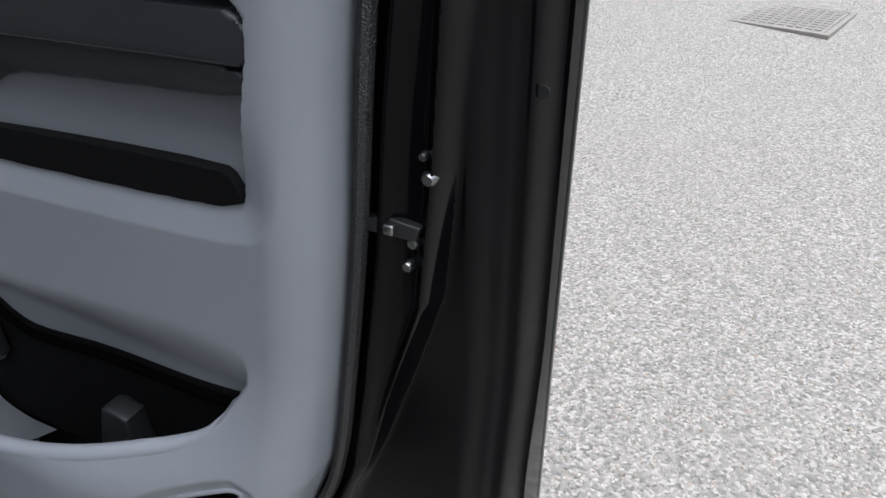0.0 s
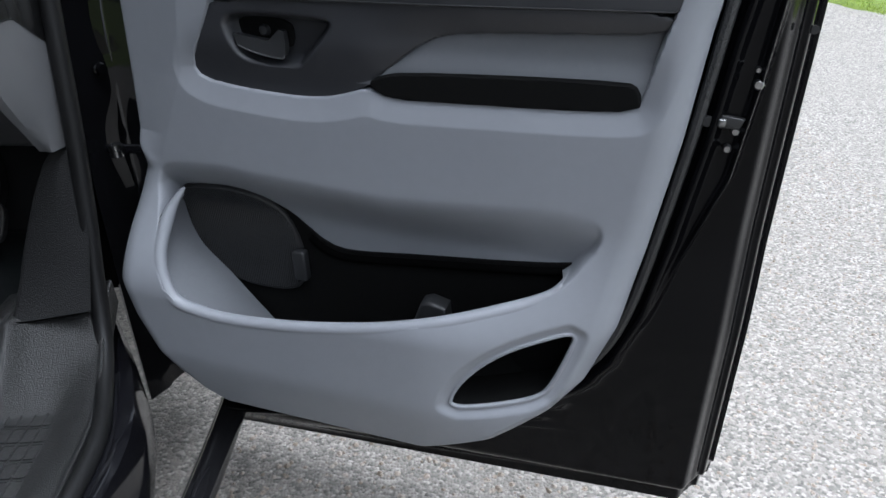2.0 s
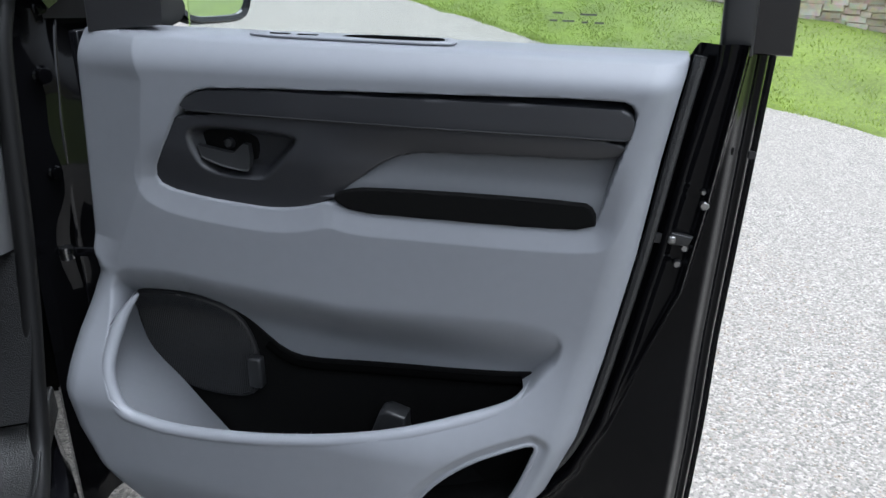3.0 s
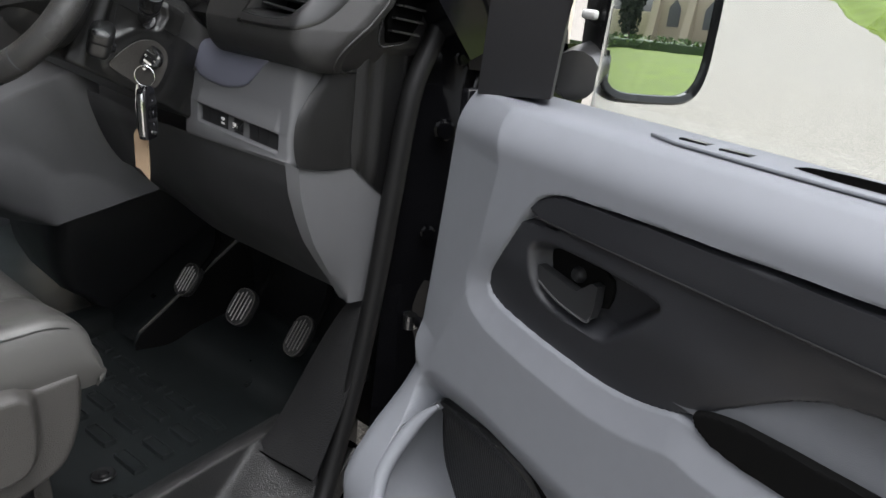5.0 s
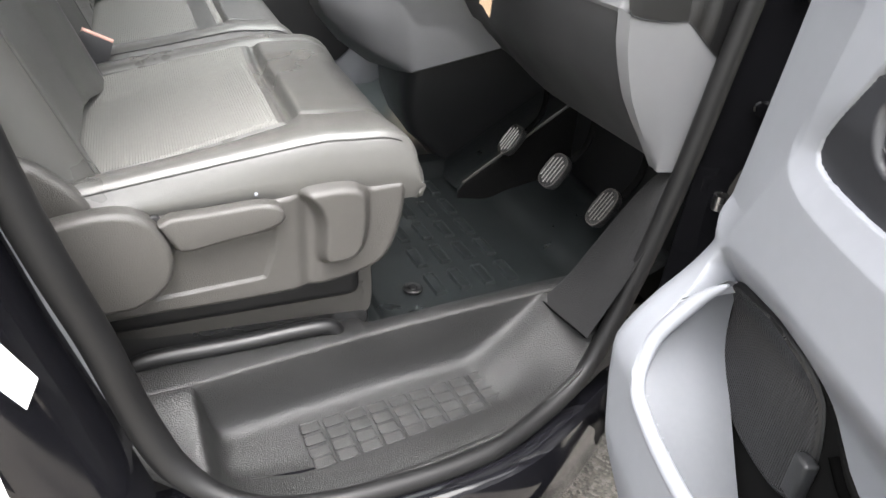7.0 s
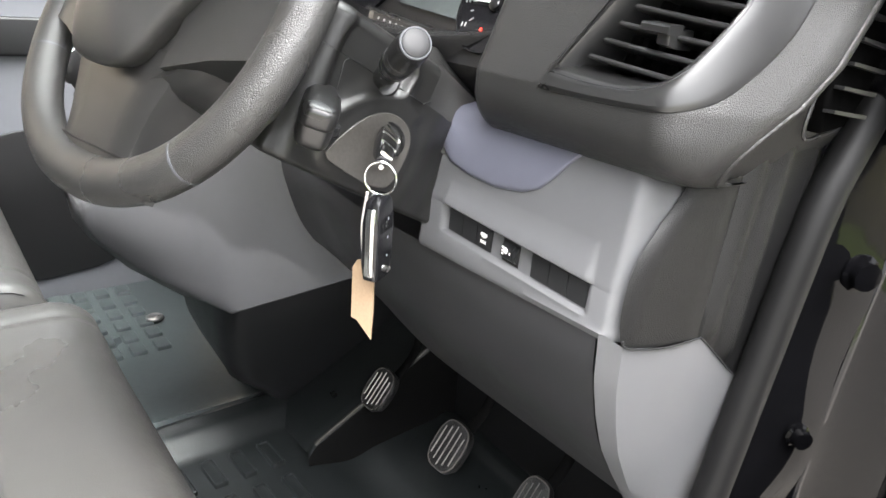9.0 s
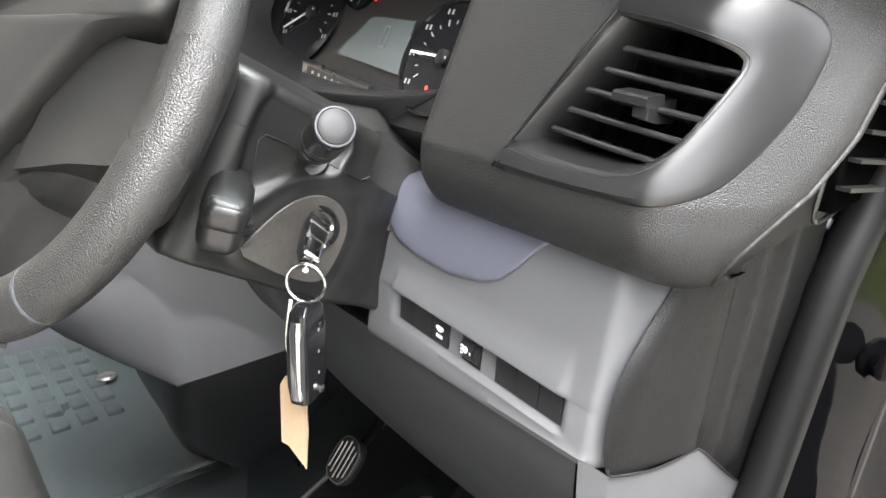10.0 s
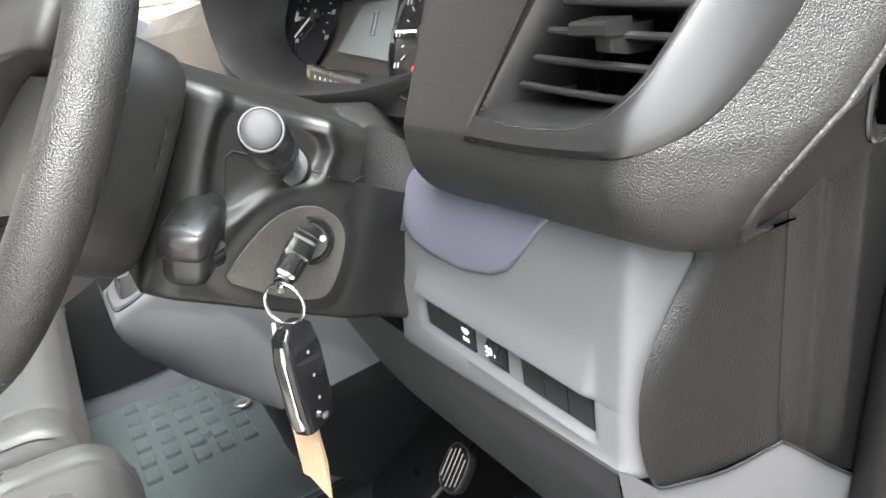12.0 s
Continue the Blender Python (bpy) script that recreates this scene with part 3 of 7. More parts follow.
# window switches on the ledge
LEDGE = Matrix(((1, 0, 0, -0.018), (0, 1, 0, 0.010), (0.002, 0.070, 1, -0.0194), (0, 0, 0, 1)))
sw = part("switch_plate", moved(plate([(0.300, 0.034), (0.322, 0.066), (0.40, 0.071), (0.575, 0.078), (0.600, 0.074), (0.608, 0.046), (0.597, 0.034), (0.46, 0.031)], 0.0035, 0.0014, "xy", 1.2735, smooth=1), LEDGE), "trim", trim, "grey window switch plate")
# raised plate, not a hollow: the slot's shade is its black colour
part("grab_slot", moved(plate([(0.440, 0.044), (0.452, 0.068), (0.572, 0.072), (0.588, 0.066), (0.590, 0.044)], 0.0012, 0.0004, "xy", 1.2762, smooth=1), LEDGE), "deep", sw, "raised black plate for the shaded finger slot")
part("slot_rim", moved(tube([(a, b, 1.2760) for a, b in rounded([(0.438, 0.042), (0.450, 0.070), (0.574, 0.074), (0.591, 0.068), (0.593, 0.042)], 2)], 0.0014, 8, closed=True), LEDGE), "insert", sw)
for k in range(2):
    u0 = 0.336 + 0.042 * k
    key_ = part("window_switch", moved(loft([[(u0 + du, v, 1.2745 + dz) for du, v, dz in ((0, 0.042, 0), (0.029, 0.044, 0), (0.029, 0.066, 0), (0, 0.064, 0))], [(u0 + du, v, 1.2745 + dz) for du, v, dz in ((0.001, 0.043, 0.0044), (0.028, 0.045, 0.0044), (0.028, 0.065, 0.0014), (0.001, 0.063, 0.0014))]]), LEDGE), "gloss", sw, "gloss black window switch")
    part("switch_rim", moved(tube([(u0 + a, b, 1.2757) for a, b in ((-0.002, 0.040), (0.031, 0.042), (0.031, 0.068), (-0.002, 0.066))], 0.0009, 6, closed=True), LEDGE), "chrome_dark", key_)

# painted shell with its stepped shut face
us = np.concatenate([np.linspace(-0.02, 0.62, 30), np.linspace(0.624, 1.012, 260)])
zs = np.linspace(0.205, 1.275, 380)
U, Z = np.meshgrid(us, zs)
zc = np.clip(Z, 0.40, 1.25)
s = (U - edge_r(zc)) / np.sqrt(1 + ((edge_r(zc + 0.015) - edge_r(zc - 0.015)) / 0.03) ** 2) + 0.8 * np.clip(0.40 - Z, 0, 1)
V = -0.075 - 0.006 * np.exp(-(((s - 0.012) / 0.008) ** 2)) + 0.014 * np.exp(-(((s - 0.034) / 0.009) ** 2))
lane = np.interp(Z, [0.3, 0.58, 0.79, 0.93, 1.07, 1.3], [0.70, 0.827, 0.888, 0.933, 0.948, 0.965])
V = V - (0.03 * sstep(-0.008, 0.004, U - lane) - 0.008 * np.exp(-(((U - lane + 0.006) / 0.006) ** 2))) * sstep(0.62, 0.85, Z)
V = V - 0.045 * sstep(0.955, 0.985, U) - 0.04 * sstep(0.992, 1.008, U) + 0.006 * np.exp(-(((U - 0.978) / 0.006) ** 2))
V = V - 0.05 * sstep(0.30, 0.215 + 0.05 * (U - 0.5), Z)
Zb = Z + 0.07 * (U - 0.5) * sstep(0.5, 0.2, Z)
Zb = np.minimum(Zb, 1.243 + 0.032 * sstep(-0.012, 0.012, s))
face = np.stack([U, -V, Zb], -1)
rim_r = face[:, -1:].copy()
rim_r[..., 1] = 0.215
rim_r[..., 0] += 0.004
face = np.concatenate([face, rim_r], 1)
rim_b = face[:1].copy()
rim_b[..., 1] = 0.215
shell = part("door_shell", grid_mesh("door_shell", np.concatenate([rim_b, face], 0), "jamb", angle=40), None, door, "gloss black painted door shell")
part("outer_skin", plate([(-0.03, 0.17), (1.0, 0.24), (1.017, 0.26), (1.017, 1.262), (0.965, 1.262), (0.935, 1.232), (-0.03, 1.222)], 0.012, 0.004, "xz", 0.208), "paint", shell)
part("front_face", box(-0.03, -0.012, 0.06, 0.21, 0.30, 1.25, 0.004), "paint", shell)
part("edge_seal", tube(spline([(edge_r(np.array(z)) + 0.012, 0.066, z) for z in (0.42, 0.46, 0.52, 0.6, 0.7, 0.85, 1.0, 1.15, 1.26)], 6), 0.008, 8), "rubber", shell, "black rubber seal")
latch = part("latch", plate([(0.873, 1.004), (0.925, 1.004), (0.93, 1.018), (0.90, 1.022), (0.873, 1.016)], 0.012, 0.002, "xz", 0.066), "black", shell, "black door latch")
part("latch_claw", box(0.897, 0.907, 0.060, 0.07, 1.008, 1.018, 0.002), "steel_dark", latch)
for u, z, r in ((0.933, 1.083, 0.004), (0.937, 1.064, 0.007), (0.921, 1.0, 0.006), (0.915, 0.975, 0.006)):
    part("bolt", lathe([(0, r), (0.006, r), (0.009, r * 0.7), (0.009, 0)], (u, 0.076, z), (0, -1, 0), 8), "steel_dark", shell, "small steel bolt")
part("drain_hole", lathe([(0, 0.006), (0.0015, 0.006), (0.0015, 0)], (1.0, 0.158, 1.118), (0, -1, 0), 12), "black", shell)
# window frame, quarter trim and glass
part("rear_upright", plate([(0.935, 1.26), (1.015, 1.26), (0.985, 1.74), (0.90, 1.74)], 0.05, 0.008, "xz", 0.10), "paint", shell, "black window upright")
part("upright_lining", plate([(0.925, 1.26), (0.965, 1.26), (0.935, 1.72), (0.895, 1.72)], 0.02, 0.006, "xz", 0.085), "dark", shell)
part("top_rail", plate([(0.25, 1.70), (0.985, 1.72), (0.985, 1.78), (0.25, 1.76)], 0.05, 0.008, "xz", 0.10), "paint", shell)
SAIL = [(0.012, 1.25), (0.143, 1.266), (0.150, 1.34), (0.153, 1.42), (0.205, 1.60), (0.28, 1.72), (0.24, 1.74), (0.10, 1.60), (0.022, 1.42)]
part("quarter_trim", loft([[(u + (k * (0.0 if i in (0, 8, 7, 6) else -0.055)) + (0.004 if d else 0), y, z) for i, (u, z) in enumerate(SAIL)] for y, k, d in ((0.052, 0.02, 1), (0.056, 0.0, 0), (0.075, 0.3, 0), (0.108, 1.0, 0))]), "quarter", shell, "dark grey mirror corner trim")
pane = part("window_pane", plate([(0.15, 1.248), (0.945, 1.256), (0.915, 1.71), (0.29, 1.71), (0.16, 1.45)], 0.004, 0, "xz", 0.112), "glass", shell, "clear side window glass")
pane.visible_shadow = False
part("waist_seal", box(0.15, 0.94, 0.116, 0.126, 1.235, 1.250, 0.003), "rubber", shell)
for u, z, w in ((0.705, 1.290, 0.010), (0.722, 1.290, 0.016), (0.748, 1.289, 0.008), (0.765, 1.289, 0.012), (0.708, 1.300, 0.014), (0.745, 1.299, 0.022)):
    part("glass_marking", box(u, u + w, 0.1108, 0.1118, z, z + 0.0022, 0), "console", pane, "faint etched glass marking")

# wing mirror outside the glass
ga = radians(24)
gn = Vector((math.cos(ga), -math.sin(ga), 0.012)).normalized()
gx = Vector((0, 0, 1)).cross(gn).normalized()
gz = gn.cross(gx)
gc = Vector((0.083, 0.28, 1.358))
mirror = part("wing_mirror", loft([sq_ring(gc + gn * h, gx, gz, 0.079 * k, 0.109 * k, 4.5, 40) for h, k in ((0.012, 0.95), (0.02, 1.0), (0.0, 1.03), (-0.05, 0.98), (-0.085, 0.8), (-0.10, 0.5))]), "satin", door, "black plastic wing mirror")
part("mirror_bezel", loft([sq_ring(gc + gn * h, gx, gz, 0.079 * k, 0.109 * k, 4.5, 40) for h, k in ((0.019, 1.0), (0.024, 0.97), (0.022, 0.90), (0.014, 0.885))], caps=False), "gloss", mirror)
part("mirror_glass", loft([sq_ring(gc + gn * h, gx, gz, 0.070, 0.099, 4.5, 40) for h in (0.0145, 0.0165)]), "mirror", mirror, "silvered mirror glass")
part("mirror_arm", tube(spline([(0.10, 0.13, 1.285), (0.05, 0.20, 1.29), (0.03, 0.27, 1.30)], 6), 0.03, 14), "satin", mirror)
part("indicator_lens", box(0.035, 0.06, 0.19, 0.20, 1.348, 1.36, 0.004), "white", mirror, "pale indicator lens")


# ---- van body ----
van = thing("van_body", "black panel van body with its cab open at the driver's side", "van")
part("floor_pan", box(-0.86, 0.66, 0.10, 1.25, 0.40, 0.485, 0.004), "black", van, "black cab floor")
part("bulkhead", box(-0.88, 0.86, -0.42, -0.36, 0.45, 1.85, 0.01), "insert", van, "grey panel behind the seats")
part("roof", box(-0.84, 0.84, -2.6, 0.54, 1.86, 1.90, 0.015), "paint", van, "black painted roof")
part("headlining", box(-0.80, 0.80, -0.36, 0.50, 1.80, 1.845, 0.012), "headlining", van, "pale fabric headlining")
part("rear_side", plate([(-2.6, 0.30), (0.10, 0.30), (0.12, 0.9), (0.12, 1.72), (-2.6, 1.72)], 0.04, 0.015, "yz", 0.915), "paint", van, "black painted load bay side")
part("far_side", plate([(-2.6, 0.30), (-0.36, 0.30), (-0.36, 1.75), (-2.6, 1.75)], 0.05, 0.015, "yz", -0.95), "paint", van)
part("rear_doors", box(-0.9, 0.9, -2.66, -2.6, 0.35, 1.86, 0.02), "paint", van)
part("load_floor", box(-0.9, 0.9, -2.6, -0.4, 0.40, 0.45, 0.005), "black", van)
# sill under the doorway, painted, with a step-bar below
sill_pts = [(0.70, 1.20), (0.80, 1.06), (0.88, 0.93), (0.94, 0.78), (0.955, 0.6), (0.945, 0.42), (0.92, 0.28), (0.915, 0.05)]
part("sill", loft([[(x + dx, y + dy, z) for dx, dy, z in ((-0.10, 0, 0.455), (0.0, 0.0, 0.462), (0.022, 0.005, 0.452), (0.034, 0.006, 0.41), (0.036, 0.006, 0.33), (0.02, 0.0, 0.26), (-0.08, 0, 0.26))] for x, y in [(q[0], q[1]) for q in spline([(a, b, 0) for a, b in sill_pts], 5)]], caps=False), "paint", van, "gloss black painted sill")
PX = [(0.835, 1.105), (0.848, 1.128), (0.86, 1.15), (0.868, 1.170), (0.874, 1.186), (0.885, 1.21), (0.905, 1.236), (0.93, 1.27), (0.955, 1.27), (0.955, 1.42), (0.80, 1.42), (0.81, 1.14)]
part("a_pillar", loft([[(x + (0.005 * math.sin(z * 13 + 0.6) + 0.003 * math.sin(z * 31 + 40 * x)) * (2 < k2 < 7), y + float(np.interp(z, [0.26, 0.46, 0.6, 0.8, 1.0, 1.2, 1.3], [-0.02, -0.015, -0.01, 0.0, 0.015, 0.05, 0.08])), z) for k2, (x, y) in enumerate(PX)] for z in np.linspace(0.26, 1.3, 48)]), "pillar", van, "gloss black hinge pillar")
part("upper_pillar", loft([[(0.865 - d, y, z), (0.93 - d, y + 0.03, z), (0.955 - d, y + 0.06, z), (0.955 - d, y + 0.16, z), (0.85 - d, y + 0.16, z)] for d, y, z in ((0.0, 1.245, 1.25), (0.0, 1.225, 1.32), (0.01, 1.14, 1.44), (0.02, 1.06, 1.54), (0.05, 0.93, 1.68))]), "black", van)
part("pillar_flange", tube(spline([(0.879, 1.200 + 0.08, 1.30), (0.877, 1.192 + 0.05, 1.2), (0.876, 1.190 + 0.015, 1.0), (0.876, 1.190, 0.8), (0.876, 1.19 - 0.01, 0.6)], 6), 0.004, 8), "paint", van)
part("screen_pillar", loft([[(0.80 - d, y, z), (0.90 - d, y - 0.02, z), (0.91 - d, y + 0.06, z + 0.03), (0.80 - d, y + 0.08, z + 0.04)] for d, y, z in ((0.0, 1.22, 1.27), (0.02, 1.00, 1.5), (0.06, 0.74, 1.72), (0.09, 0.54, 1.86))]), "paint", van)
part("pillar_trim", loft([[(0.76 - d, y, z), (0.83 - d, y - 0.03, z), (0.835 - d, y + 0.02, z + 0.03), (0.76 - d, y + 0.05, z + 0.04)] for d, y, z in ((0.0, 1.22, 1.30), (0.02, 0.99, 1.5), (0.06, 0.73, 1.70), (0.09, 0.52, 1.83))]), "knee", van)
part("front_wing", plate([(1.28, 0.35), (1.30, 1.20), (1.55, 1.12), (1.95, 0.98), (2.15, 0.8), (2.2, 0.45), (1.95, 0.35), (1.9, 0.62), (1.65, 0.75), (1.42, 0.62), (1.38, 0.35)], 0.05, 0.02, "yz", 0.905), "paint", van, "black painted front wing")
part("far_wing", plate([(1.28, 0.35), (1.30, 1.20), (1.55, 1.12), (1.95, 0.98), (2.15, 0.8), (2.2, 0.45), (1.95, 0.35), (1.9, 0.62), (1.65, 0.75), (1.42, 0.62), (1.38, 0.35)], 0.05, 0.02, "yz", -0.955), "paint", van)
part("bonnet", loft([[(-0.9, y, z), (-0.5, y, z + 0.03), (0.5, y, z + 0.03), (0.9, y, z), (0.9, y, z - 0.05), (-0.9, y, z - 0.05)] for y, z in ((1.40, 1.22), (1.6, 1.15), (1.9, 1.02), (2.15, 0.86))]), "paint", van)
part("front_panel", box(-0.9, 0.9, 2.12, 2.2, 0.35, 0.86, 0.03), "paint", van)
part("firewall", box(-0.86, 0.84, 1.30, 1.34, 0.42, 1.22, 0.005), "black", van, "dark footwell wall")
part("side_bar", tube(spline([(0.90, 1.35, 0.25), (0.99, 1.22, 0.23), (1.015, 1.0, 0.225), (1.02, 0.4, 0.225), (1.02, -0.6, 0.225), (1.0, -1.4, 0.225)], 8), 0.032, 16), "gloss", van, "gloss black side bar")
part("b_pillar", loft([[(0.80, y - 0.02, z), (0.855, y - 0.035, z), (0.90, y - 0.06, z), (0.93, y - 0.09, z), (0.945, y - 0.15, z), (0.93, y - 0.28, z), (0.78, y - 0.28, z)] for y, z in ((0.33, 0.40), (0.29, 0.50), (0.25, 0.65), (0.215, 0.80), (0.185, 0.95), (0.165, 1.1), (0.15, 1.35), (0.16, 1.6), (0.19, 1.86))]), "paint", van, "gloss black door pillar")
part("pillar_lining", loft([[(0.70, y - 0.14, z), (0.795, y - 0.06, z), (0.82, y - 0.02, z), (0.825, y - 0.06, z), (0.78, y - 0.25, z), (0.70, y - 0.25, z)] for y, z in ((0.27, 0.5), (0.25, 0.65), (0.20, 0.95), (0.17, 1.2), (0.17, 1.6), (0.2, 1.84))]), "insert", van)
seal_line = spline([(0.80, 0.95, 1.72), (0.825, 1.09, 1.50), (0.845, 1.185, 1.35), (0.845, 1.135, 1.22), (0.842, 1.112, 1.08), (0.838, 1.09, 0.92), (0.835, 1.06, 0.76), (0.835, 1.02, 0.62), (0.85, 0.965, 0.52), (0.885, 0.87, 0.482), (0.925, 0.75, 0.472), (0.937, 0.6, 0.47), (0.93, 0.46, 0.472), (0.905, 0.37, 0.485), (0.865, 0.30, 0.53), (0.842, 0.262, 0.62), (0.836, 0.235, 0.75), (0.834, 0.203, 0.88), (0.83, 0.175, 1.02), (0.825, 0.155, 1.2), (0.82, 0.15, 1.45), (0.80, 0.19, 1.78)], 8)
part("door_seal", tube(seal_line, [0.0165 - 0.001 * float(sstep(60, 72, k)) * float(sstep(112, 104, k)) + 0.006 * float(sstep(104, 118, k)) for k in range(len(seal_line))], 16), "seal", van, "black rubber doorway seal")
for x0, y0, z0, r in ((0.872, 1.185, 1.16, 0.014), (0.868, 1.17, 0.99, 0.010), (0.878, 1.205, 1.27, 0.009)):
    part("pillar_bolt", lathe([(0, r * 1.3), (0.004, r * 1.3), (0.006, r), (0.014, r * 0.95), (0.014, 0)], (x0, y0, z0), (0.85, -0.5, 0), 10), "jamb", van)
check = part("door_check", box(0.86, 0.97, 1.13, 1.138, 0.838, 0.856, 0.003), "paint", van, "steel door check strap")
part("check_roller", lathe([(-0.012, 0.012), (0.012, 0.012), (0.012, 0)], (0.885, 1.125, 0.848), (0, 0, 1), 12), "steel_dark", check)
for hz in (0.70,):
    hinge = part("hinge", plate([(1.16, hz - 0.04), (1.235, hz - 0.04), (1.24, hz + 0.04), (1.165, hz + 0.04)], 0.012, 0.004, "yz", 0.893 + 0.02 * (hz > 1)), "pillar", van, "black painted door hinge")
    part("knuckle", lathe([(-0.035, 0), (-0.035, 0.012), (-0.012, 0.013), (-0.010, 0.010), (0.010, 0.010), (0.012, 0.013), (0.035, 0.012), (0.035, 0)], (0.925, 1.21, hz), (0, 0, 1), 16), "pillar", hinge)
def flat_patch(pts, out=0.0007):
    n = Vector((0.698, 0.698, 0.163))
    return loft([[Vector(q) for q in pts], [Vector(q) + n * out for q in pts]])


part("sticker", flat_patch([(0.913, 0.127, 0.889), (0.905, 0.145, 0.845), (0.894, 0.177, 0.758), (0.914, 0.162, 0.733), (0.925, 0.136, 0.797), (0.934, 0.117, 0.839)]), "white", van, "white paper sticker on the door pillar")
st2 = part("sticker", flat_patch([(0.972, 0.101, 0.748), (0.953, 0.128, 0.712), (0.961, 0.132, 0.662), (0.965, 0.139, 0.616), (1.005, 0.087, 0.669)]), "white", van, "white printed sticker on the door pillar")
part("print_block", flat_patch([Vector(q) + Vector((0.698, 0.698, 0.163)) * 0.0008 for q in [(0.97, 0.114, 0.7), (0.963, 0.123, 0.692), (0.97, 0.122, 0.666), (0.98, 0.11, 0.674)]], 0.0004), "insert", st2)
wind = part("windscreen", loft([[(-0.78, y, z), (0.78, y, z), (0.78, y + 0.006, z + 0.004), (-0.78, y + 0.006, z + 0.004)] for y, z in ((1.36, 1.25), (0.96, 1.60), (0.54, 1.87))]), "glass", van, "curved windscreen glass")
wind.visible_shadow = False
# far door with its window
fd = part("passenger_door", plate([(0.12, 0.45), (1.20, 0.45), (1.20, 1.28), (0.12, 1.28)], 0.05, 0.01, "yz", -0.92), "trim", van, "grey passenger door trim")
part("door_pocket", plate([(0.42, 0.55), (1.0, 0.55), (1.05, 0.76), (0.95, 0.98), (0.60, 0.93), (0.42, 0.80)], 0.01, 0.004, "yz", -0.872, smooth=2), "black", fd)
part("armrest_strip", plate([(0.30, 1.13), (1.0, 1.13), (1.02, 1.22), (0.30, 1.22)], 0.02, 0.008, "yz", -0.873, smooth=1), "dark", fd)
part("window_surround", plate([(0.15, 1.28), (1.14, 1.28), (1.16, 1.33), (0.98, 1.50), (0.80, 1.72), (0.72, 1.84), (0.15, 1.84), (0.15, 1.76), (0.68, 1.76), (0.93, 1.45), (0.99, 1.345), (0.15, 1.345)], 0.05, 0.006, "yz", -0.91), "insert", fd)

# ---- dashboard ----
dash = thing("dashboard", "black and grey moulded van dashboard above the driver's footwell", "dashboard")


xs = np.concatenate([np.linspace(0.565, 0.62, 14), np.linspace(0.622, 0.89, 135)])
VENT_OUT = [(0.6955, 1.3025), (0.74, 1.3015), (0.79, 1.3025), (0.815, 1.304), (0.832, 1.312), (0.841, 1.332), (0.847, 1.356), (0.849, 1.387), (0.843, 1.401), (0.826, 1.411), (0.79, 1.415), (0.752, 1.412)]
VENT_FRONT = [(0.6965, 1.3145), (0.741, 1.3105), (0.781, 1.3115), (0.800, 1.318), (0.814, 1.331), (0.822, 1.352), (0.828, 1.373), (0.8275, 1.380), (0.822, 1.385), (0.807, 1.390), (0.782, 1.395), (0.746, 1.400)]
VENT_IN = [(0.714, 1.320), (0.741, 1.317), (0.779, 1.316), (0.796, 1.321), (0.809, 1.333), (0.818, 1.353), (0.824, 1.372), (0.8235, 1.377), (0.819, 1.381), (0.806, 1.386), (0.785, 1.390), (0.758, 1.392)]
face_z = np.concatenate([np.linspace(1.245, 1.298, 24), np.linspace(1.300, 1.45, 76)])
X, Zf = np.meshgrid(xs, face_z)
XC = np.interp(Zf, [1.245, 1.262, 1.278, 1.308, 1.338, 1.45], [0.818, 0.830, 0.839, 0.853, 0.860, 0.868])
X = np.where(X > 0.80, 0.80 + (X - 0.80) * (XC - 0.80) / 0.09, X)
R = 0.11 * sstep(0.80, 0.89, X) ** 1.3 + 0.05 * sstep(0.62, 0.565, X)
Yf = 0.934 + 0.42 * np.clip(Zf - 1.303, 0, 1) + 0.10 * sstep(1.42, 1.46, Zf) + R
low = np.clip((1.290 - Zf) / 0.045, 0, 1)
Yf = Yf + 0.05 * (1 - np.sqrt(1 - low**2 * 0.999))
Zs = Zf + 0.02 * sstep(0.82, 0.89, X) * low


def resample(poly, n):
    """A rounded outline with the same count of points between the same marks."""
    out = []
    for k in range(len(poly)):
        a, b = np.array(poly[k]), np.array(poly[(k + 1) % len(poly)])
        out += [a + (b - a) * j / n for j in range(n)]
    out = np.array(out)
    for _ in range(10):
        keep = (0, n * (len(poly) - 1), )
        new_out = out * 0.5 + (np.roll(out, 1, 0) + np.roll(out, -1, 0)) * 0.25
        for q in keep:
            new_out[q] = out[q]
        out = new_out
    return out


vo, vf, vi = (resample(q, 8) for q in (VENT_OUT, VENT_FRONT, VENT_IN))
vx = (vo - vo.mean(0)) * np.array([1.05, 1.06]) + vo.mean(0)
vd = inside_dist(vo, X, Zf)
Yf = Yf + 0.09 * sstep(-0.0005, -0.0015, vd)
lobe = np.stack([X, Yf, Zs], -1)
under = lobe[:1].copy()
under[..., 1] = 1.12
over = lobe[-1:].copy()
over[..., 1], over[..., 2] = 1.30, 1.452
lobe = np.concatenate([under, lobe, over], 0)
ends = []
for dx, dy in ((0.0028, 0.006), (0.0048, 0.014), (0.0058, 0.023), (0.0055, 0.032), (0.0040, 0.0375), (0.0015, 0.0400), (-0.0015, 0.0405)):
    c = lobe[:, -1:].copy()
    c[..., 0] += dx
    c[..., 1] += dy
    ends.append(c)
for x, y, z in ((0.853, 1.045, 1.250), (0.849, 1.075, 1.256), (0.840, 1.13, 1.266), (0.828, 1.20, 1.280)):
    c = lobe[:, -1:].copy()
    c[..., 0] = np.minimum(c[..., 0], x)
    c[..., 1] = np.maximum(c[..., 1] + 0.046, y)
    c[..., 2] = np.maximum(c[..., 2], z)
    ends.append(c)
right = np.concatenate(ends[:7], 1)
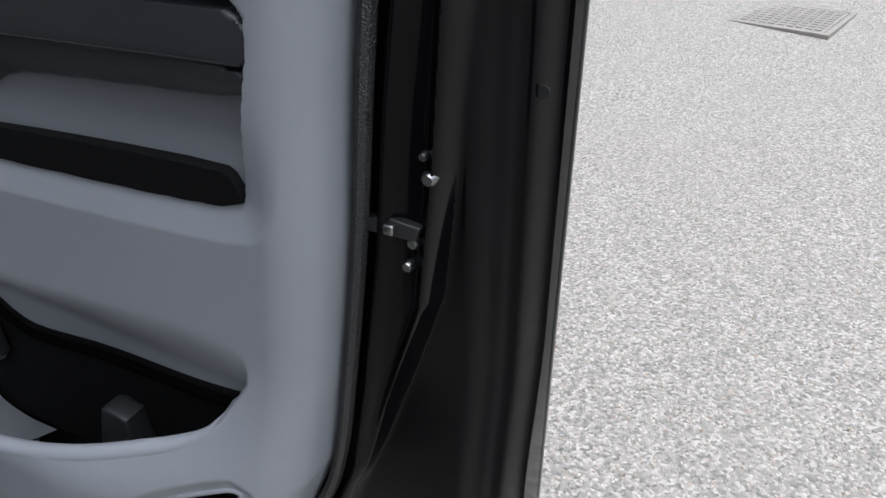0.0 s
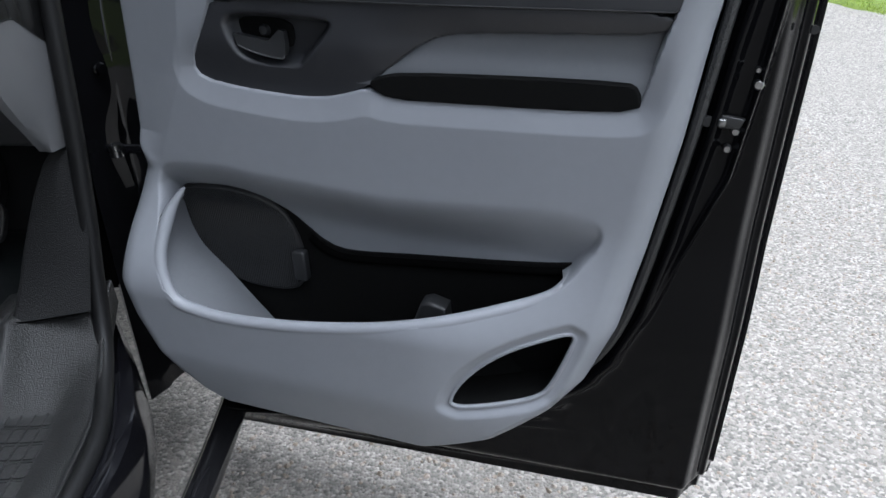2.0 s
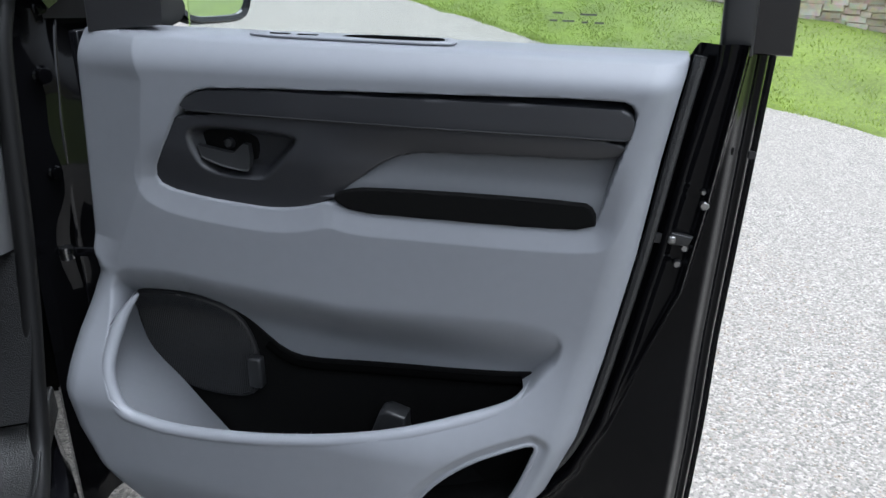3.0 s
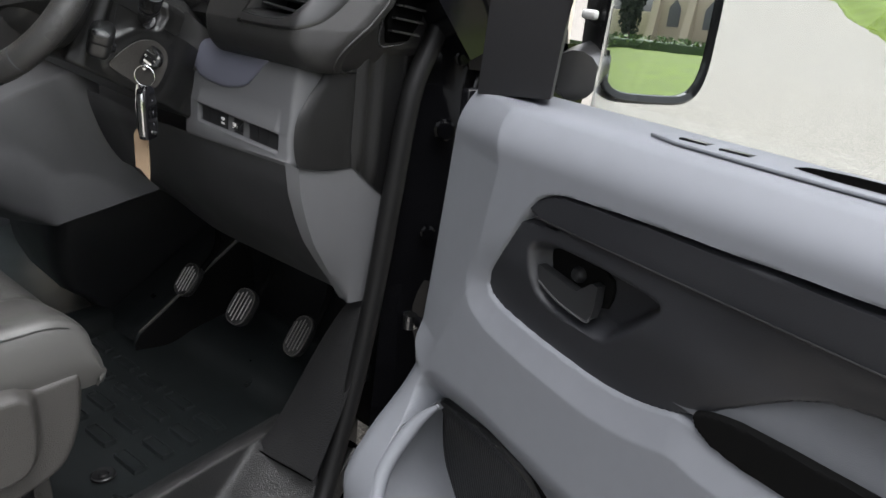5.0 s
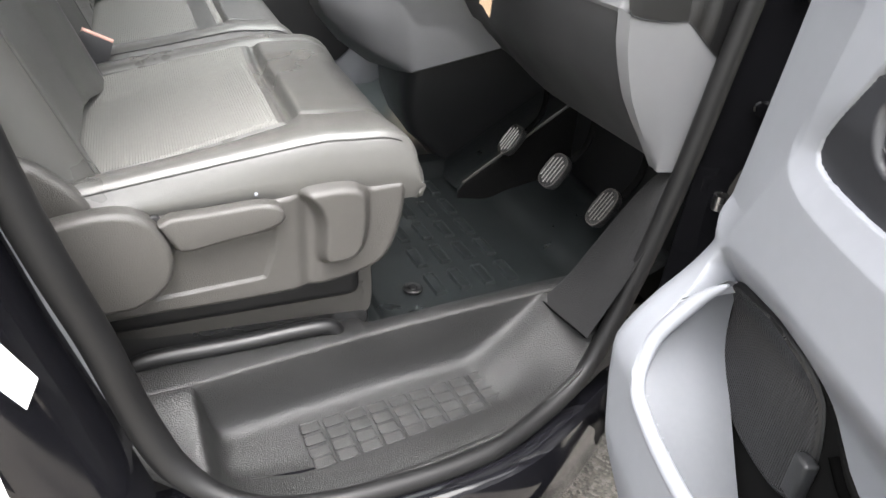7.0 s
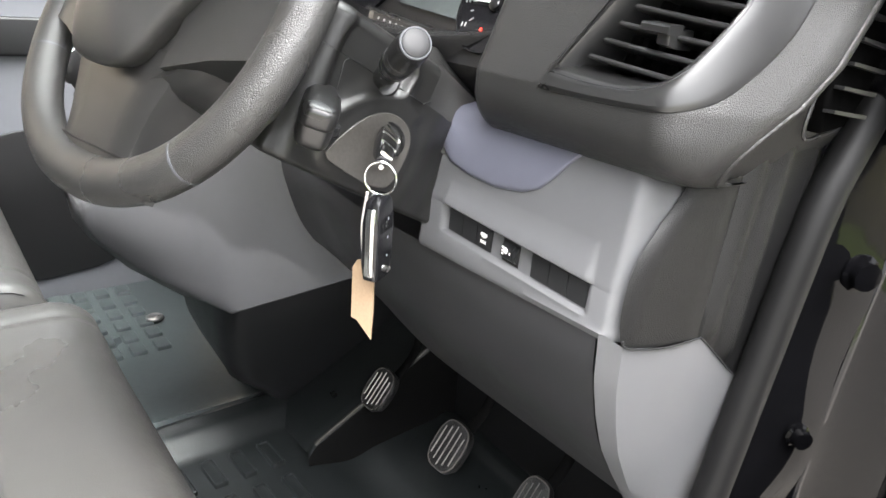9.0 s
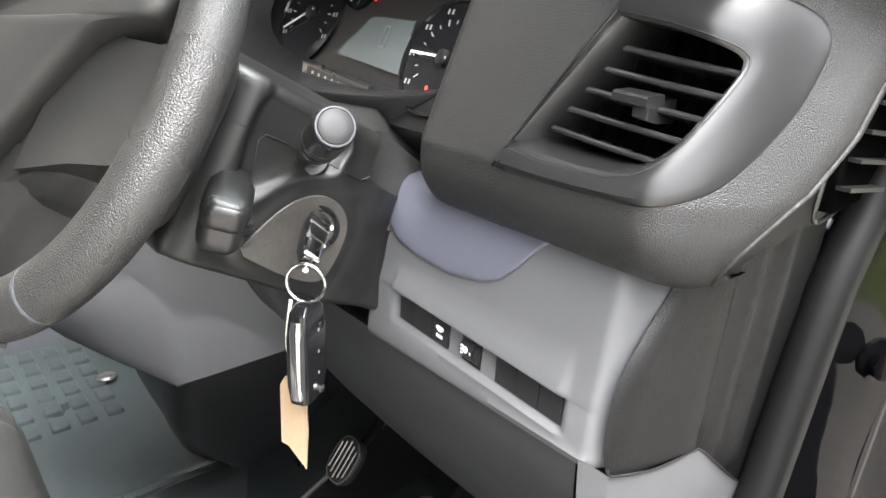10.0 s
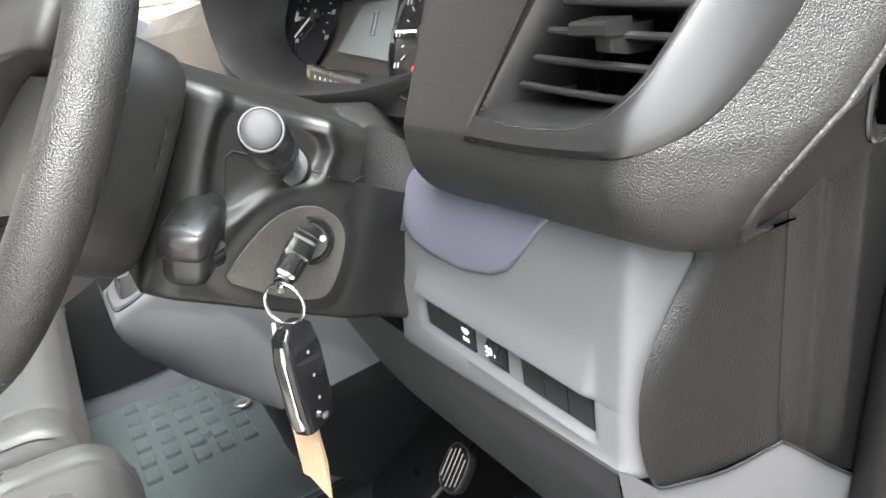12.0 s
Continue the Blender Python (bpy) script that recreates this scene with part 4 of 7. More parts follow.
pad_end = np.concatenate(ends[6:], 1)[1:-1]
left = lobe[:, :1].copy()
left[..., 0], left[..., 1] = 0.655, np.maximum(left[..., 1] + 0.03, 1.05)
lobe = np.concatenate([left, lobe, right], 1)
part("dash_pad", grid_mesh("dash_pad", lobe, "pad", angle=60), None, dash, "black leather-grained dash pad")
part("pad_bead", tube([tuple(p) for p in ends[2][2:-3, 0]], 0.0017, 8), "pad", dash, "rounded bead along the end of the pad")
under_edge = np.concatenate(ends, 1)[1]
under_in = under_edge.copy()
under_in[:, 0] = 0.78
under_in[:, 2] += 0.001
part("pad_underside", grid_mesh("pad_underside", np.stack([under_in, under_edge]), "satin_grained"), None, dash)
part("pad_end", grid_mesh("pad_end", pad_end, "satin_grained", angle=60), None, dash, "fine-grained cheek at the end of the pad")


# vent: a satin surround with a slanted cheek and a shelf before the louvres
def on_face(p, dy=0.0):
    return (p[0], 0.934 + 0.42 * max(p[1] - 1.303, 0) + 0.11 * float(sstep(0.80, 0.89, p[0])) ** 1.3 + dy, p[1])


vent = part("air_vent", loft([[on_face(p, d) for p in q] for q, d in ((vx, 0.006), (vx, -0.0002), (vx * 0.7 + vo * 0.3, -0.0014), (vo * 0.97 + vf * 0.03, -0.0024), (vo * 0.88 + vf * 0.12, -0.0032), (vo * 0.35 + vf * 0.65, -0.0030), (vo * 0.12 + vf * 0.88, -0.0022), (vf, -0.0008), (vf * 0.96 + vi * 0.04, -0.0006), (vf * 0.72 + vi * 0.28, 0.0004), (vf * 0.60 + vi * 0.40, 0.0024), (vi, 0.021), (vi, 0.07))], caps=False), "satin", dash, "satin black air vent")
part("vent_lip", tube([on_face(p, -0.0012) for p in vf * 0.93 + vo * 0.07], 0.0007, 6, closed=True), "chrome_dark", vent)
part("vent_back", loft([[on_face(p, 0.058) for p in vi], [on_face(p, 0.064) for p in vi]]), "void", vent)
for k in range(5):
    zl, xl, yl = 1.328 + 0.0128 * k, 0.7225 + 0.0085 * k, 0.955 + 0.0045 * k
    xr, yr = (0.797, 0.809, 0.813, 0.819, 0.823)[k] + 0.003, 0.958 + 0.0055 * k
    zr = zl - 0.0078
    blade = loft([[(x, y + dy, z + dz) for dy, dz in ((0.0012, 0.0021), (-0.0004, 0.0017), (-0.0014, 0.0006), (-0.0014, -0.0007), (-0.0004, -0.0018), (0.0012, -0.0022), (0.012, -0.0046), (0.030, -0.0090), (0.030, -0.0072), (0.012, -0.0020))] for x, y, z in ((xl, yl, zl), ((xl + xr) / 2, (yl + yr) / 2 - 0.001, (zl + zr) / 2), (xr, yr, zr))])
    part("louvre", blade, "satin", vent)
    part("louvre_pin", lathe([(0, 0.0016), (0.0012, 0.0016), (0.0016, 0.0010), (0.0017, 0)], (xl - 0.0002, yl + 0.0005, zl - 0.0002), (0.3, -1, 0.2), 12), "black", vent)
for k in range(6):
    x = 0.728 + 0.0165 * k
    part("vane", plate([(0.987, 1.316), (1.004, 1.316), (1.026, 1.392), (1.008, 1.392)], 0.0012, 0.0004, "yz", x), "void", vent)
tab = part("vent_tab", loft([[(x + dx, y, z + dz) for dx, dz in ((-0.0125, 0), (0.0115, -0.0012), (0.0115, 0.0042 + e - 0.0012), (-0.0125, 0.0042 + e))] for x, y, z, e in ((0.778, 0.9530, 1.3520, 0.0), (0.778, 0.9545, 1.3512, 0.0022), (0.778, 0.9700, 1.3505, 0.0034))]), "satin", vent, "satin louvre slider")
part("tab_body", loft([[(x, y, z) for x, z in ((0.776 + e, zb), (0.789 - e, zb - 0.001), (0.789 - e, zt - 0.001), (0.776 + e, zt))] for y, zb, zt, e in ((0.9575, 1.3450, 1.3535, 0.0030), (0.9585, 1.3435, 1.3540, 0.0012), (0.966, 1.3415, 1.3545, 0.0), (0.984, 1.3405, 1.3545, 0.0))]), "satin", tab)
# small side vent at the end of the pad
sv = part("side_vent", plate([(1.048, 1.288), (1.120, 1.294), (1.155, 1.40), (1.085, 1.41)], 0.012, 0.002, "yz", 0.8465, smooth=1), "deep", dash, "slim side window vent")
for k in range(6):
    part("louvre", loft([[(x, y + 0.005 * k, z + 0.017 * k) for y, z in ((1.060, 1.3085), (1.060, 1.3060), (1.118, 1.2990), (1.119, 1.3020))] for x in (0.8575, 0.866)]), "black", sv)
part("vent_lip", tube(spline([(0.853, 1.080, 1.41), (0.8535, 1.060, 1.345), (0.854, 1.047, 1.290), (0.851, 1.083, 1.286), (0.848, 1.122, 1.291)], 6), 0.0016, 8), "satin", sv)
# grey switch panel: a rolled brow over a recessed row of switches, rounded outer corner
xs = np.concatenate([np.linspace(0.545, 0.57, 8), np.linspace(0.572, 0.776, 80), np.linspace(0.779, 0.806, 18)])
TOP = [(1.01, 1.262), (0.975, 1.259), (0.961, 1.251), (0.954, 1.235), (0.950, 1.215), (0.947, 1.19)]
TOP = [tuple(p[1:]) for p in spline([(0, *p) for p in TOP], 6)]
amp = sstep(0.768, 0.762, xs) * sstep(0.574, 0.580, xs)
fall = -0.065 * (np.clip(xs, 0.575, 0.775) - 0.60)
BAND = [(0.9448, 1.178, -0.002, 0.6), (0.9430, 1.172, -0.0045, 1), (0.9425, 1.1685, -0.0040, 1), (0.9425, 1.1665, -0.0015, 1), (0.9425, 1.1655, 0.004, 1), (0.9422, 1.1648, 0.0045, 1), (0.9415, 1.1415, 0.0040, 1), (0.9412, 1.1405, 0.0036, 1), (0.941, 1.1385, -0.0004, 1), (0.9405, 1.137, -0.001, 1), (0.940, 1.128, 0, 0.5), (0.9385, 1.120, 0, 0), (0.941, 1.114, 0, 0), (0.95, 1.111, 0, 0)]
corner = 0.05 * sstep(0.782, 0.815, xs) ** 1.5
lean = 0.021 * (xs - 0.6)
tuck = 0.6 * sstep(0.775, 0.806, xs)
sheet = [[(x, y + c + g, z - max(z - 1.225, 0) * k) for x, c, g, k in zip(xs, corner, lean, tuck)] for y, z in TOP]
sheet += [[(x, y + d * a + c + g, z + s * q) for x, c, g, a, q in zip(xs, corner, lean, amp, fall)] for y, z, d, s in BAND]
sheet = np.array(sheet)
rt = sheet[:, -1:].copy()
rt[..., 1] += 0.07
rt[..., 0] -= 0.04
lf = sheet[:, :1].copy()
lf[..., 1] += 0.07
swpan = part("switch_panel", grid_mesh("switch_panel", np.concatenate([lf, sheet, rt], 1), "dashtrim", angle=40), None, dash, "light grey switch panel")


def on_strip(x, h, d=0.0):
    return (x, 0.946 + 0.021 * (x - 0.6) - d, 1.1532 + h - 0.065 * (x - 0.60))


def strip_plate(x0, x1, h0, h1, d0, d1):
    return loft([[on_strip(x0, h0, d), on_strip(x1, h0, d), on_strip(x1, h1, d), on_strip(x0, h1, d)] for d in (d0, d1)])


for x0, x1 in ((0.5835, 0.6465), (0.6615, 0.683), (0.6985, 0.7635)):
    part("switch_bed", strip_plate(x0, x1, -0.0112, 0.0112, -0.002, 0.0006), "black", swpan)
for k, (x0, x1) in enumerate(((0.5845, 0.6045), (0.6055, 0.6255), (0.6265, 0.646), (0.6995, 0.720), (0.721, 0.7415), (0.7425, 0.763))):
    s = part("switch", strip_plate(x0, x1, -0.0108, 0.0106, 0.0, 0.0016), "dark", swpan, "black blank switch" if k != 2 else "black switch with a white symbol")
    if k == 2:
        part("symbol", loft([[on_strip(x0 + 0.0095 + 0.0048 * math.cos(w), 0.002 + 0.0026 * math.sin(w) + 0.0012 * abs(math.cos(w)), d) for w in (2 * math.pi * j / 14 for j in range(14))] for d in (0.0014, 0.0020)]), "white", s)
        part("symbol", strip_plate(x0 + 0.0055, x0 + 0.0075, -0.0058, -0.0028, 0.0014, 0.002), "white", s)
        part("symbol", strip_plate(x0 + 0.0082, x0 + 0.0102, -0.0058, -0.0028, 0.0014, 0.002), "white", s)
        part("symbol", strip_plate(x0 + 0.0109, x0 + 0.0129, -0.0058, -0.0028, 0.0014, 0.002), "white", s)
wheel_c = Vector(on_strip(0.6722, -0.0003, -0.006))
tw = part("thumb_wheel", lathe([(-0.0095, 0.0085), (-0.0095, 0.0108), (0.0045, 0.0108), (0.0045, 0.0095), (0.0055, 0.0095), (0.0055, 0.0108), (0.0095, 0.0106), (0.0095, 0.0085)], wheel_c, (1, 0.02, -0.065), 36), "dark", swpan, "black beam height thumb wheel")
part("symbol", loft([[on_strip(0.6690 + 0.0030 * math.cos(w), 0.0012 + 0.0028 * math.sin(w), d) for w in (2 * math.pi * j / 12 for j in range(12))] for d in (0.0034, 0.0050)]), "white", tw)
for j in range(3):
    part("symbol", strip_plate(0.6642, 0.6664, -0.0034 + 0.003 * j, -0.0020 + 0.003 * j, 0.0034, 0.0050), "white", tw)
part("symbol", strip_plate(0.6740, 0.6752, -0.0012, 0.0012, 0.0034, 0.0050), "white", tw)
# slate-blue tray lid under the pad
brow_z, brow_y = [p[1] for p in TOP][::-1], [p[0] for p in TOP][::-1]
lid = []
for x in np.linspace(0.5565, 0.736, 70):
    zl = float(np.interp(x, [0.556, 0.562, 0.575, 0.60, 0.64, 0.675, 0.692, 0.705, 0.722, 0.736], [1.231, 1.219, 1.209, 1.2035, 1.201, 1.206, 1.2135, 1.226, 1.247, 1.2595]))
    col = []
    for f, d in ((0.0, -0.003), (0.0, 0.0010), (0.03, 0.0026), (0.08, 0.0032), (0.2, 0.0034), (0.35, 0.0034), (0.5, 0.0034), (0.65, 0.0034), (0.8, 0.0034), (0.92, 0.0034), (1.0, 0.0034)):
        z = zl + (1.2605 - zl) * f
        up = min(max((z - 1.235) / 0.024, 0), 1)
        col.append((x, float(np.interp(z, brow_z, brow_y)) + 0.021 * (x - 0.6) - d * (1 - 0.6 * up), z + d * up))
    lid.append(col)
part("tray_lid", grid_mesh("tray_lid", np.array(lid), "cup", angle=60), None, dash, "slate blue tray lid")
# knee panel
rows = spline([(0, 0.945, 1.114), (0, 0.953, 1.07), (0, 0.985, 0.99), (0, 1.05, 0.905), (0, 1.085, 0.872), (0, 1.14, 0.865)], 6)
xk = np.linspace(0.13, 0.79, 34)
K = np.array([[(x if x < 0.6 else 0.6 + (x - 0.6) * (0.782 - 0.009 * (1.119 - p.z) / 0.251 - 0.6) / 0.19, p.y + 0.03 * float(sstep(0.45, 0.13, x)), p.z + (0.015 * float(sstep(0.5, 0.13, x))) * (p.z < 0.95)) for x in xk] for p in rows])
part("knee_upper", plate([(0.16, 1.085), (0.565, 1.085), (0.565, 1.20), (0.16, 1.20)], 0.012, 0.003, "xz", 0.985), "knee", dash)
part("knee_panel", grid_mesh("knee_panel", K, "knee"), None, dash, "dark grey knee panel")
TOPS = [(0.772, 0.960, 1.1205), (0.7842, 0.9470, 1.1205), (0.785, 0.9455, 1.1205), (0.7868, 0.9462, 1.1205), (0.803, 0.955, 1.113), (0.811, 0.995, 1.1055), (0.8160, 1.034, 1.1050), (0.8185, 1.044, 1.1040), (0.8245, 1.082, 1.070), (0.828, 1.112, 1.046), (0.80, 1.16, 1.03)]
FEET = [(0.764, 1.066, 0.868), (0.7752, 1.052, 0.868), (0.776, 1.050, 0.868), (0.7778, 1.0507, 0.868), (0.786, 1.054, 0.868), (0.793, 1.057, 0.868), (0.800, 1.061, 0.868), (0.803, 1.066, 0.868), (0.807, 1.083, 0.868), (0.812, 1.10, 0.868), (0.80, 1.16, 0.868)]
FOLLOW = (1, 1, 1, 1, 0.85, 0.45, 0.15, 0.08, 0, 0, 0)
L = []
for k in np.linspace(0, 1, 24):
    yk = float(np.interp(1.117 - 0.249 * k, [0.868, 0.905, 0.95, 0.99, 1.03, 1.07, 1.119], [1.070, 1.045, 1.012, 0.985, 0.967, 0.953, 0.9455])) - 0.003
    L.append([tuple(np.array(a) * (1 - k) + np.array(b) * k + np.array((0, w * (yk - 0.9455 - 0.1045 * k), 0))) for a, b, w in zip(TOPS, FEET, FOLLOW)])
L = np.array(L)
part("lower_end_panel", grid_mesh("lower_end_panel", L, "dashtrim", angle=30), None, dash, "light grey end panel")



def end_cols():
    """The flat end panel, then two upright ridges, then back to the doorway."""
    foot = [(0.950, 1.116), (0.955, 1.1135), (0.960, 1.110), (0.970, 1.1075), (0.995, 1.106), (1.034, 1.1055), (1.044, 1.1045), (1.082, 1.071), (1.112, 1.047), (1.20, 1.03)]
    fy, fz = zip(*foot)
    out = []
    for y, proud in ((0.952, -0.004), (0.958, 0.0), (0.975, 0.0), (1.0, 0.0), (1.02, 0.0), (1.036, 0.0), (1.0395, -0.0015), (1.0425, 0.001), (1.046, 0.0045), (1.051, 0.0062), (1.056, 0.0048), (1.060, 0.0018), (1.066, 0.0005), (1.071, 0.002), (1.075, 0.0050), (1.080, 0.0062), (1.085, 0.0050), (1.090, 0.001), (1.12, -0.002), (1.18, -0.03)):
        zb = float(np.interp(y, fy, fz))
        out.append([(0.803 + (y - 0.955) * 0.165 + 0.04 * (z - 1.11) + proud * min((z - zb) / 0.012 + 0.25, 1), y + float(np.interp(z, [1.11, 1.15, 1.183, 1.21, 1.25, 1.30], [0, -0.007, -0.004, 0.015, 0.048, 0.07])) * min(max((1.036 - y) / 0.084, 0), 1), z) for z in zb + (1.305 - zb) * np.linspace(0, 1, 14)])
    return np.array(out).transpose(1, 0, 2)


part("upper_end_panel", grid_mesh("upper_end_panel", end_cols(), "endgrain", angle=50), None, dash, "charcoal grained end panel with ribbed edge")
part("end_filler", loft([[(0.78, y, z0), (0.7985 + (y - 0.955) * 0.165 + 0.04 * (z0 - 1.11), y, z0), (0.7985 + (y - 0.955) * 0.165 + 0.04 * 0.19, y, 1.30), (0.78, y, 1.30)] for y, z0 in ((1.012, 1.24), (1.05, 1.21), (1.13, 1.20))]), "endgrain", dash)
part("panel_seam", tube(spline([(0.803, 0.951, 1.119), (0.805, 0.957, 1.112), (0.812, 0.997, 1.105), (0.8165, 1.036, 1.1048), (0.819, 1.045, 1.103), (0.8255, 1.082, 1.070), (0.829, 1.112, 1.046)], 6), 0.0010, 6), "dark", dash)
KP = [[(0.672, 0.975, 0.553), (0.72, 0.970, 0.562), (0.78, 0.965, 0.576), (0.848, 0.957, 0.594)], [(0.676, 1.02, 0.60), (0.73, 1.012, 0.613), (0.785, 1.005, 0.633), (0.845, 0.995, 0.655)], [(0.690, 1.058, 0.675), (0.74, 1.050, 0.69), (0.79, 1.040, 0.708), (0.842, 1.035, 0.73)], [(0.722, 1.083, 0.765), (0.757, 1.075, 0.775), (0.795, 1.066, 0.79), (0.84, 1.060, 0.81)], [(0.752, 1.094, 0.825), (0.775, 1.088, 0.831), (0.80, 1.083, 0.84), (0.838, 1.080, 0.855)], [(0.768, 1.104, 0.850), (0.785, 1.100, 0.856), (0.803, 1.097, 0.864), (0.836, 1.092, 0.880)]]
KP = [[tuple(q) for q in spline(r, 4)] for r in KP]
KP = [list(c) for c in zip(*[[tuple(q) for q in spline(c, 4)] for c in zip(*KP)])]
KP = np.array([[(x - 0.022, y + 0.06, z - 0.075), (x - 0.008, y + 0.014, z - 0.012), (x - 0.003, y + 0.003, z - 0.002)] + r for r in KP for x, y, z in r[:1]])
part("kick_panel", grid_mesh("kick_panel", KP, "kick", angle=45), None, dash, "grained black kick panel beside the sill")
part("kick_seam", tube(spline([(0.676, 0.9735, 0.5535), (0.72, 0.9685, 0.5625), (0.78, 0.9635, 0.5765), (0.845, 0.9555, 0.594)], 5), 0.0016, 6), "deep", dash)
# centre of the dashboard and its far half
part("dash_top", loft([[(x, y, z) for y, z in ((0.96, 1.30), (0.99, 1.40), (1.05, 1.44), (1.30, 1.40), (1.30, 1.1), (1.06, 1.10), (0.98, 1.2))] for x in (-0.84, -0.2, 0.05, 0.24)]), "pad", dash, "black dash top and passenger side")
part("dash_core", box(0.20, 0.62, 1.042, 1.30, 1.08, 1.45, 0.02), "pad", dash)
part("glove_box", loft([[(x, y, z) for y, z in ((0.98, 1.20), (0.99, 1.0), (1.06, 0.88), (1.25, 0.88), (1.25, 1.2))] for x in (-0.84, -0.32)]), "dark", dash)
# instrument cluster, leaning back at the foot of a bowl under its hood
cl = part("instrument_panel", loft([[(x, y + 0.466 * (z - 1.382), z) for x, z in ((0.22, 1.30), (0.64, 1.30), (0.64, 1.49), (0.22, 1.49))] for y in (1.001, 1.012)]), "black", dash, "instrument cluster in a deep hood")


def lip(y, a, b0, b1, cx=0.437, cz=1.392, n=72, tilt=0.0):
    out = []
    for k in range(n + 1):
        w = 2 * math.pi * k / n
        c, s = math.cos(w), math.sin(w)
        z = (b1 if s > 0 else b0) * abs(s) ** 0.8 * (1 if s > 0 else -1)
        out.append((cx + (a if c < 0 else 0.17 + 0.1 * a) * abs(c) ** 0.8 * (1 if c > 0 else -1), y + tilt * z + 0.075 * max(c, 0.0), cz + z - 0.03 * a * c))
    return out


H = np.array([lip(1.004, 0.182, 0.060, 0.085, tilt=0.466), lip(0.985, 0.190, 0.062, 0.088, tilt=0.35), lip(0.972, 0.197, 0.064, 0.092, tilt=0.2), lip(0.970, 0.200, 0.0645, 0.093, tilt=0.2), lip(0.945, 0.208, 0.066, 0.098), lip(0.928, 0.213, 0.068, 0.104), lip(0.922, 0.218, 0.071, 0.108), lip(0.922, 0.222, 0.075, 0.112), lip(0.930, 0.232, 0.086, 0.120), lip(0.938, 0.285, 0.105, 0.140), lip(0.965, 0.36, 0.13, 0.155), lip(1.06, 0.42, 0.16, 0.165)])
part("cluster_hood", grid_mesh("cluster_hood", H, "satin_grained", angle=50), None, cl, "black grained hood")


def on_dial(x, h, d=0.0):
    """A place on the leaning face: x across, h up from its middle, d proud of it."""
    return Vector((x, 1.0, 1.382)) + Vector((0, 0.4226, 0.9063)) * h + Vector((0, -0.9063, 0.4226)) * d


def dial_plate(pts, d0, d1):
    return loft([[on_dial(x, h, d) for x, h in pts] for d in (d0, d1)])


def bar_plate(x, h, dx, dh, ang, d0=0.001, d1=0.0016):
    c, s = math.cos(ang), math.sin(ang)
    return dial_plate([(x + c * u - s * v, h + s * u + c * v) for u, v in ((-dx, -dh), (dx, -dh), (dx, dh), (-dx, dh))], d0, d1)


def dial(cx, ch, r, ang0, w0, step, count, marks):
    d = part("gauge", lathe([(-0.001, r), (0.003, r), (0.003, r * 0.97), (0.0006, r * 0.95), (0.0006, 0)], on_dial(cx, ch), (0, -0.9063, 0.4226), 44), "gloss", cl, "round white-on-black gauge")
    for k in range(count):
        w = radians(w0 - step * k)
        long = 0.0028 if k % 2 == 0 else 0.0016
        part("tick", bar_plate(cx + math.cos(w) * r * 0.62, ch + math.sin(w) * r * 0.62, long, 0.0005, w), "dialprint", d)
        if k % marks == 0:
            for o in (-0.0026, 0.0026):
                part("numeral_mark", bar_plate(cx + math.cos(w) * r * 0.82 + o, ch + math.sin(w) * r * 0.82, 0.0009, 0.0021, 0), "dialprint", d)
    w = radians(ang0)
    part("needle", bar_plate(cx + math.cos(w) * r * 0.33, ch + math.sin(w) * r * 0.33, r * 0.46, 0.0010, w, 0.004, 0.005), "white", d)
    part("needle_hub", lathe([(0, 0.007), (0.004, 0.007), (0.0055, 0.005), (0.0055, 0)], on_dial(cx, ch), (0, -0.9063, 0.4226), 20), "black", d)
    return d


dial(0.343, 0.0, 0.057, 207, 210, 15, 17, 2)
dial(0.573, -0.028, 0.050, 178, 215, 18, 14, 2)
dial(0.420, 0.033, 0.026, 250, 200, 30, 6, 9)
part("display", dial_plate([(0.418, -0.038), (0.524, -0.048), (0.520, 0.0), (0.455, 0.002)], 0.0006, 0.0018), "lcd", cl, "grey liquid crystal display")
for pts in ([(0.482, -0.006), (0.490, -0.006), (0.490, -0.0075), (0.482, -0.0075)], [(0.482, -0.025), (0.490, -0.025), (0.490, -0.0265), (0.482, -0.0265)], [(0.4815, -0.0065), (0.483, -0.0065), (0.483, -0.026), (0.4815, -0.026)], [(0.489, -0.0065), (0.4905, -0.0065), (0.4905, -0.026), (0.489, -0.026)]):
    part("digit_bar", dial_plate(pts, 0.0018, 0.0024), "insert", cl)
for x, h in ((0.447, 0.019), (0.467, 0.026), (0.566, -0.054)):
    part("warning_lamp", lathe([(0, 0.0020), (0.0010, 0.0018), (0.0012, 0)], on_dial(x, h), (0, -0.9063, 0.4226), 14), "redlamp", cl, "lit red warning lamp")
part("bar_surround", loft([[(x, y, z - s) for y, z in ((0.9562, 1.3235), (0.9555, 1.3255), (0.9580, 1.3390), (0.9592, 1.3405), (0.9640, 1.3405), (0.9620, 1.3225))] for x, s in ((0.398, -0.001), (0.402, 0.0), (0.506, 0.012), (0.510, 0.0125))]), "satin", cl)
bar = part("warning_bar", loft([[(x, y, z - s) for y, z in ((0.9548, 1.3268), (0.9568, 1.3368), (0.960, 1.3368), (0.958, 1.3268))] for x, s in ((0.408, 0.0005), (0.500, 0.0110))]), "black", cl, "black strip of warning lamps")
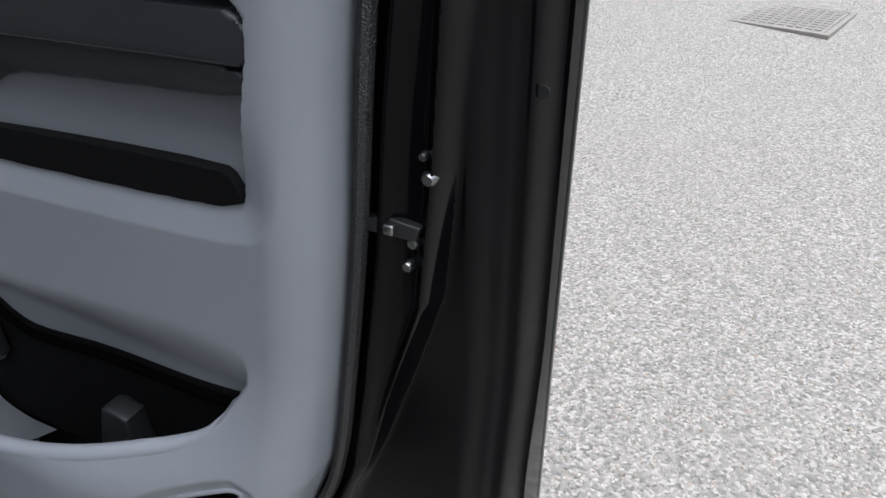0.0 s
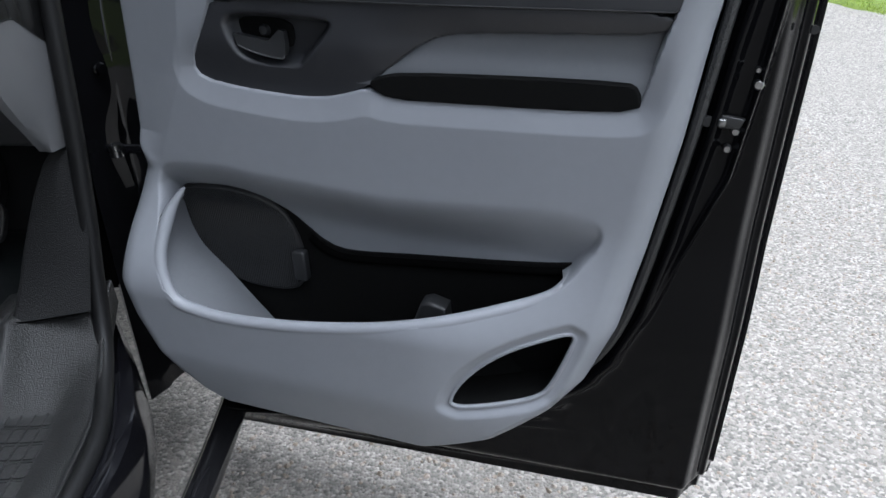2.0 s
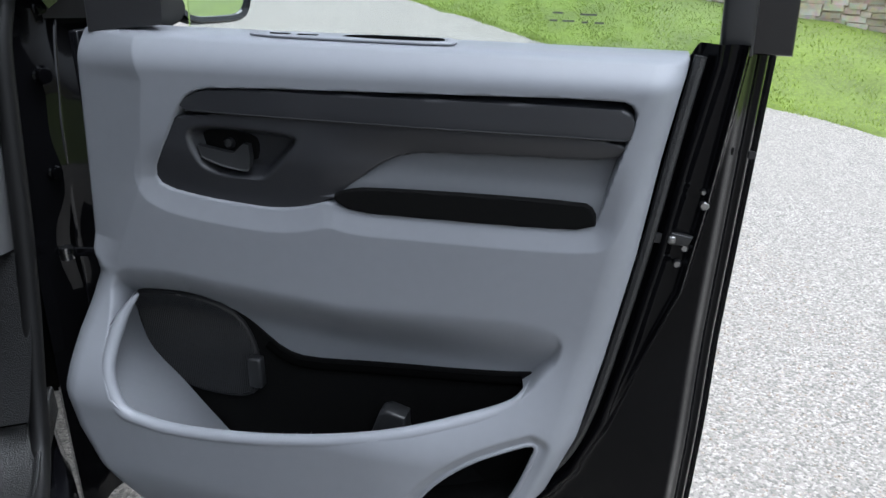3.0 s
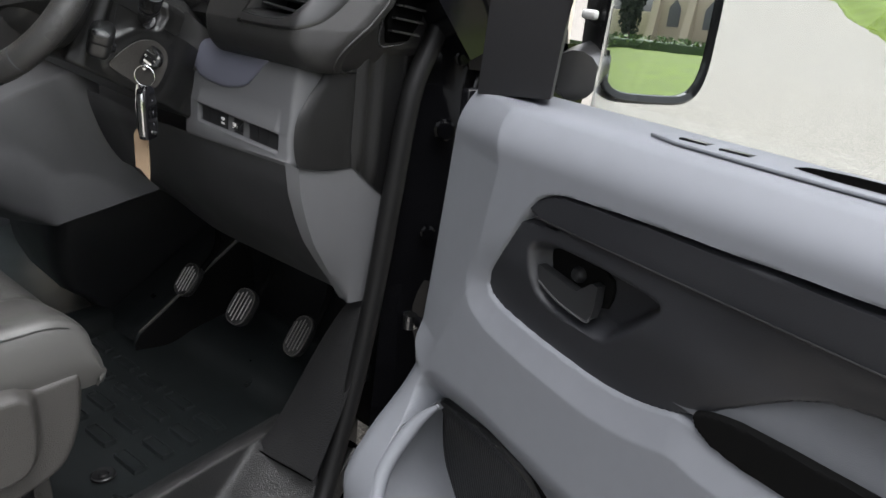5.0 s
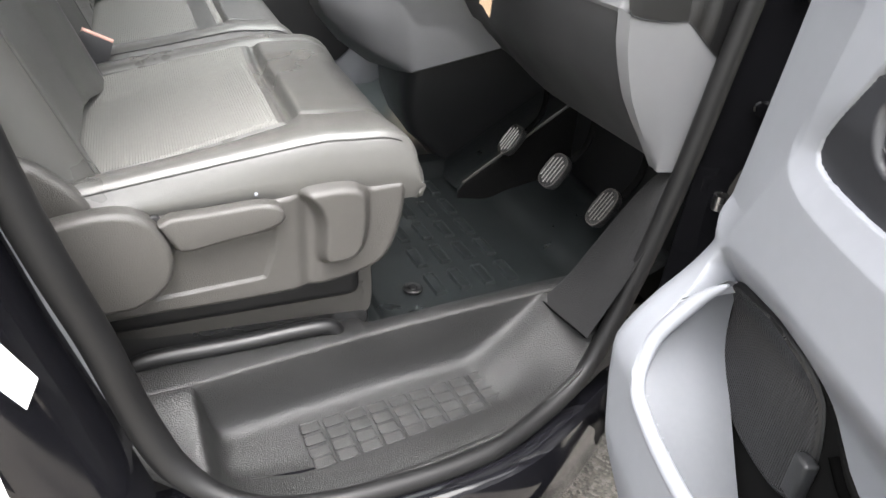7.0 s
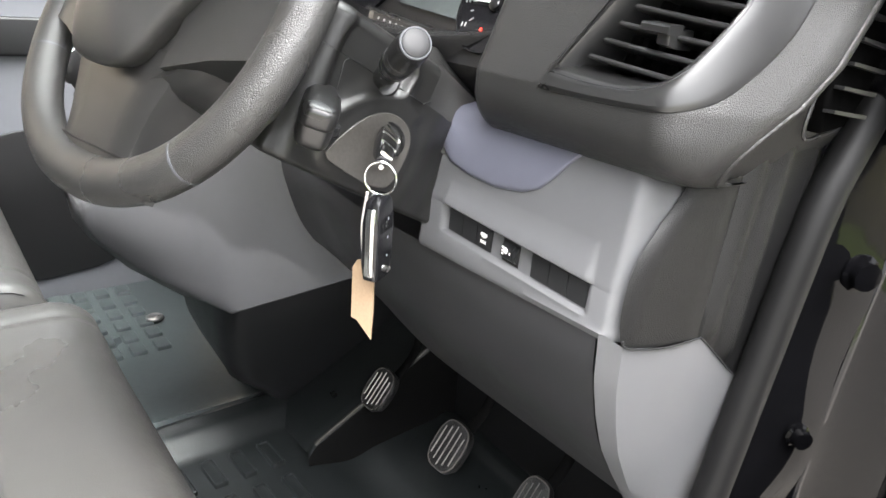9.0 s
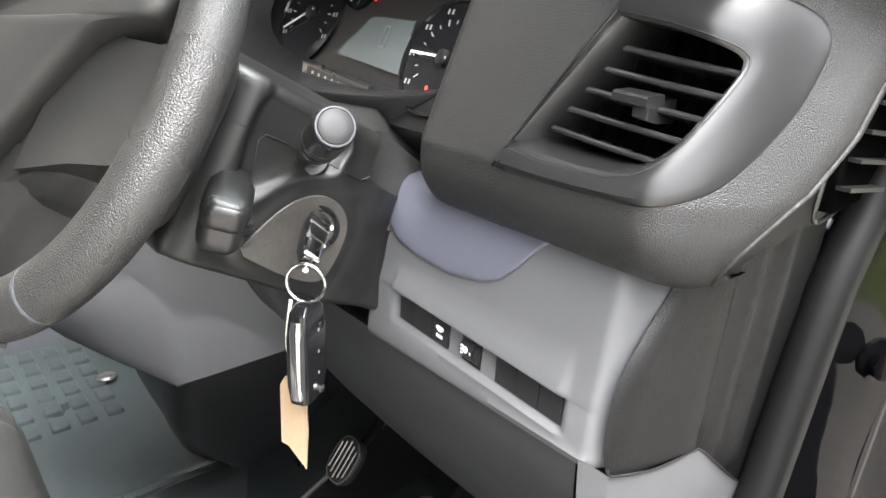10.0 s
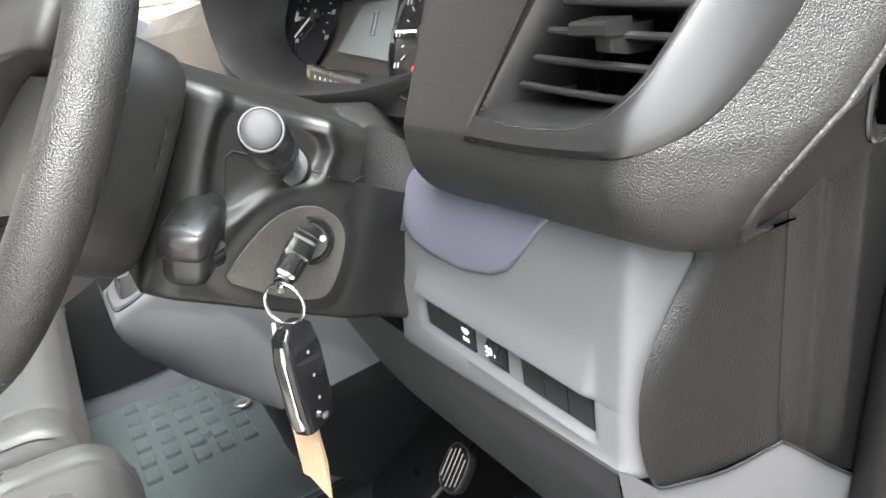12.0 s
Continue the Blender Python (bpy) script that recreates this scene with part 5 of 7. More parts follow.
for k in range(7):
    x = 0.419 + 0.0115 * k
    s = (x - 0.411) * 0.1136
    part("lamp_mark", loft([[(x + dx, y, z - s) for dx, y, z in ((-0.0016, 0.9559 - e, 1.3302), (0.0016, 0.9559 - e, 1.3302), (0.0016, 0.9564 - e, 1.3330), (-0.0016, 0.9564 - e, 1.3330))] for e in (-0.0006, 0.0006)]), "dialprint", bar)

# ---- steering column, stalk, ignition ----
CA = radians(27)
COL = Matrix(((1, 0, 0, 0.0), (0, math.cos(CA), math.sin(CA), 0.85), (0, -math.sin(CA), math.cos(CA), 1.275), (0, 0, 0, 1)))
column = thing("steering_column", "black plastic steering column shroud with stalk and ignition lock", "steering column")


def along(pts, A, C):
    """Distance from each place to a line of points."""
    best = np.full(A.shape, 9.0)
    for (a0, c0), (a1, c1) in zip(pts, pts[1:]):
        k = np.clip(((A - a0) * (a1 - a0) + (C - c0) * (c1 - c0)) / ((a1 - a0) ** 2 + (c1 - c0) ** 2), 0, 1)
        best = np.minimum(best, np.hypot(A - a0 - k * (a1 - a0), C - c0 - k * (c1 - c0)))
    return best


BOSS = [(-0.0205, -0.0596), (-0.0188, -0.0534), (-0.0065, -0.0269), (0.0059, -0.0116), (0.0224, -0.0021), (0.0394, -0.0024), (0.0537, -0.0108), (0.0588, -0.0228), (0.0593, -0.0416), (0.0564, -0.0622), (0.0488, -0.0694), (0.0166, -0.0701), (-0.0161, -0.0642)]
COVE = [(-0.046, 0.0497), (-0.0232, 0.0521), (0.0054, 0.0533), (0.0247, 0.0463), (0.0319, 0.0365), (0.0298, 0.023), (0.026, 0.012), (0.010, 0.006), (-0.006, -0.004), (-0.02, -0.02), (-0.035, -0.03), (-0.046, 0.0)]
boss_line = rounded(BOSS, 2)


def face_x(A, C):
    """How far out the shroud's outer side stands at a along the column and c up from its axis."""
    x = 0.578 - 0.022 * sstep(0.07, 0.13, A) - 0.010 * np.clip((-0.045 - A) / 0.02, 0, 1) ** 2
    cove = inside_dist(rounded(COVE, 2), A, C)
    x = x - 0.0055 * sstep(0.003, -0.006, cove)
    ridge = along([(-0.030, -0.040), (-0.023, -0.0275), (-0.0147, -0.0108), (-0.0023, 0.0022), (0.0133, 0.0120), (0.030, 0.0125), (0.050, 0.006)], A, C)
    x = x + 0.0036 * np.exp(-((ridge / 0.0085) ** 2))
    arch_line = along([(-0.03, 0.054), (0.0054, 0.0555), (0.027, 0.049), (0.0345, 0.037), (0.032, 0.020)], A, C)
    x = x + 0.003 * np.exp(-((arch_line / 0.006) ** 2))
    b = inside_dist(boss_line, A, C)
    return x + 0.003 * sstep(0.012, 0.0, b)


def shroud_sheet(c_low, c_high, a_end, top):
    aa = np.linspace(0, 1, 110)
    cc = np.linspace(c_low, c_high, 90 if top else 70)
    U, C = np.meshgrid(aa, cc)
    A = -0.066 + U * (a_end + 0.066)
    F = np.stack([face_x(A, C), A, C], -1)
    rows = [F]
    if top:
        for k in range(1, 9):
            w = k / 8 * math.pi / 2
            e = F[-1:].copy()
            e[..., 0] -= 0.014 * (1 - math.cos(w))
            e[..., 2] += 0.012 * math.sin(w)
            rows.append(e)
        for x, dc in ((0.54, 0.017), (0.51, 0.024), (0.47, 0.027), (0.43, 0.026), (0.36, 0.014), (0.34, -0.01), (0.335, -0.06)):
            e = F[-1:].copy()
            e[..., 0], e[..., 2] = x, c_high + dc
            rows.append(e)
    else:
        head = []
        for x, dc in ((0.335, 0.03), (0.345, -0.002), (0.42, -0.006), (0.54, -0.004)):
            e = F[:1].copy()
            e[..., 0], e[..., 2] = x, c_low + dc
            head.append(e)
        for k in range(0, 6):
            w = k / 6 * math.pi / 2
            e = F[:1].copy()
            e[..., 0] -= 0.006 * (1 - math.sin(w))
            e[..., 2] -= 0.005 * math.cos(w)
            head.append(e)
        rows = head + rows
    S = np.concatenate(rows, 0)
    # rim turned in at the wheel's end
    for inset_x, a in ((0.004, -0.0685), (0.012, -0.0695), (0.06, -0.0695)):
        e = S[:, :1].copy()
        e[..., 1] = a
        e[..., 0] = 0.456 + (e[..., 0] - 0.456) * (1 - inset_x / 0.12)
        e[..., 2] = -0.01 + (e[..., 2] + 0.01) * (1 - inset_x / 0.09)
        S = np.concatenate([e, S], 1)
    W = S.copy()
    W[..., 1] = 0.85 + S[..., 1] * math.cos(CA) + S[..., 2] * math.sin(CA)
    W[..., 2] = 1.275 - S[..., 1] * math.sin(CA) + S[..., 2] * math.cos(CA)
    return W


def on_shroud(a, c, d=0.0):
    return COL @ Vector((float(face_x(np.array([[a]]), np.array([[c]]))[0, 0]) + d, a, c))


part("upper_shroud", grid_mesh("upper_shroud", shroud_sheet(0.0195, 0.046, 0.058, True), "shroud", angle=60), None, column, "satin black upper shroud")
part("lower_shroud", grid_mesh("lower_shroud", shroud_sheet(-0.0765, 0.0192, 0.14, False), "shroud", angle=60), None, column, "satin black lower shroud")
part("gaiter", loft([[COL @ Vector((x, a, c)) for x, c in ((0.565 - k, -0.01), (0.568 - k, 0.02), (0.560 - k, 0.052 + k), (0.53, 0.068 + k), (0.40, 0.07 + k), (0.35, 0.05), (0.35, -0.01))] for a, k in ((0.05, 0.0), (0.075, 0.012), (0.10, 0.006), (0.13, 0.0))]), "pad", column, "grained gaiter behind the shroud")
part("seam", tube([on_shroud(a, c, 0.0002) for a, c in ((0.0244, 0.0203), (0.0343, 0.0186), (0.0535, 0.0183), (0.060, 0.024))], 0.0007, 6), "black", column)
part("seam", tube([on_shroud(a, c, 0.0001) for a, c in ((-0.012, 0.021), (-0.031, 0.0205), (-0.0345, 0.015), (-0.031, 0.0), (-0.0295, -0.0083))], 0.0006, 6), "black", column)
LOCK = (0.0306, -0.027)
bl = resample([tuple(p) for p in BOSS], 5)
bc = np.array([0.028, -0.036])
part("ignition_boss", loft([[on_shroud(a, c, d) for a, c in bc + (bl - bc) * k] for k, d in ((1.0, -0.003), (0.992, 0.0010), (0.975, 0.0016), (0.8, 0.0014), (0.5, 0.0012), (0.25, 0.0012))]), "worn", column, "worn grey ignition surround")
boss_c = on_shroud(*LOCK, 0.001)
boss_n = Vector((0.90, -0.40, 0.16)).normalized()
part("ignition_lock", lathe([(-0.004, 0.0172), (0.0014, 0.0172), (0.0026, 0.0164), (0.0016, 0.0150), (0.0004, 0.0138), (0.0024, 0.0126), (0.0024, 0.0)], boss_c, boss_n, 36), "satin", column, "black lock barrel")
for k in range(10):
    w = 2 * math.pi * k / 10
    e1 = boss_n.cross(Vector((0, 0, 1))).normalized()
    e2 = boss_n.cross(e1)
    part("lock_mark", lathe([(0, 0.0005), (0.0003, 0.0005), (0.0003, 0)], boss_c + (e1 * math.cos(w) + e2 * math.sin(w)) * 0.0163 + boss_n * 0.0018, boss_n, 6), "insert", column)
stalk0, stalk1 = on_shroud(0.010, 0.018, -0.008), Vector((0.672, 0.826, 1.3295))
sd = stalk1 - stalk0
SL = sd.length
part("stalk_socket", lathe([(-0.004, 0.0165), (0.006, 0.0160), (0.009, 0.014), (0.009, 0.0)], stalk0, sd, 28), "satin", column)
st = part("stalk", lathe([(0, 0.0095), (SL * 0.42, 0.0098), (SL * 0.44, 0.0128), (SL * 0.50, 0.0134), (SL * 0.70, 0.0134), (SL * 0.705, 0.0128), (SL * 0.715, 0.0128), (SL * 0.72, 0.0136), (SL * 0.93, 0.0134), (SL * 0.99, 0.0122), (SL, 0.0112)], stalk0, sd, 36), "satin", column, "satin black light stalk")
part("stalk_ring", lathe([(SL - 0.0012, 0.0120), (SL + 0.0006, 0.0118), (SL + 0.0008, 0.0108), (SL, 0.0104)], stalk0, sd, 36), "insert", st)
part("stalk_cap", lathe([(SL - 0.001, 0.0104), (SL + 0.0012, 0.0102), (SL + 0.0022, 0.0085), (SL + 0.0026, 0.005), (SL + 0.0027, 0)], stalk0, sd, 32), "knee", st)
part("stalk_mark", lathe([(SL * 0.56, 0.0135), (SL * 0.57, 0.0136), (SL * 0.60, 0.0136), (SL * 0.61, 0.0135)], stalk0, sd, 36), "dark", st)
pd0, pd1 = on_shroud(-0.036, -0.026, -0.01), Vector((0.632, 0.768, 1.2575))
pe = (pd1 - pd0).normalized()
pu = (Vector((0.15, 0.25, 1)) - pe * pe.dot(Vector((0.15, 0.25, 1)))).normalized()
pv = pe.cross(pu)
pod_c = pd0.lerp(pd1, 0.40)
pod = part("audio_remote", loft([sq_ring(pod_c + pe * h - pu * (0.0005 + 0.10 * max(h, 0)), pu, pv, a, b, 4.0, 40) for h, a, b in ((-0.030, 0.0195, 0.0125), (-0.010, 0.0200, 0.0145), (0.010, 0.0200, 0.0150), (0.018, 0.0190, 0.0140), (0.0225, 0.0170, 0.0120), (0.0245, 0.0140, 0.0090), (0.0250, 0.0090, 0.0050))]), "satin", column, "flat black remote control pod")
part("remote_key", loft([sq_ring(pod_c + pe * h + pu * (0.0085 - 0.10 * max(h, 0)), pu, pv, a, b, 4.0, 32) for h, a, b in ((-0.012, 0.0105, 0.0150), (0.010, 0.0108, 0.0158), (0.020, 0.0102, 0.0146), (0.0248, 0.0085, 0.0122), (0.0268, 0.0062, 0.0086), (0.0272, 0.0035, 0.0045))]), "satin", pod, "rocker key of the pod")
sw_c = pod_c + pe * 0.004 + pv * (0.010 if pv.y > 0 else -0.010) - pu * 0.006
part("scroll_wheel", lathe([(-0.006, 0.0075), (-0.0055, 0.0095), (-0.003, 0.010), (-0.0025, 0.0088), (-0.0005, 0.0088), (0.0, 0.010), (0.0025, 0.010), (0.003, 0.0088), (0.005, 0.0088), (0.0055, 0.0095), (0.006, 0.0075)], sw_c, pu, 24), "dark", pod, "ribbed scroll wheel")

# ---- key with ring, fob and tag ----
key = thing("ignition_key", "flip key in the ignition with fob and buff paper tag", "key")
ring_c = Vector((0.640, 0.823, 1.222))
part("key_blade", tube([boss_c, boss_c + boss_n * 0.012], 0.004, 8, flat=0.4), "steel", key)
hd = (ring_c + Vector((0, 0, 0.012)) - boss_c - boss_n * 0.006)
hfront = Vector((0.89, -0.25, 0.37))
hfront = (hfront - hd * (hfront.dot(hd) / hd.length_squared)).normalized()
hside = hd.cross(hfront).normalized()
head = part("key_head", loft([sq_ring(boss_c + boss_n * 0.006 + Vector((0, 0, 0.004)) * (1 - k) + hd * k, hside, hfront, a, b, 4, 24) for k, a, b in ((-0.14, 0.005, 0.004), (-0.05, 0.0085, 0.0055), (0.35, 0.0095, 0.0062), (0.75, 0.008, 0.0055), (0.95, 0.0045, 0.0035))]), "gloss", key, "gloss black key head")
for k0, k1, w in ((-0.06, 0.10, 0.0080), (0.15, 0.23, 0.0082), (0.30, 0.56, 0.0078), (0.60, 0.92, 0.0058)):
    part("key_strip", loft([sq_ring(boss_c + boss_n * 0.006 + Vector((0, 0, 0.004)) * (1 - k) + hd * k + hfront * 0.0058, hside, hfront, w, 0.0016, 4, 16) for k in (k0, k0 + 0.015, k1 - 0.015, k1)]), "chrome", head, "chrome strip")
part("key_clip", tube([boss_c + boss_n * 0.006 + hd * 0.8, ring_c + Vector((0, 0, 0.009))], 0.0022, 10), "chrome", head)
part("key_button", lathe([(0, 0.0022), (0.002, 0.002), (0.0022, 0)], boss_c + boss_n * 0.004 + Vector((0.004, 0.009, 0.0)), boss_n, 12), "white", head)
circle = [ring_c + Vector((math.cos(w) * 0.013 * 0.75 + 0.0, math.cos(w) * 0.013 * 0.66, math.sin(w) * 0.0135)) for w in (2 * math.pi * k / 40 for k in range(40))]
part("key_ring", tube(circle, 0.0011, 8, closed=True), "chrome", key, "steel split ring")
fc = ring_c + Vector((0.0, 0.0, -0.050))
fx, fy = Vector((0.55, -0.83, 0)), Vector((0.83, 0.55, 0))
fob = part("fob", loft([sq_ring(fc + Vector((0, 0, h)), fx, fy, a, b, 4, 32) for h, a, b in ((-0.036, 0.011, 0.005), (-0.034, 0.014, 0.0075), (-0.02, 0.0165, 0.009), (0.015, 0.017, 0.009), (0.032, 0.014, 0.0075), (0.037, 0.008, 0.005))]), "gloss", key, "gloss black remote fob")
part("fob_band", loft([sq_ring(fc + Vector((0, 0, h)), fx, fy, a, b, 4, 32) for h, a, b in ((-0.03, 0.0163, 0.0052), (-0.028, 0.0169, 0.0058), (0.02, 0.0176, 0.0058), (0.028, 0.0155, 0.005))]), "chrome", fob, "bright metal edge band")
for k in range(3):
    part("fob_symbol", lathe([(0, 0.0012), (0.0004, 0.0012), (0.0004, 0.0)], fc + fy * 0.0088 + Vector((0, 0, 0.018 - 0.016 * k)), fy, 12), "trim", fob)
part("fob_stud", lathe([(0, 0.003), (0.004, 0.003), (0.005, 0.0)], fc + fy * 0.008 + Vector((0, 0, -0.026)), fy + fx * 0.3, 12), "chrome", fob)
t0 = ring_c + Vector((-0.006, -0.008, -0.012))
t1 = Vector((0.6275, 0.818, 1.148))
part("tag_string", merge(tube(spline([t0, t0 + Vector((-0.003, -0.002, -0.03)), t1], 8), 0.0011, 6), tube(spline([t0 + Vector((0.001, 0, 0)), t0 + Vector((-0.005, 0, -0.028)), t1], 8), 0.0010, 6)), "string", key, "white cotton string")
tx = Vector((0.80, 0.60, 0.05)).normalized()
tz = Vector((0.02, 0.0, -1)).normalized()
shape = [(-0.005, 0.0), (0.005, 0.0), (0.010, 0.008), (0.0105, 0.045), (0.011, 0.072), (-0.004, 0.056), (-0.0095, 0.054), (-0.010, 0.008)]
tn = tx.cross(tz).normalized()
tag = part("paper_tag", loft([[t1 + tx * a + tz * b + tn * (0.0005 * s + 0.004 * math.sin(b * 60)) for a, b in shape] for s in (-1, 1)]), "card", key, "buff paper tag with handwritten marks")
for k in range(2):
    for j in range(4):
        a, b = (-0.005, 0.001)[k] + 0.002, 0.014 + 0.0095 * j
        part("ink_mark", loft([[t1 + tx * (a + da) + tz * (b + db) + tn * (-0.0009 + 0.004 * math.sin(b * 60) - 0.0003 * s) for da, db in ((-0.0012, 0), (0.0012, 0.001), (0.0012, 0.006), (-0.0012, 0.005))] for s in (0, 1)]), "ink", tag)

# ---- steering wheel ----
WT, YAW = radians(31.3), radians(9.9)
WX = Vector((math.cos(YAW), math.sin(YAW), 0))
WY = Vector((-math.sin(YAW) * math.sin(WT), math.cos(YAW) * math.sin(WT), math.cos(WT)))
WN = WX.cross(WY)
WC = Vector((0.491, 0.709, 1.337))
wheel = thing("steering_wheel", "black leather steering wheel with a padded airbag hub", "steering wheel")


def rim_at(w, k=1.0):
    x, y = math.cos(w), math.sin(w)
    p = 2.15
    return WC + WX * (0.1756 * k * math.copysign(abs(x) ** (2 / p), x)) + WY * ((0.149 if y < 0 else 0.158) * k * math.copysign(abs(y) ** (2 / p), y))


part("rim", tube([rim_at(2 * math.pi * k / 96) for k in range(96)], 0.0183, 24, closed=True, flat=0.88, up=tuple(WN)), "leather", wheel, "grained black leather rim")
for w in (-0.775, math.pi + 0.42, 0.62, math.pi - 0.62):
    part("rim_seam", tube([rim_at(w - 0.006), rim_at(w), rim_at(w + 0.006)], 0.0185, 24, flat=0.88, up=tuple(WN)), "insert", wheel)


def on_wheel(x, y, h):
    return WC + WX * x + WY * y + WN * h


COVER = [(0.0, -0.068), (0.030, -0.066), (0.048, -0.057), (0.065, -0.030), (0.085, 0.0), (0.107, 0.030), (0.135, 0.041), (0.152, 0.046), (0.153, 0.074), (0.12, 0.086), (0.0, 0.090)]
COVER = rounded(COVER + [(-x, y) for x, y in COVER[-2:0:-1]], 3)
hub = part("airbag_cover", loft([[on_wheel(x * k, (y - 0.012) * k + 0.012, h - 0.010 * float(sstep(0.10, 0.15, abs(x)))) for x, y in COVER] for h, k in ((-0.010, 0.84), (0.006, 0.88), (0.014, 0.93), (0.0205, 0.98), (0.0235, 0.995), (0.0265, 1.0), (0.0295, 0.996), (0.032, 0.98), (0.036, 0.90), (0.042, 0.75), (0.048, 0.52), (0.052, 0.30), (0.0535, 0.10))]), "cover", wheel, "padded black airbag cover")
part("emblem", loft([[on_wheel(x * k, y * k + 0.006, h) for x, y in rounded([(-0.013, 0.016), (0.0, 0.020), (0.013, 0.016), (0.012, -0.006), (0.0, -0.020), (-0.012, -0.006)], 2)] for h, k in ((0.048, 1.0), (0.0555, 0.97), (0.0565, 0.85))]), "chrome", hub, "plain bright emblem")
for x, y in ((0.070, 0.010), (-0.070, 0.010), (0.022, -0.044), (-0.022, -0.044)):
    part("cover_mark", loft([[on_wheel(x + a, y + b, h) for a, b in ((-0.005, -0.003), (0.005, -0.003), (0.005, 0.003), (-0.005, 0.003))] for h in (0.030, 0.0385)]), "cover", hub)
part("hub_shell", loft([[on_wheel(q.x, q.y, h) for q in sq_ring((0, 0.006, 0), (1, 0, 0), (0, 1, 0), a, b, p, 72)] for h, a, b, p in ((-0.073, 0.088, 0.060, 4.5), (-0.0725, 0.097, 0.068, 4.5), (-0.070, 0.103, 0.073, 4.5), (-0.064, 0.1075, 0.077, 4.5), (-0.045, 0.110, 0.079, 4.3), (-0.025, 0.112, 0.080, 4.0), (-0.005, 0.112, 0.080, 3.6), (0.004, 0.109, 0.078, 3.4), (0.011, 0.102, 0.073, 3.2))]), "wheelplastic", wheel, "black hub back shell")
for k in range(4):
    part("shell_slot", loft([[on_wheel(0.1080 + d, 0.034 - 0.010 * k + e, h) for e, h in ((0, -0.062), (0.006, -0.062), (0.006, -0.0605), (0, -0.0605))] for d in (-0.004, 0.0012)]), "dark", wheel)
for sx in (-1, 1):
    part("spoke", loft([[on_wheel(sx * x, y, h) for x, y, h in ring] for ring in ([(0.07, 0.045, -0.014), (0.07, -0.055, -0.014), (0.07, -0.055, 0.016), (0.07, 0.045, 0.016)], [(0.12, 0.034, -0.014), (0.12, -0.040, -0.014), (0.12, -0.040, 0.013), (0.12, 0.034, 0.013)], [(0.150, 0.034, -0.010), (0.150, -0.034, -0.010), (0.150, -0.034, 0.010), (0.150, 0.034, 0.010)], [(0.167, 0.040, -0.008), (0.167, -0.030, -0.008), (0.167, -0.030, 0.008), (0.167, 0.040, 0.008)])]), "wheelplastic", wheel, "satin black spoke")
    part("rim_web", loft([[on_wheel(sx * x, y, h) for x, y, h in ring] for ring in ([(0.050, -0.129, -0.010), (0.050, -0.150, -0.010), (0.050, -0.150, 0.004), (0.050, -0.129, 0.004)], [(0.075, -0.135, -0.009), (0.075, -0.150, -0.009), (0.075, -0.150, 0.003), (0.075, -0.135, 0.003)], [(0.105, -0.141, -0.006), (0.105, -0.146, -0.006), (0.105, -0.146, 0.001), (0.105, -0.141, 0.001)])]), "leather", wheel)
low = []
for y, w, top, back in ((-0.040, 0.080, 0.012, -0.062), (-0.066, 0.074, 0.010, -0.058), (-0.084, 0.066, 0.0085, -0.048), (-0.102, 0.060, 0.006, -0.036), (-0.118, 0.057, 0.004, -0.024), (-0.136, 0.058, 0.002, -0.014), (-0.149, 0.062, 0.001, -0.010)):
    e = 0.006
    low.append([on_wheel(a, y, h) for a, h in ((-w, back), (w, back), (w + 0.002, top - 2 * e), (w, top - 0.6 * e), (w - e, top), (0.5 * w, top + 0.0015), (-0.5 * w, top + 0.0015), (e - w, top), (-w, top - 0.6 * e), (-w - 0.002, top - 2 * e))])
part("spoke", loft(low), "wheelplastic", wheel, "wide satin black lower spoke")
part("spoke_seam", tube([on_wheel(-0.056, -0.1245, 0.0032), on_wheel(-0.03, -0.1255, 0.0048), on_wheel(0.03, -0.1255, 0.0048), on_wheel(0.056, -0.1245, 0.0032)], 0.0008, 6), "black", wheel)

# ---- gear console between the seats and the dash ----
cons = thing("gear_console", "grey centre console with the gear lever", "console")
SECTIONS = [(0.742, -0.160, 0.970, -0.162, 0.955, -0.25, 0.948), (0.748, -0.152, 0.977, -0.158, 0.935, -0.27, 0.915), (0.765, -0.146, 0.986, -0.16, 0.905, -0.28, 0.885), (0.82, -0.118, 1.012, -0.12, 0.855, -0.262, 0.818), (0.89, -0.088, 1.055, -0.03, 0.822, -0.2, 0.772), (0.927, -0.073, 1.078, 0.040, 0.812, -0.2, 0.765), (1.0, -0.03, 1.12, 0.098, 0.850, -0.2, 0.80), (1.10, 0.0, 1.16, 0.172, 0.901, -0.2, 0.86), (1.14, 0.0, 1.16, 0.19, 0.92, -0.2, 0.88)]
rings = []
for q0, q1 in zip(SECTIONS, SECTIONS[1:]):
    for k in range(5 if q1 is not SECTIONS[-1] else 6):
        y, xt, zt, xb, zb, xk, zk = (a + (b - a) * k / 5 for a, b in zip(q0, q1))
        ring = [(-0.346, y, zt - 0.012), (-0.334, y, zt), (xt - 0.014, y, zt), (xt - 0.006, y, zt - 0.002), (xt - 0.001, y, zt - 0.007)]
        for j in range(1, 12):
            e = j / 11
            bulge = 0.020 * math.sin(math.pi * e) * min((y - 0.74) / 0.08, 1)
            ring.append((xt + (xb - xt) * e + bulge, y, zt - 0.007 + (zb - zt + 0.007) * e - bulge * 0.4))
        ring += [(xb - 0.004, y, zb - 0.004), (xb * 0.5 + xk * 0.5, y, (zb + zk) / 2 - 0.008), (xk, y, zk), (-0.33, y, zk + 0.05)]
        rings.append(ring)
part("console_shell", loft(rings), "console", cons, "mid grey console moulding")


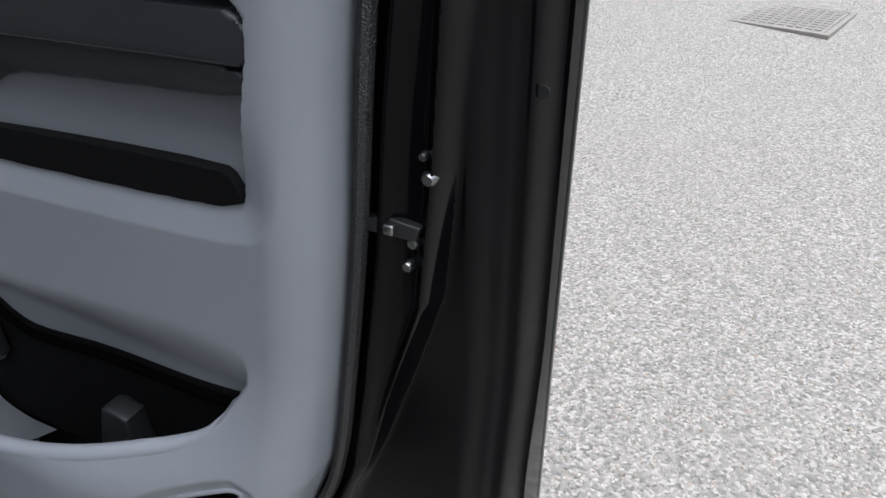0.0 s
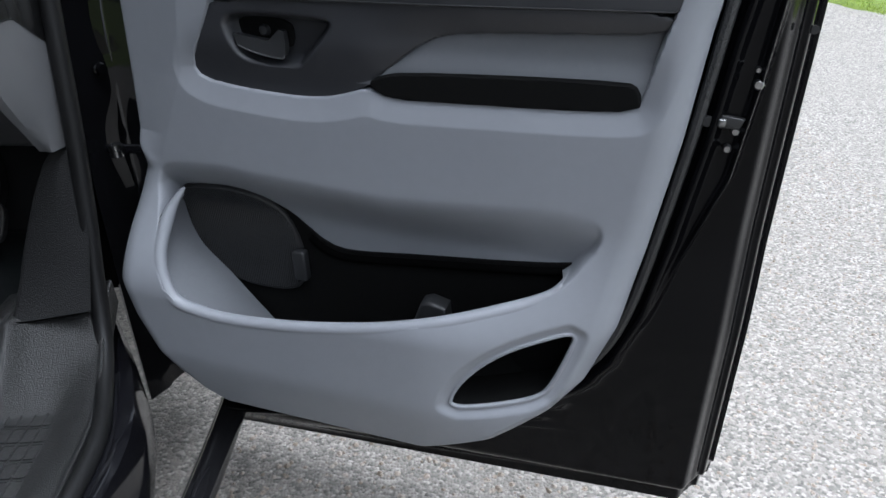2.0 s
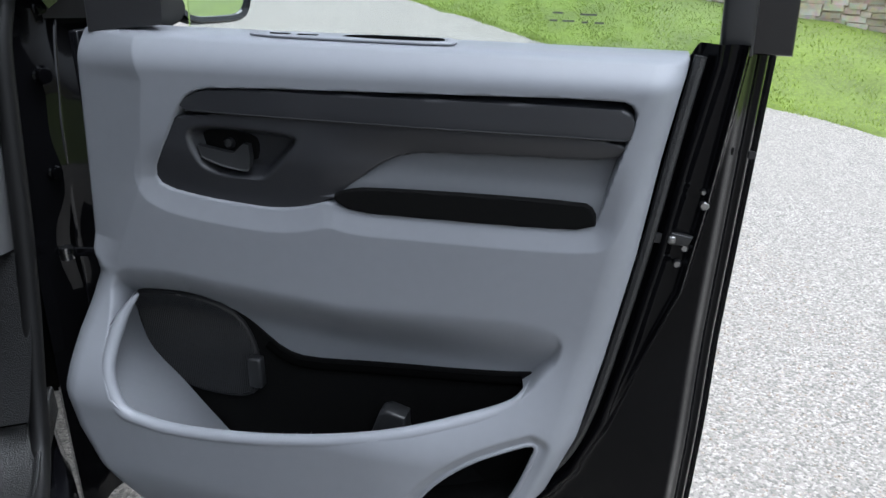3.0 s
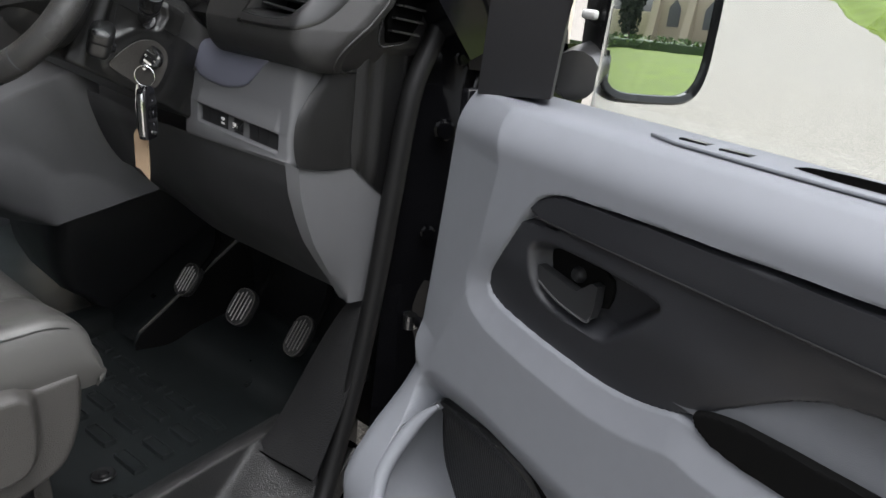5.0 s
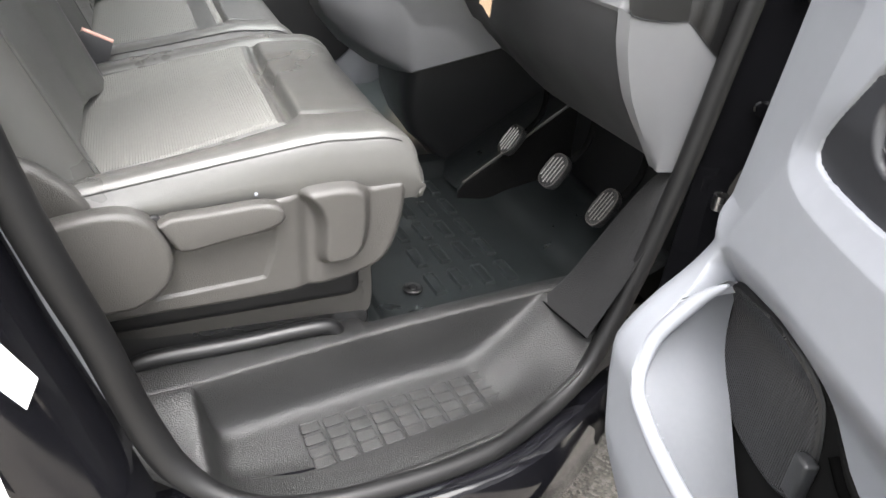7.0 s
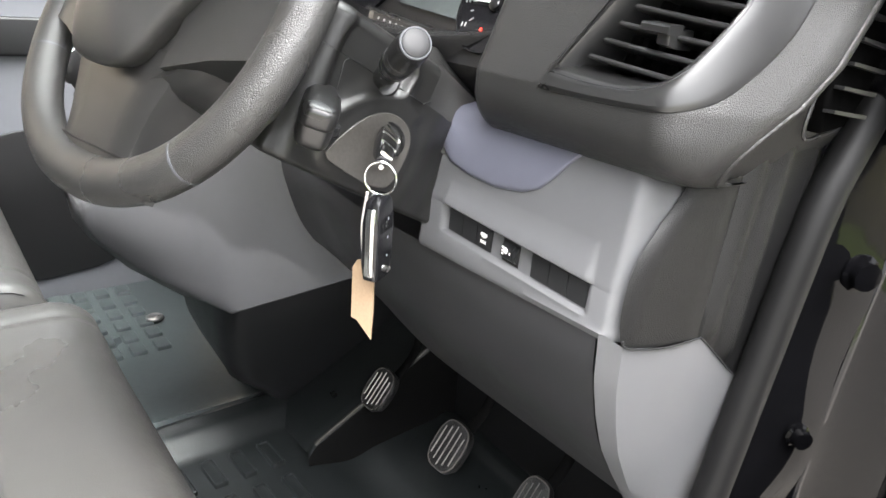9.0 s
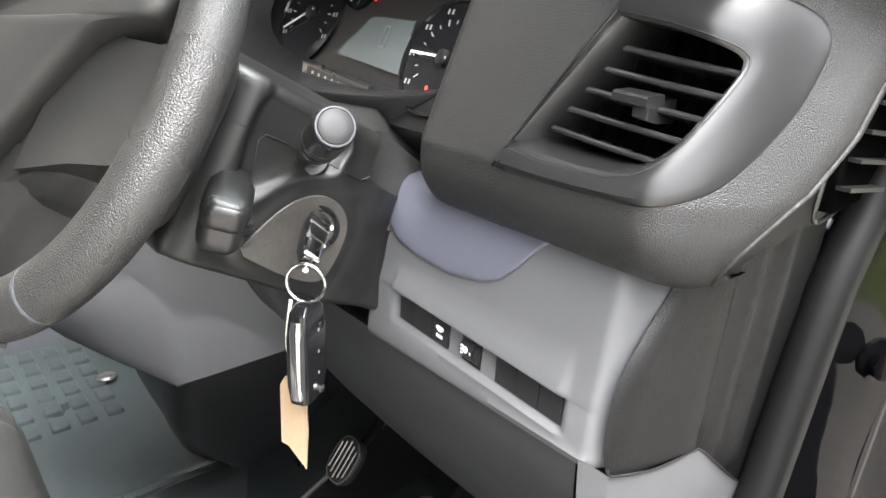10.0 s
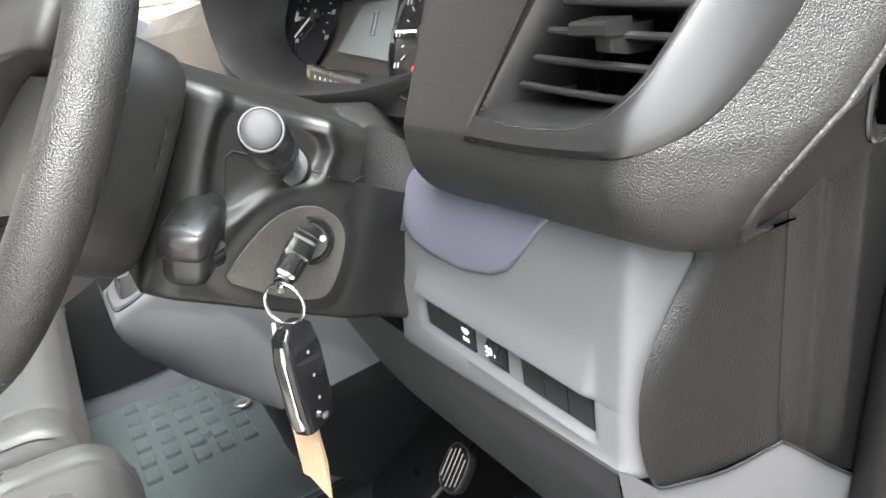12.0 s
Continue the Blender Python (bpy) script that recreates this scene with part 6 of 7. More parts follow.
def on_console(x, y, h=0.0):
    return (x, y, float(np.interp(y, [q[0] for q in SECTIONS], [q[2] for q in SECTIONS])) + h)


def console_ring(a, b, h, n=40):
    return [on_console(q.x, q.y, h) for q in sq_ring((-0.246, 0.838, 0), (1, 0, 0), (0, 1, 0), a, b, 5, n)]


part("gaiter_frame", loft([console_ring(0.086, 0.088, 0.0005), console_ring(0.084, 0.086, 0.006), console_ring(0.072, 0.074, 0.007), console_ring(0.069, 0.071, 0.001)], caps=False), "console", cons)
part("frame_gap", tube(console_ring(0.087, 0.089, 0.001), 0.0012, 6, closed=True), "black", cons)
GK = Vector((-0.25, 0.775, 1.165))
fold_rings = []
for k, g in ((0, 1.0), (0.06, 0.93), (0.12, 0.80), (0.18, 0.78), (0.24, 0.62), (0.31, 0.60), (0.38, 0.44), (0.46, 0.42), (0.56, 0.28), (0.7, 0.22), (0.85, 0.18)):
    base = console_ring(0.070 * g, 0.072 * g, 0.002)
    c = Vector((-0.246, 0.838, 1.024)).lerp(GK, k)
    fold_rings.append([(x - (-0.246) + c.x, y - 0.838 + c.y + 0.003 * math.sin(j * 0.9), (z - 1.024) * (1 - k) + c.z) for j, (x, y, z) in enumerate(base)])
part("gaiter", loft(fold_rings), "leather", cons, "folded black leather gaiter")
part("gear_stick", tube([tuple(GK + Vector((0, 0.02, -0.04))), tuple(GK)], 0.009, 12), "satin", cons)
part("gear_knob", lathe([(0, 0.014), (0.015, 0.02), (0.035, 0.024), (0.05, 0.02), (0.058, 0.008), (0.059, 0)], tuple(GK), (0, -0.3, 1), 24), "satin", cons, "black gear knob with a bright cap")
part("knob_cap", lathe([(0.050, 0.0205), (0.056, 0.016), (0.0605, 0.010), (0.061, 0)], tuple(GK), (0, -0.3, 1), 20), "chrome", cons)
# tunnel cover: a block that leans out towards the driver under the console, rounded at its foot
rows = []
for k in range(15):
    e = k / 14
    z = 0.50 + 0.39 * e
    y0 = float(np.interp(z, [0.50, 0.53, 0.56, 0.61, 0.68, 0.75, 0.92], [1.062, 1.05, 1.02, 0.965, 0.936, 0.928, 0.928]))
    foot = 0.032 + 0.0878 * (y0 - 0.927) + 0.3586 * (min(z, 0.80) - 0.812)
    row = [(-0.28, y0 + 0.012, z), (foot - 0.09, y0 + 0.004, z), (foot - 0.045, y0, z), (foot - 0.018, y0 + 0.006, z), (foot - 0.004, y0 + 0.020, z), (foot + 0.002, y0 + 0.040, z)]
    for j in range(1, 9):
        y = y0 + 0.04 + (1.32 - y0 - 0.04) * j / 8
        row.append((foot + 0.002 + (0.0878 + 0.55 * max(z - 0.80, 0)) * (y - y0 - 0.04), y, z))
    rows.append(row)
cover = grid_mesh("tunnel_cover", np.array(rows), "dark", angle=50)
tagged(part("tunnel_cover", cover, None, None), "charcoal tunnel cover under the console", "tunnel cover", kind="structure")

# ---- pedals ----
def pedal(cx, cy, cz, w, h, label):
    p = thing("pedal", label, "pedal", "driver's pedals")
    n = Vector((0, -0.80, 0.6))
    up = Vector((0, 0.6, 0.80))
    c = Vector((cx, cy, cz))
    pad_ = part("pedal_pad", loft([sq_ring(c + n * d, (1, 0, 0), up, w * k, h * k, 3, 32) for d, k in ((-0.012, 0.9), (0.0, 1.0), (0.006, 0.97), (0.008, 0.9))]), "rubber", p, "ribbed black rubber pad")
    part("pad_edge", tube([q + n * 0.007 for q in sq_ring(c, (1, 0, 0), up, w * 0.94, h * 0.94, 3, 32)], 0.0014, 6, closed=True), "worn", pad_)
    for k in range(5):
        x = (-0.66 + 0.33 * k) * w
        hh = h * (0.82 - 0.25 * abs(k - 2) / 2)
        part("rib", tube([c + Vector((x, 0, 0)) - up * hh + n * 0.009, c + Vector((x, 0, 0)) + up * hh + n * 0.009], 0.0013, 6), "steel", pad_)
    part("pedal_arm", tube(spline([c - n * 0.01, c + Vector((0.004, 0.07, 0.06)), c + Vector((0.004, 0.075, 0.15)), c + Vector((0.004, 0.05, 0.28))], 8), 0.010, 10, flat=0.5), "void", p)
    return p


pedal(0.205, 1.132, 0.682, 0.030, 0.040, "clutch pedal with a worn ribbed rubber pad")
pedal(0.405, 1.137, 0.686, 0.033, 0.042, "brake pedal with a worn ribbed rubber pad")
pedal(0.555, 1.17, 0.665, 0.027, 0.045, "accelerator pedal with a ribbed rubber pad")

# ---- floor mat and step ----
fm = thing("floor_mat", "moulded black rubber floor mat with raised pads", "floor mat")
xs, ys = np.linspace(-0.10, 0.665, 90), np.linspace(0.66, 1.30, 80)
X, Y = np.meshgrid(xs, ys)
Zm = 0.497 + 0.42 * np.clip(Y - 1.09, 0, 1) * sstep(1.08, 1.16, Y)
Zm = Zm + 0.03 * sstep(0.635, 0.665, X) * sstep(1.15, 0.98, Y)
Zm = Zm + 0.03 * sstep(0.0, -0.06, X)
edge = inside_dist([(-0.08, 0.68), (0.64, 0.68), (0.65, 1.28), (-0.08, 1.28)], X, Y)
Zm = Zm + 0.008 * np.exp(-((edge / 0.008) ** 2))
Zm = Zm + 0.004 * np.sin(X * 9) * np.sin(Y * 11)
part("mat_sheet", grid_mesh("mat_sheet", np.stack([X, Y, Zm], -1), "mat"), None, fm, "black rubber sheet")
pad_me = None
for i in range(5):
    for j in range(4):
        x, y = 0.489 - 0.109 * i, 0.8285 + 0.0555 * j - 0.0015 * i
        if pad_me is None:
            b = merge(loft([sq_ring((0, 0, z), (1, 0, 0), (0, 1, 0), 0.039 - d, 0.0135 - d, 9, 28) for z, d in ((-0.002, 0.0), (0.0050, 0.0004), (0.0066, 0.0012), (0.0070, 0.0022), (0.0066, 0.0032), (0.0030, 0.0040), (0.0026, 0.0050))]))
            ob = part("mat_pad", b, "mat", fm)
            pad_me = ob.data
        else:
            ob = part("mat_pad", pad_me, None, fm)
        ob.location, ob.rotation_euler = (x, y, 0.4985 + 0.004 * math.sin(x * 9) * math.sin(y * 11)), (0, 0, 0.04)
part("mat_fixing", lathe([(0, 0.021), (0.004, 0.021), (0.006, 0.018), (0.004, 0.010), (0.007, 0.008), (0.007, 0)], (0.491, 0.778, 0.497), (0, 0, 1), 28), "black", fm, "round mat fixing")
part("mat_ridge", loft([[(x + dx, y + dy, z + dz) for dx, dy, dz in ((-0.012, 0.0, -0.012), (-0.010, 0.0, 0.004), (-0.006, 0.0, 0.007), (0.008, 0.0, 0.006), (0.013, 0.0, 0.002), (0.016, 0.0, -0.012))] for x, y, z in ((-0.082, 0.68, 0.505), (-0.08, 0.80, 0.506), (-0.072, 0.94, 0.508), (-0.062, 1.02, 0.513), (-0.052, 1.07, 0.519))]), "mat", fm, "upturned edge of the mat")
# footrest: a ramp beside the tunnel with a rounded outer edge
ramp = []
for e in np.linspace(0, 1.5, 22):
    a = Vector((-0.058, 1.066, 0.516)).lerp(Vector((0.05, 1.32, 0.755)), e)
    b = Vector((0.108, 1.055, 0.534)).lerp(Vector((0.20, 1.29, 0.765)), e)
    out = Vector((0.85, -0.30, -0.1)).normalized()
    row = [a + Vector((-0.01, 0, -0.02)), a + Vector((0, 0, 0.004)), a + Vector((0.008, 0.0, 0.005))]
    row += [a.lerp(b, k) + Vector((0, 0, -0.004 * math.sin(math.pi * k))) for k in (0.2, 0.5, 0.8, 0.93)]
    row += [b + Vector((0, 0, 0.003)), b + out * 0.005 + Vector((0, 0, 0.0015)), b + out * 0.0085 + Vector((0, 0, -0.004)), b + out * 0.011 + Vector((0, 0, -0.014)), b + out * 0.016 + Vector((0, 0, -0.04)), b + out * 0.02 + Vector((0, 0, -0.35))]
    ramp.append([tuple(q) for q in row])
low = [(x, y - 0.014, z - 0.02) for x, y, z in ramp[0]]
ramp = np.array([low] + ramp)
part("footrest", grid_mesh("footrest", ramp[:, :10], "mat", angle=40), None, fm, "ramped rubber footrest")
# shade beside the footrest is put into this black sheet
part("footrest_side", grid_mesh("footrest_side", ramp[:, 9:], "void", angle=40), None, fm, "black side sheet standing for the unlit floor")
part("footrest_edge", tube(spline([(x, y, z) for x, y, z in (r[8] for r in ramp[1::3])], 4), 0.0042, 10), "worn", fm, "worn edge of the footrest")
lm = thing("floor_mat", "moulded rubber passenger floor mat with raised pads", "floor mat")
xs, ys = np.linspace(-0.86, -0.12, 60), np.linspace(0.55, 1.28, 60)
X, Y = np.meshgrid(xs, ys)
Zm = 0.497 + 0.5 * np.clip(Y - 1.1, 0, 1) + 0.02 * np.exp(-(((X + 0.13) / 0.02) ** 2)) + 0.004 * np.sin(X * 11) * np.sin(Y * 8)
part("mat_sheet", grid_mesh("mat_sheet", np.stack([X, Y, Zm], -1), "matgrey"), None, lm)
far_pad = None
for i in range(6):
    for j in range(5):
        if far_pad is None:
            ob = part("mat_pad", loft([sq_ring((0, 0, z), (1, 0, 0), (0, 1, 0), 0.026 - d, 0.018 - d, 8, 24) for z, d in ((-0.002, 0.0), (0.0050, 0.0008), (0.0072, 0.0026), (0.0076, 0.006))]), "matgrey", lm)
            far_pad = ob.data
        else:
            ob = part("mat_pad", far_pad, None, lm)
        x, y = -0.46 - 0.072 * i, 0.72 + 0.055 * j
        ob.location = (x, y, 0.4985 + 0.004 * math.sin(x * 11) * math.sin(y * 8))
part("mat_fixing", lathe([(0, 0.022), (0.004, 0.022), (0.007, 0.017), (0.005, 0.010), (0.008, 0.008), (0.008, 0)], (-0.60, 0.965, 0.505), (0, 0, 1), 28), "steel", lm, "bright mat fixing")

step = thing("entry_step", "moulded black plastic entry step with a ribbed tread", "step")
LIP_Y = [0.285, 0.30, 0.327, 0.38, 0.459, 0.545, 0.64, 0.742, 0.80, 0.842, 0.908, 0.965, 1.02, 1.06]
LIP_X = [0.828, 0.843, 0.872, 0.904, 0.922, 0.923, 0.914, 0.902, 0.896, 0.887, 0.869, 0.852, 0.842, 0.838]
LIP_Z = [0.53, 0.515, 0.495, 0.479, 0.472, 0.470, 0.470, 0.473, 0.478, 0.486, 0.510, 0.538, 0.572, 0.60]


def tray_floor(x, y):
    """Flat under the tread, climbing as a ramp to the kick panel."""
    e = min(max((y - 0.815 - 0.2 * max(x - 0.72, 0)) / 0.165, 0), 1)
    return 0.45 + 0.112 * (e * e * (2 - e) * 0.5 + e * 0.5)


def tray_base(x, y, xr, xl, zl):
    """The floor with its outer edge raised to the lip."""
    k = float(sstep(0.50, 1.0, (x - xr) / (xl - xr)))
    return tray_floor(x, y) * (1 - k) + max(zl - 0.004, tray_floor(x, y)) * k


def tray_row(y, rise):
    """One section across the tray: flange, inner wall, floor and turned-up lip; rise lifts it into the rear wall."""
    xr = float(np.interp(y, [0.20, 0.335, 0.455, 0.637, 0.827, 0.963, 1.06], [0.735, 0.730, 0.713, 0.690, 0.674, 0.664, 0.658]))
    yl = max(y, 0.285)
    xl, zl = float(np.interp(yl, LIP_Y, LIP_X)), float(np.interp(yl, LIP_Y, LIP_Z))

    wide = 1 - 0.72 * float(sstep(0.59, 0.63, y))

    def base(x):
        z = tray_base(x, y, xr, xl, zl)
        top = 0.565 - 0.055 * float(sstep(xr + 0.01, xl, x)) if y > 0.285 else 0.565
        return z + (max(top, z) - z) * rise

    row = [(xr - d, 0.566 - e) for d, e in ((0.13 * wide, 0.06), (0.125 * wide, 0.004), (0.06 * wide, 0.0), (0.012, 0.0), (0.004, 0.0002), (0.001, 0.0010), (-0.001, 0.0032), (-0.0018, 0.0065))]
    for d, h in ((0.0024, 0.84), (0.0036, 0.64), (0.005, 0.42), (0.0065, 0.25), (0.009, 0.12), (0.013, 0.045), (0.019, 0.012), (0.028, 0.0)):
        z0 = base(xr + d)
        row.append((xr + d, z0 + (max(0.5595, z0) - z0) * h))
    x0 = xr + 0.028
    row += [(x0 + (xl - 0.012 - x0) * q, base(x0 + (xl - 0.012 - x0) * q)) for q in np.linspace(0.06, 1, 16)]
    ze = base(xl)
    row += [(xl - 0.007, ze + 0.0003), (xl - 0.005, ze + 0.0022), (xl - 0.003, ze + 0.0032), (xl + 0.001, ze + 0.0032), (xl + 0.003, ze + 0.0005), (xl + 0.004, ze - 0.05)]
    return [(x, y, z) for x, z in row]


TRAY_ROWS = [(0.16, 1), (0.24, 1), (0.295, 1), (0.318, 1), (0.326, 0.995), (0.331, 0.97), (0.335, 0.90), (0.339, 0.75), (0.343, 0.55), (0.347, 0.37), (0.352, 0.22), (0.359, 0.11), (0.369, 0.04), (0.382, 0.01)]
TRAY_ROWS += [(float(y), 0) for y in np.linspace(0.40, 0.80, 26)] + [(float(y), 0) for y in np.linspace(0.81, 1.06, 34)]
part("step_tray", grid_mesh("step_tray", np.array([tray_row(*r) for r in TRAY_ROWS]), "rubber", angle=50), None, step, "grained black plastic tray")
tread = None
ax, bx = Vector((0.751, 0.48, 0)), Vector((0.721, 0.84, 0))
for i in range(9):
    for j in range(4):
        k = (i + 0.5) / 9
        a = ax.lerp(bx, k)
        c = Vector((0.862, 0.486, 0)).lerp(Vector((0.811, 0.845, 0)), k)
        p = a.lerp(c, (j + 0.5) / 4)
        if tread is None:
            ob = part("tread_pad", loft([sq_ring((0, 0, z), (1, 0, 0), (0, 1, 0), 0.0115 * q, 0.0175 * q, 7, 20) for z, q in ((-0.001, 1.02), (0.0022, 1.0), (0.0027, 0.95), (0.0022, 0.90), (0.0002, 0.86))]), "rubber", step)
            tread = ob.data
        else:
            ob = part("tread_pad", tread, None, step)
        ob.location, ob.rotation_euler = (p.x, p.y, tray_base(p.x, p.y, 0.69, float(np.interp(p.y, LIP_Y, LIP_X)), float(np.interp(p.y, LIP_Y, LIP_Z))) + 0.0012), (0, 0, 0.1)

# ---- seats ----
def seat_sheet(x0, x1, y0, y1, n=90):
    return np.meshgrid(np.linspace(x0, x1, n), np.linspace(y0, y1, n))


def seat_top(X, Y, x0, x1, cx):
    """Upholstery height: sides standing over a sloping middle, a raised front pad, a rolled front."""
    ex = np.minimum(X - x0, x1 - X)
    mid = 0.911 - 0.26 * np.clip(0.52 - Y, 0, 0.4) + 0.016 * sstep(0.515, 0.54, Y)
    side = np.minimum(0.889 + 0.155 * (Y - 0.24), 0.938)
    z = mid + np.maximum(side - mid, 0.004) * sstep(0.135, 0.035, ex)
    z = z - 0.030 * (1 - np.sqrt(1 - np.clip((0.026 - ex) / 0.026, 0, 1) ** 2 * 0.999))
    f = np.clip((Y - 0.625) / 0.065, 0, 1)
    return z - 0.055 * (1 - np.sqrt(1 - f**2 * 0.999)) - 0.004 * sstep(0.5, 0.6, Y)


def cushion(seat, x0, x1, y1, notch_x0, notch_x1):
    cx = (x0 + x1) / 2
    X, Y = seat_sheet(x0, x1, 0.10, 0.69, 150)
    Z = seat_top(X, Y, x0, x1, cx)
    edge = sstep(notch_x0 - 0.01, notch_x0 + 0.01, X) * sstep(notch_x1 + 0.012, notch_x1 - 0.008, X)
    Z = Z - 0.016 * np.exp(-(((Y - 0.527) / 0.008) ** 2)) * edge
    for xe in (notch_x0 - 0.006, notch_x1 + 0.006):
        Z = Z - 0.008 * np.exp(-(((X - xe) / 0.0045) ** 2)) * sstep(0.60, 0.54, Y)
        Z = Z - 0.003 * np.exp(-(((X - xe) / 0.008) ** 2)) * sstep(0.52, 0.60, Y)
    ex = np.minimum(X - x0, x1 - X)
    Z = Z - 0.0025 * np.exp(-(((ex - 0.006) / 0.003) ** 2))
    # creases of worn leather on the sides and the front pad
    worn = sstep(0.11, 0.05, ex) + 0.6 * sstep(0.54, 0.58, Y)
    Z = Z + 0.0002 * np.sin(Y * 60 + 6 * np.sin(X * 18) + 2 * np.sin(Y * 23)) * np.sin(X * 37 + Y * 21) * worn
    Y = Y + (y1 - 0.69) * sstep(0.3, 0.69, Y)
    P = np.stack([X, Y, Z], -1)

    def skirt(a, dx, dy, z, k):
        q = a.copy()
        q[..., 0] += dx
        q[..., 1] += dy
        q[..., 2] = q[..., 2] * (1 - k) + z * k
        return q

    front = [skirt(P[-1:], 0, 0.006, 0.84, 0.35), skirt(P[-1:], 0, 0.007, 0.84, 0.7), skirt(P[-1:], 0, -0.004, 0.82, 1.0)]
    P = np.concatenate([P] + front, 0)
    lt = [skirt(P[:, :1], -dx, 0, z, k) for dx, z, k in ((-0.006, 0.82, 1.0), (0.007, 0.845, 0.75), (0.007, 0.845, 0.35))]
    rt_ = [skirt(P[:, -1:], dx, 0, z, k) for dx, z, k in ((0.007, 0.845, 0.35), (0.007, 0.845, 0.75), (-0.006, 0.82, 1.0))]
    P = np.concatenate(lt + [P] + rt_, 1)
    c = part("cushion", grid_mesh("cushion", P, "seatleather", angle=60), None, seat, "black leatherette cushion with stitched bolsters")
    for xe in (x0 + 0.006, x1 - 0.006):
        ln = [(xe, y, float(seat_top(np.array(xe), np.array(y), x0, x1, cx)) + 0.0014) for y in np.linspace(0.13, 0.66, 36)]
        ln = [(x, y + (y1 - 0.69) * float(sstep(0.3, 0.69, y)), z) for x, y, z in ln]
        part("piping", tube(ln, 0.0014, 8), "leather", c, "dark stitched piping")
    X, Y = np.meshgrid(np.linspace(notch_x0, notch_x1, 60), np.linspace(0.10, 0.516, 50))
    Zi = seat_top(X, Y, x0, x1, cx) + 0.0035
    e = np.minimum(np.minimum(X - X.min(), X.max() - X), Y.max() - Y)
    Zi = Zi - 0.008 * (1 - sstep(0, 0.008, e))
    part("seat_insert", grid_mesh("seat_insert", np.stack([X, Y, Zi], -1), "weave"), None, c, "grey woven cloth panel")
    return c


def backrest(seat, x0, x1):
    cx, hw = (x0 + x1) / 2, (x1 - x0) / 2
    rings = []
    for k in range(13):
        s = k / 12
        z, y = 0.86 + 0.62 * s, 0.16 - 0.20 * s
        w = hw * (1.0 - 0.12 * s**2) * (1 if s < 0.95 else 0.93)
        ring = []
        for q in range(40):
            a = 2 * math.pi * q / 40
            xx = math.copysign(abs(math.cos(a)) ** 0.5, math.cos(a)) * w
            yy = math.copysign(abs(math.sin(a)) ** 0.6, math.sin(a)) * 0.062
            if math.sin(a) > 0:
                yy += 0.05 * math.exp(-(((abs(xx) - w * 0.82) / 0.06) ** 2)) * (1 - s * 0.5)
            ring.append((cx + xx, y + yy, z))
        rings.append(ring)
    b = part("backrest", loft(rings), "seatleather", seat, "black leatherette backrest")
    for q in (5, 15):
        part("stitch_seam", tube([r[q] for r in rings[:-1]], 0.0012, 6), "leather", b, "stitched seam")
    return b


seat = thing("driver_seat", "black leatherette driver's seat with a grey woven centre panel", "seat")
cushion(seat, 0.105, 0.70, 0.70, 0.17, 0.565)
backrest(seat, 0.12, 0.68)
SIDE = [(0.10, 0.842), (0.30, 0.854), (0.40, 0.860), (0.49, 0.860), (0.525, 0.875), (0.593, 0.875), (0.610, 0.862), (0.677, 0.868), (0.685, 0.85), (0.682, 0.80), (0.672, 0.755), (0.655, 0.72), (0.63, 0.70), (0.555, 0.681), (0.42, 0.674), (0.30, 0.676), (0.10, 0.67)]
BULGE = [(0.505, 0.864), (0.53, 0.874), (0.60, 0.876), (0.616, 0.85), (0.613, 0.765), (0.592, 0.736), (0.546, 0.732), (0.534, 0.75), (0.539, 0.795), (0.535, 0.825), (0.518, 0.848)]
PANEL = [(0.335, 0.79), (0.476, 0.803), (0.472, 0.77), (0.456, 0.722), (0.30, 0.712)]
Yc, Zc = np.meshgrid(np.linspace(0.095, 0.692, 200), np.linspace(0.662, 0.882, 90))
sd0 = inside_dist(rounded(SIDE, 2), Yc, Zc)
roll = np.clip(-sd0 / 0.020, 0, 1)
Xc = 0.655 + 0.053 * np.sqrt(1 - (1 - roll) ** 2)
bd = inside_dist(rounded(BULGE, 2), Yc, Zc)
Xc = Xc + 0.022 * sstep(0.004, -0.013, bd) * sstep(0, -0.012, sd0) - 0.006 * np.exp(-(((Yc - 0.522) / 0.012) ** 2)) * sstep(0.87, 0.84, Zc) * sstep(0.0, 0.004, bd)
Xc = Xc - 0.0045 * sstep(0.001, -0.002, inside_dist(PANEL, Yc, Zc))
cover = part("side_cover", grid_mesh("side_cover", np.stack([Xc, Yc, Zc], -1), "seatplastic", keep=sd0 < 0.001, angle=60, whole=True), None, seat, "grey grained plastic seat side cover")
part("recliner_cover", plate([(0.08, 0.85), (0.186, 0.857), (0.206, 0.862), (0.264, 0.870), (0.299, 0.862), (0.322, 0.838), (0.336, 0.80), (0.330, 0.758), (0.305, 0.730), (0.262, 0.713), (0.08, 0.717)], 0.036, 0.010, "yz", 0.700, 4, 1), "seatplastic", cover)
part("height_lever", plate([(0.316, 0.851), (0.40, 0.854), (0.457, 0.859), (0.485, 0.849), (0.488, 0.827), (0.462, 0.815), (0.40, 0.806), (0.345, 0.795), (0.333, 0.815)], 0.028, 0.007, "yz", 0.708, 4, 1), "seatplastic", cover, "grey plastic height lever")
part("lever_slot", plate([(0.308, 0.848), (0.322, 0.848), (0.348, 0.800), (0.334, 0.796)], 0.008, 0.002, "yz", 0.706), "black", cover)
part("cover_clip", lathe([(0, 0.003), (0.002, 0.003), (0.003, 0.002), (0.003, 0)], (0.7065, 0.452, 0.861), (1, 0, 0.3), 16), "trim", seat, "small pale fixing clip")
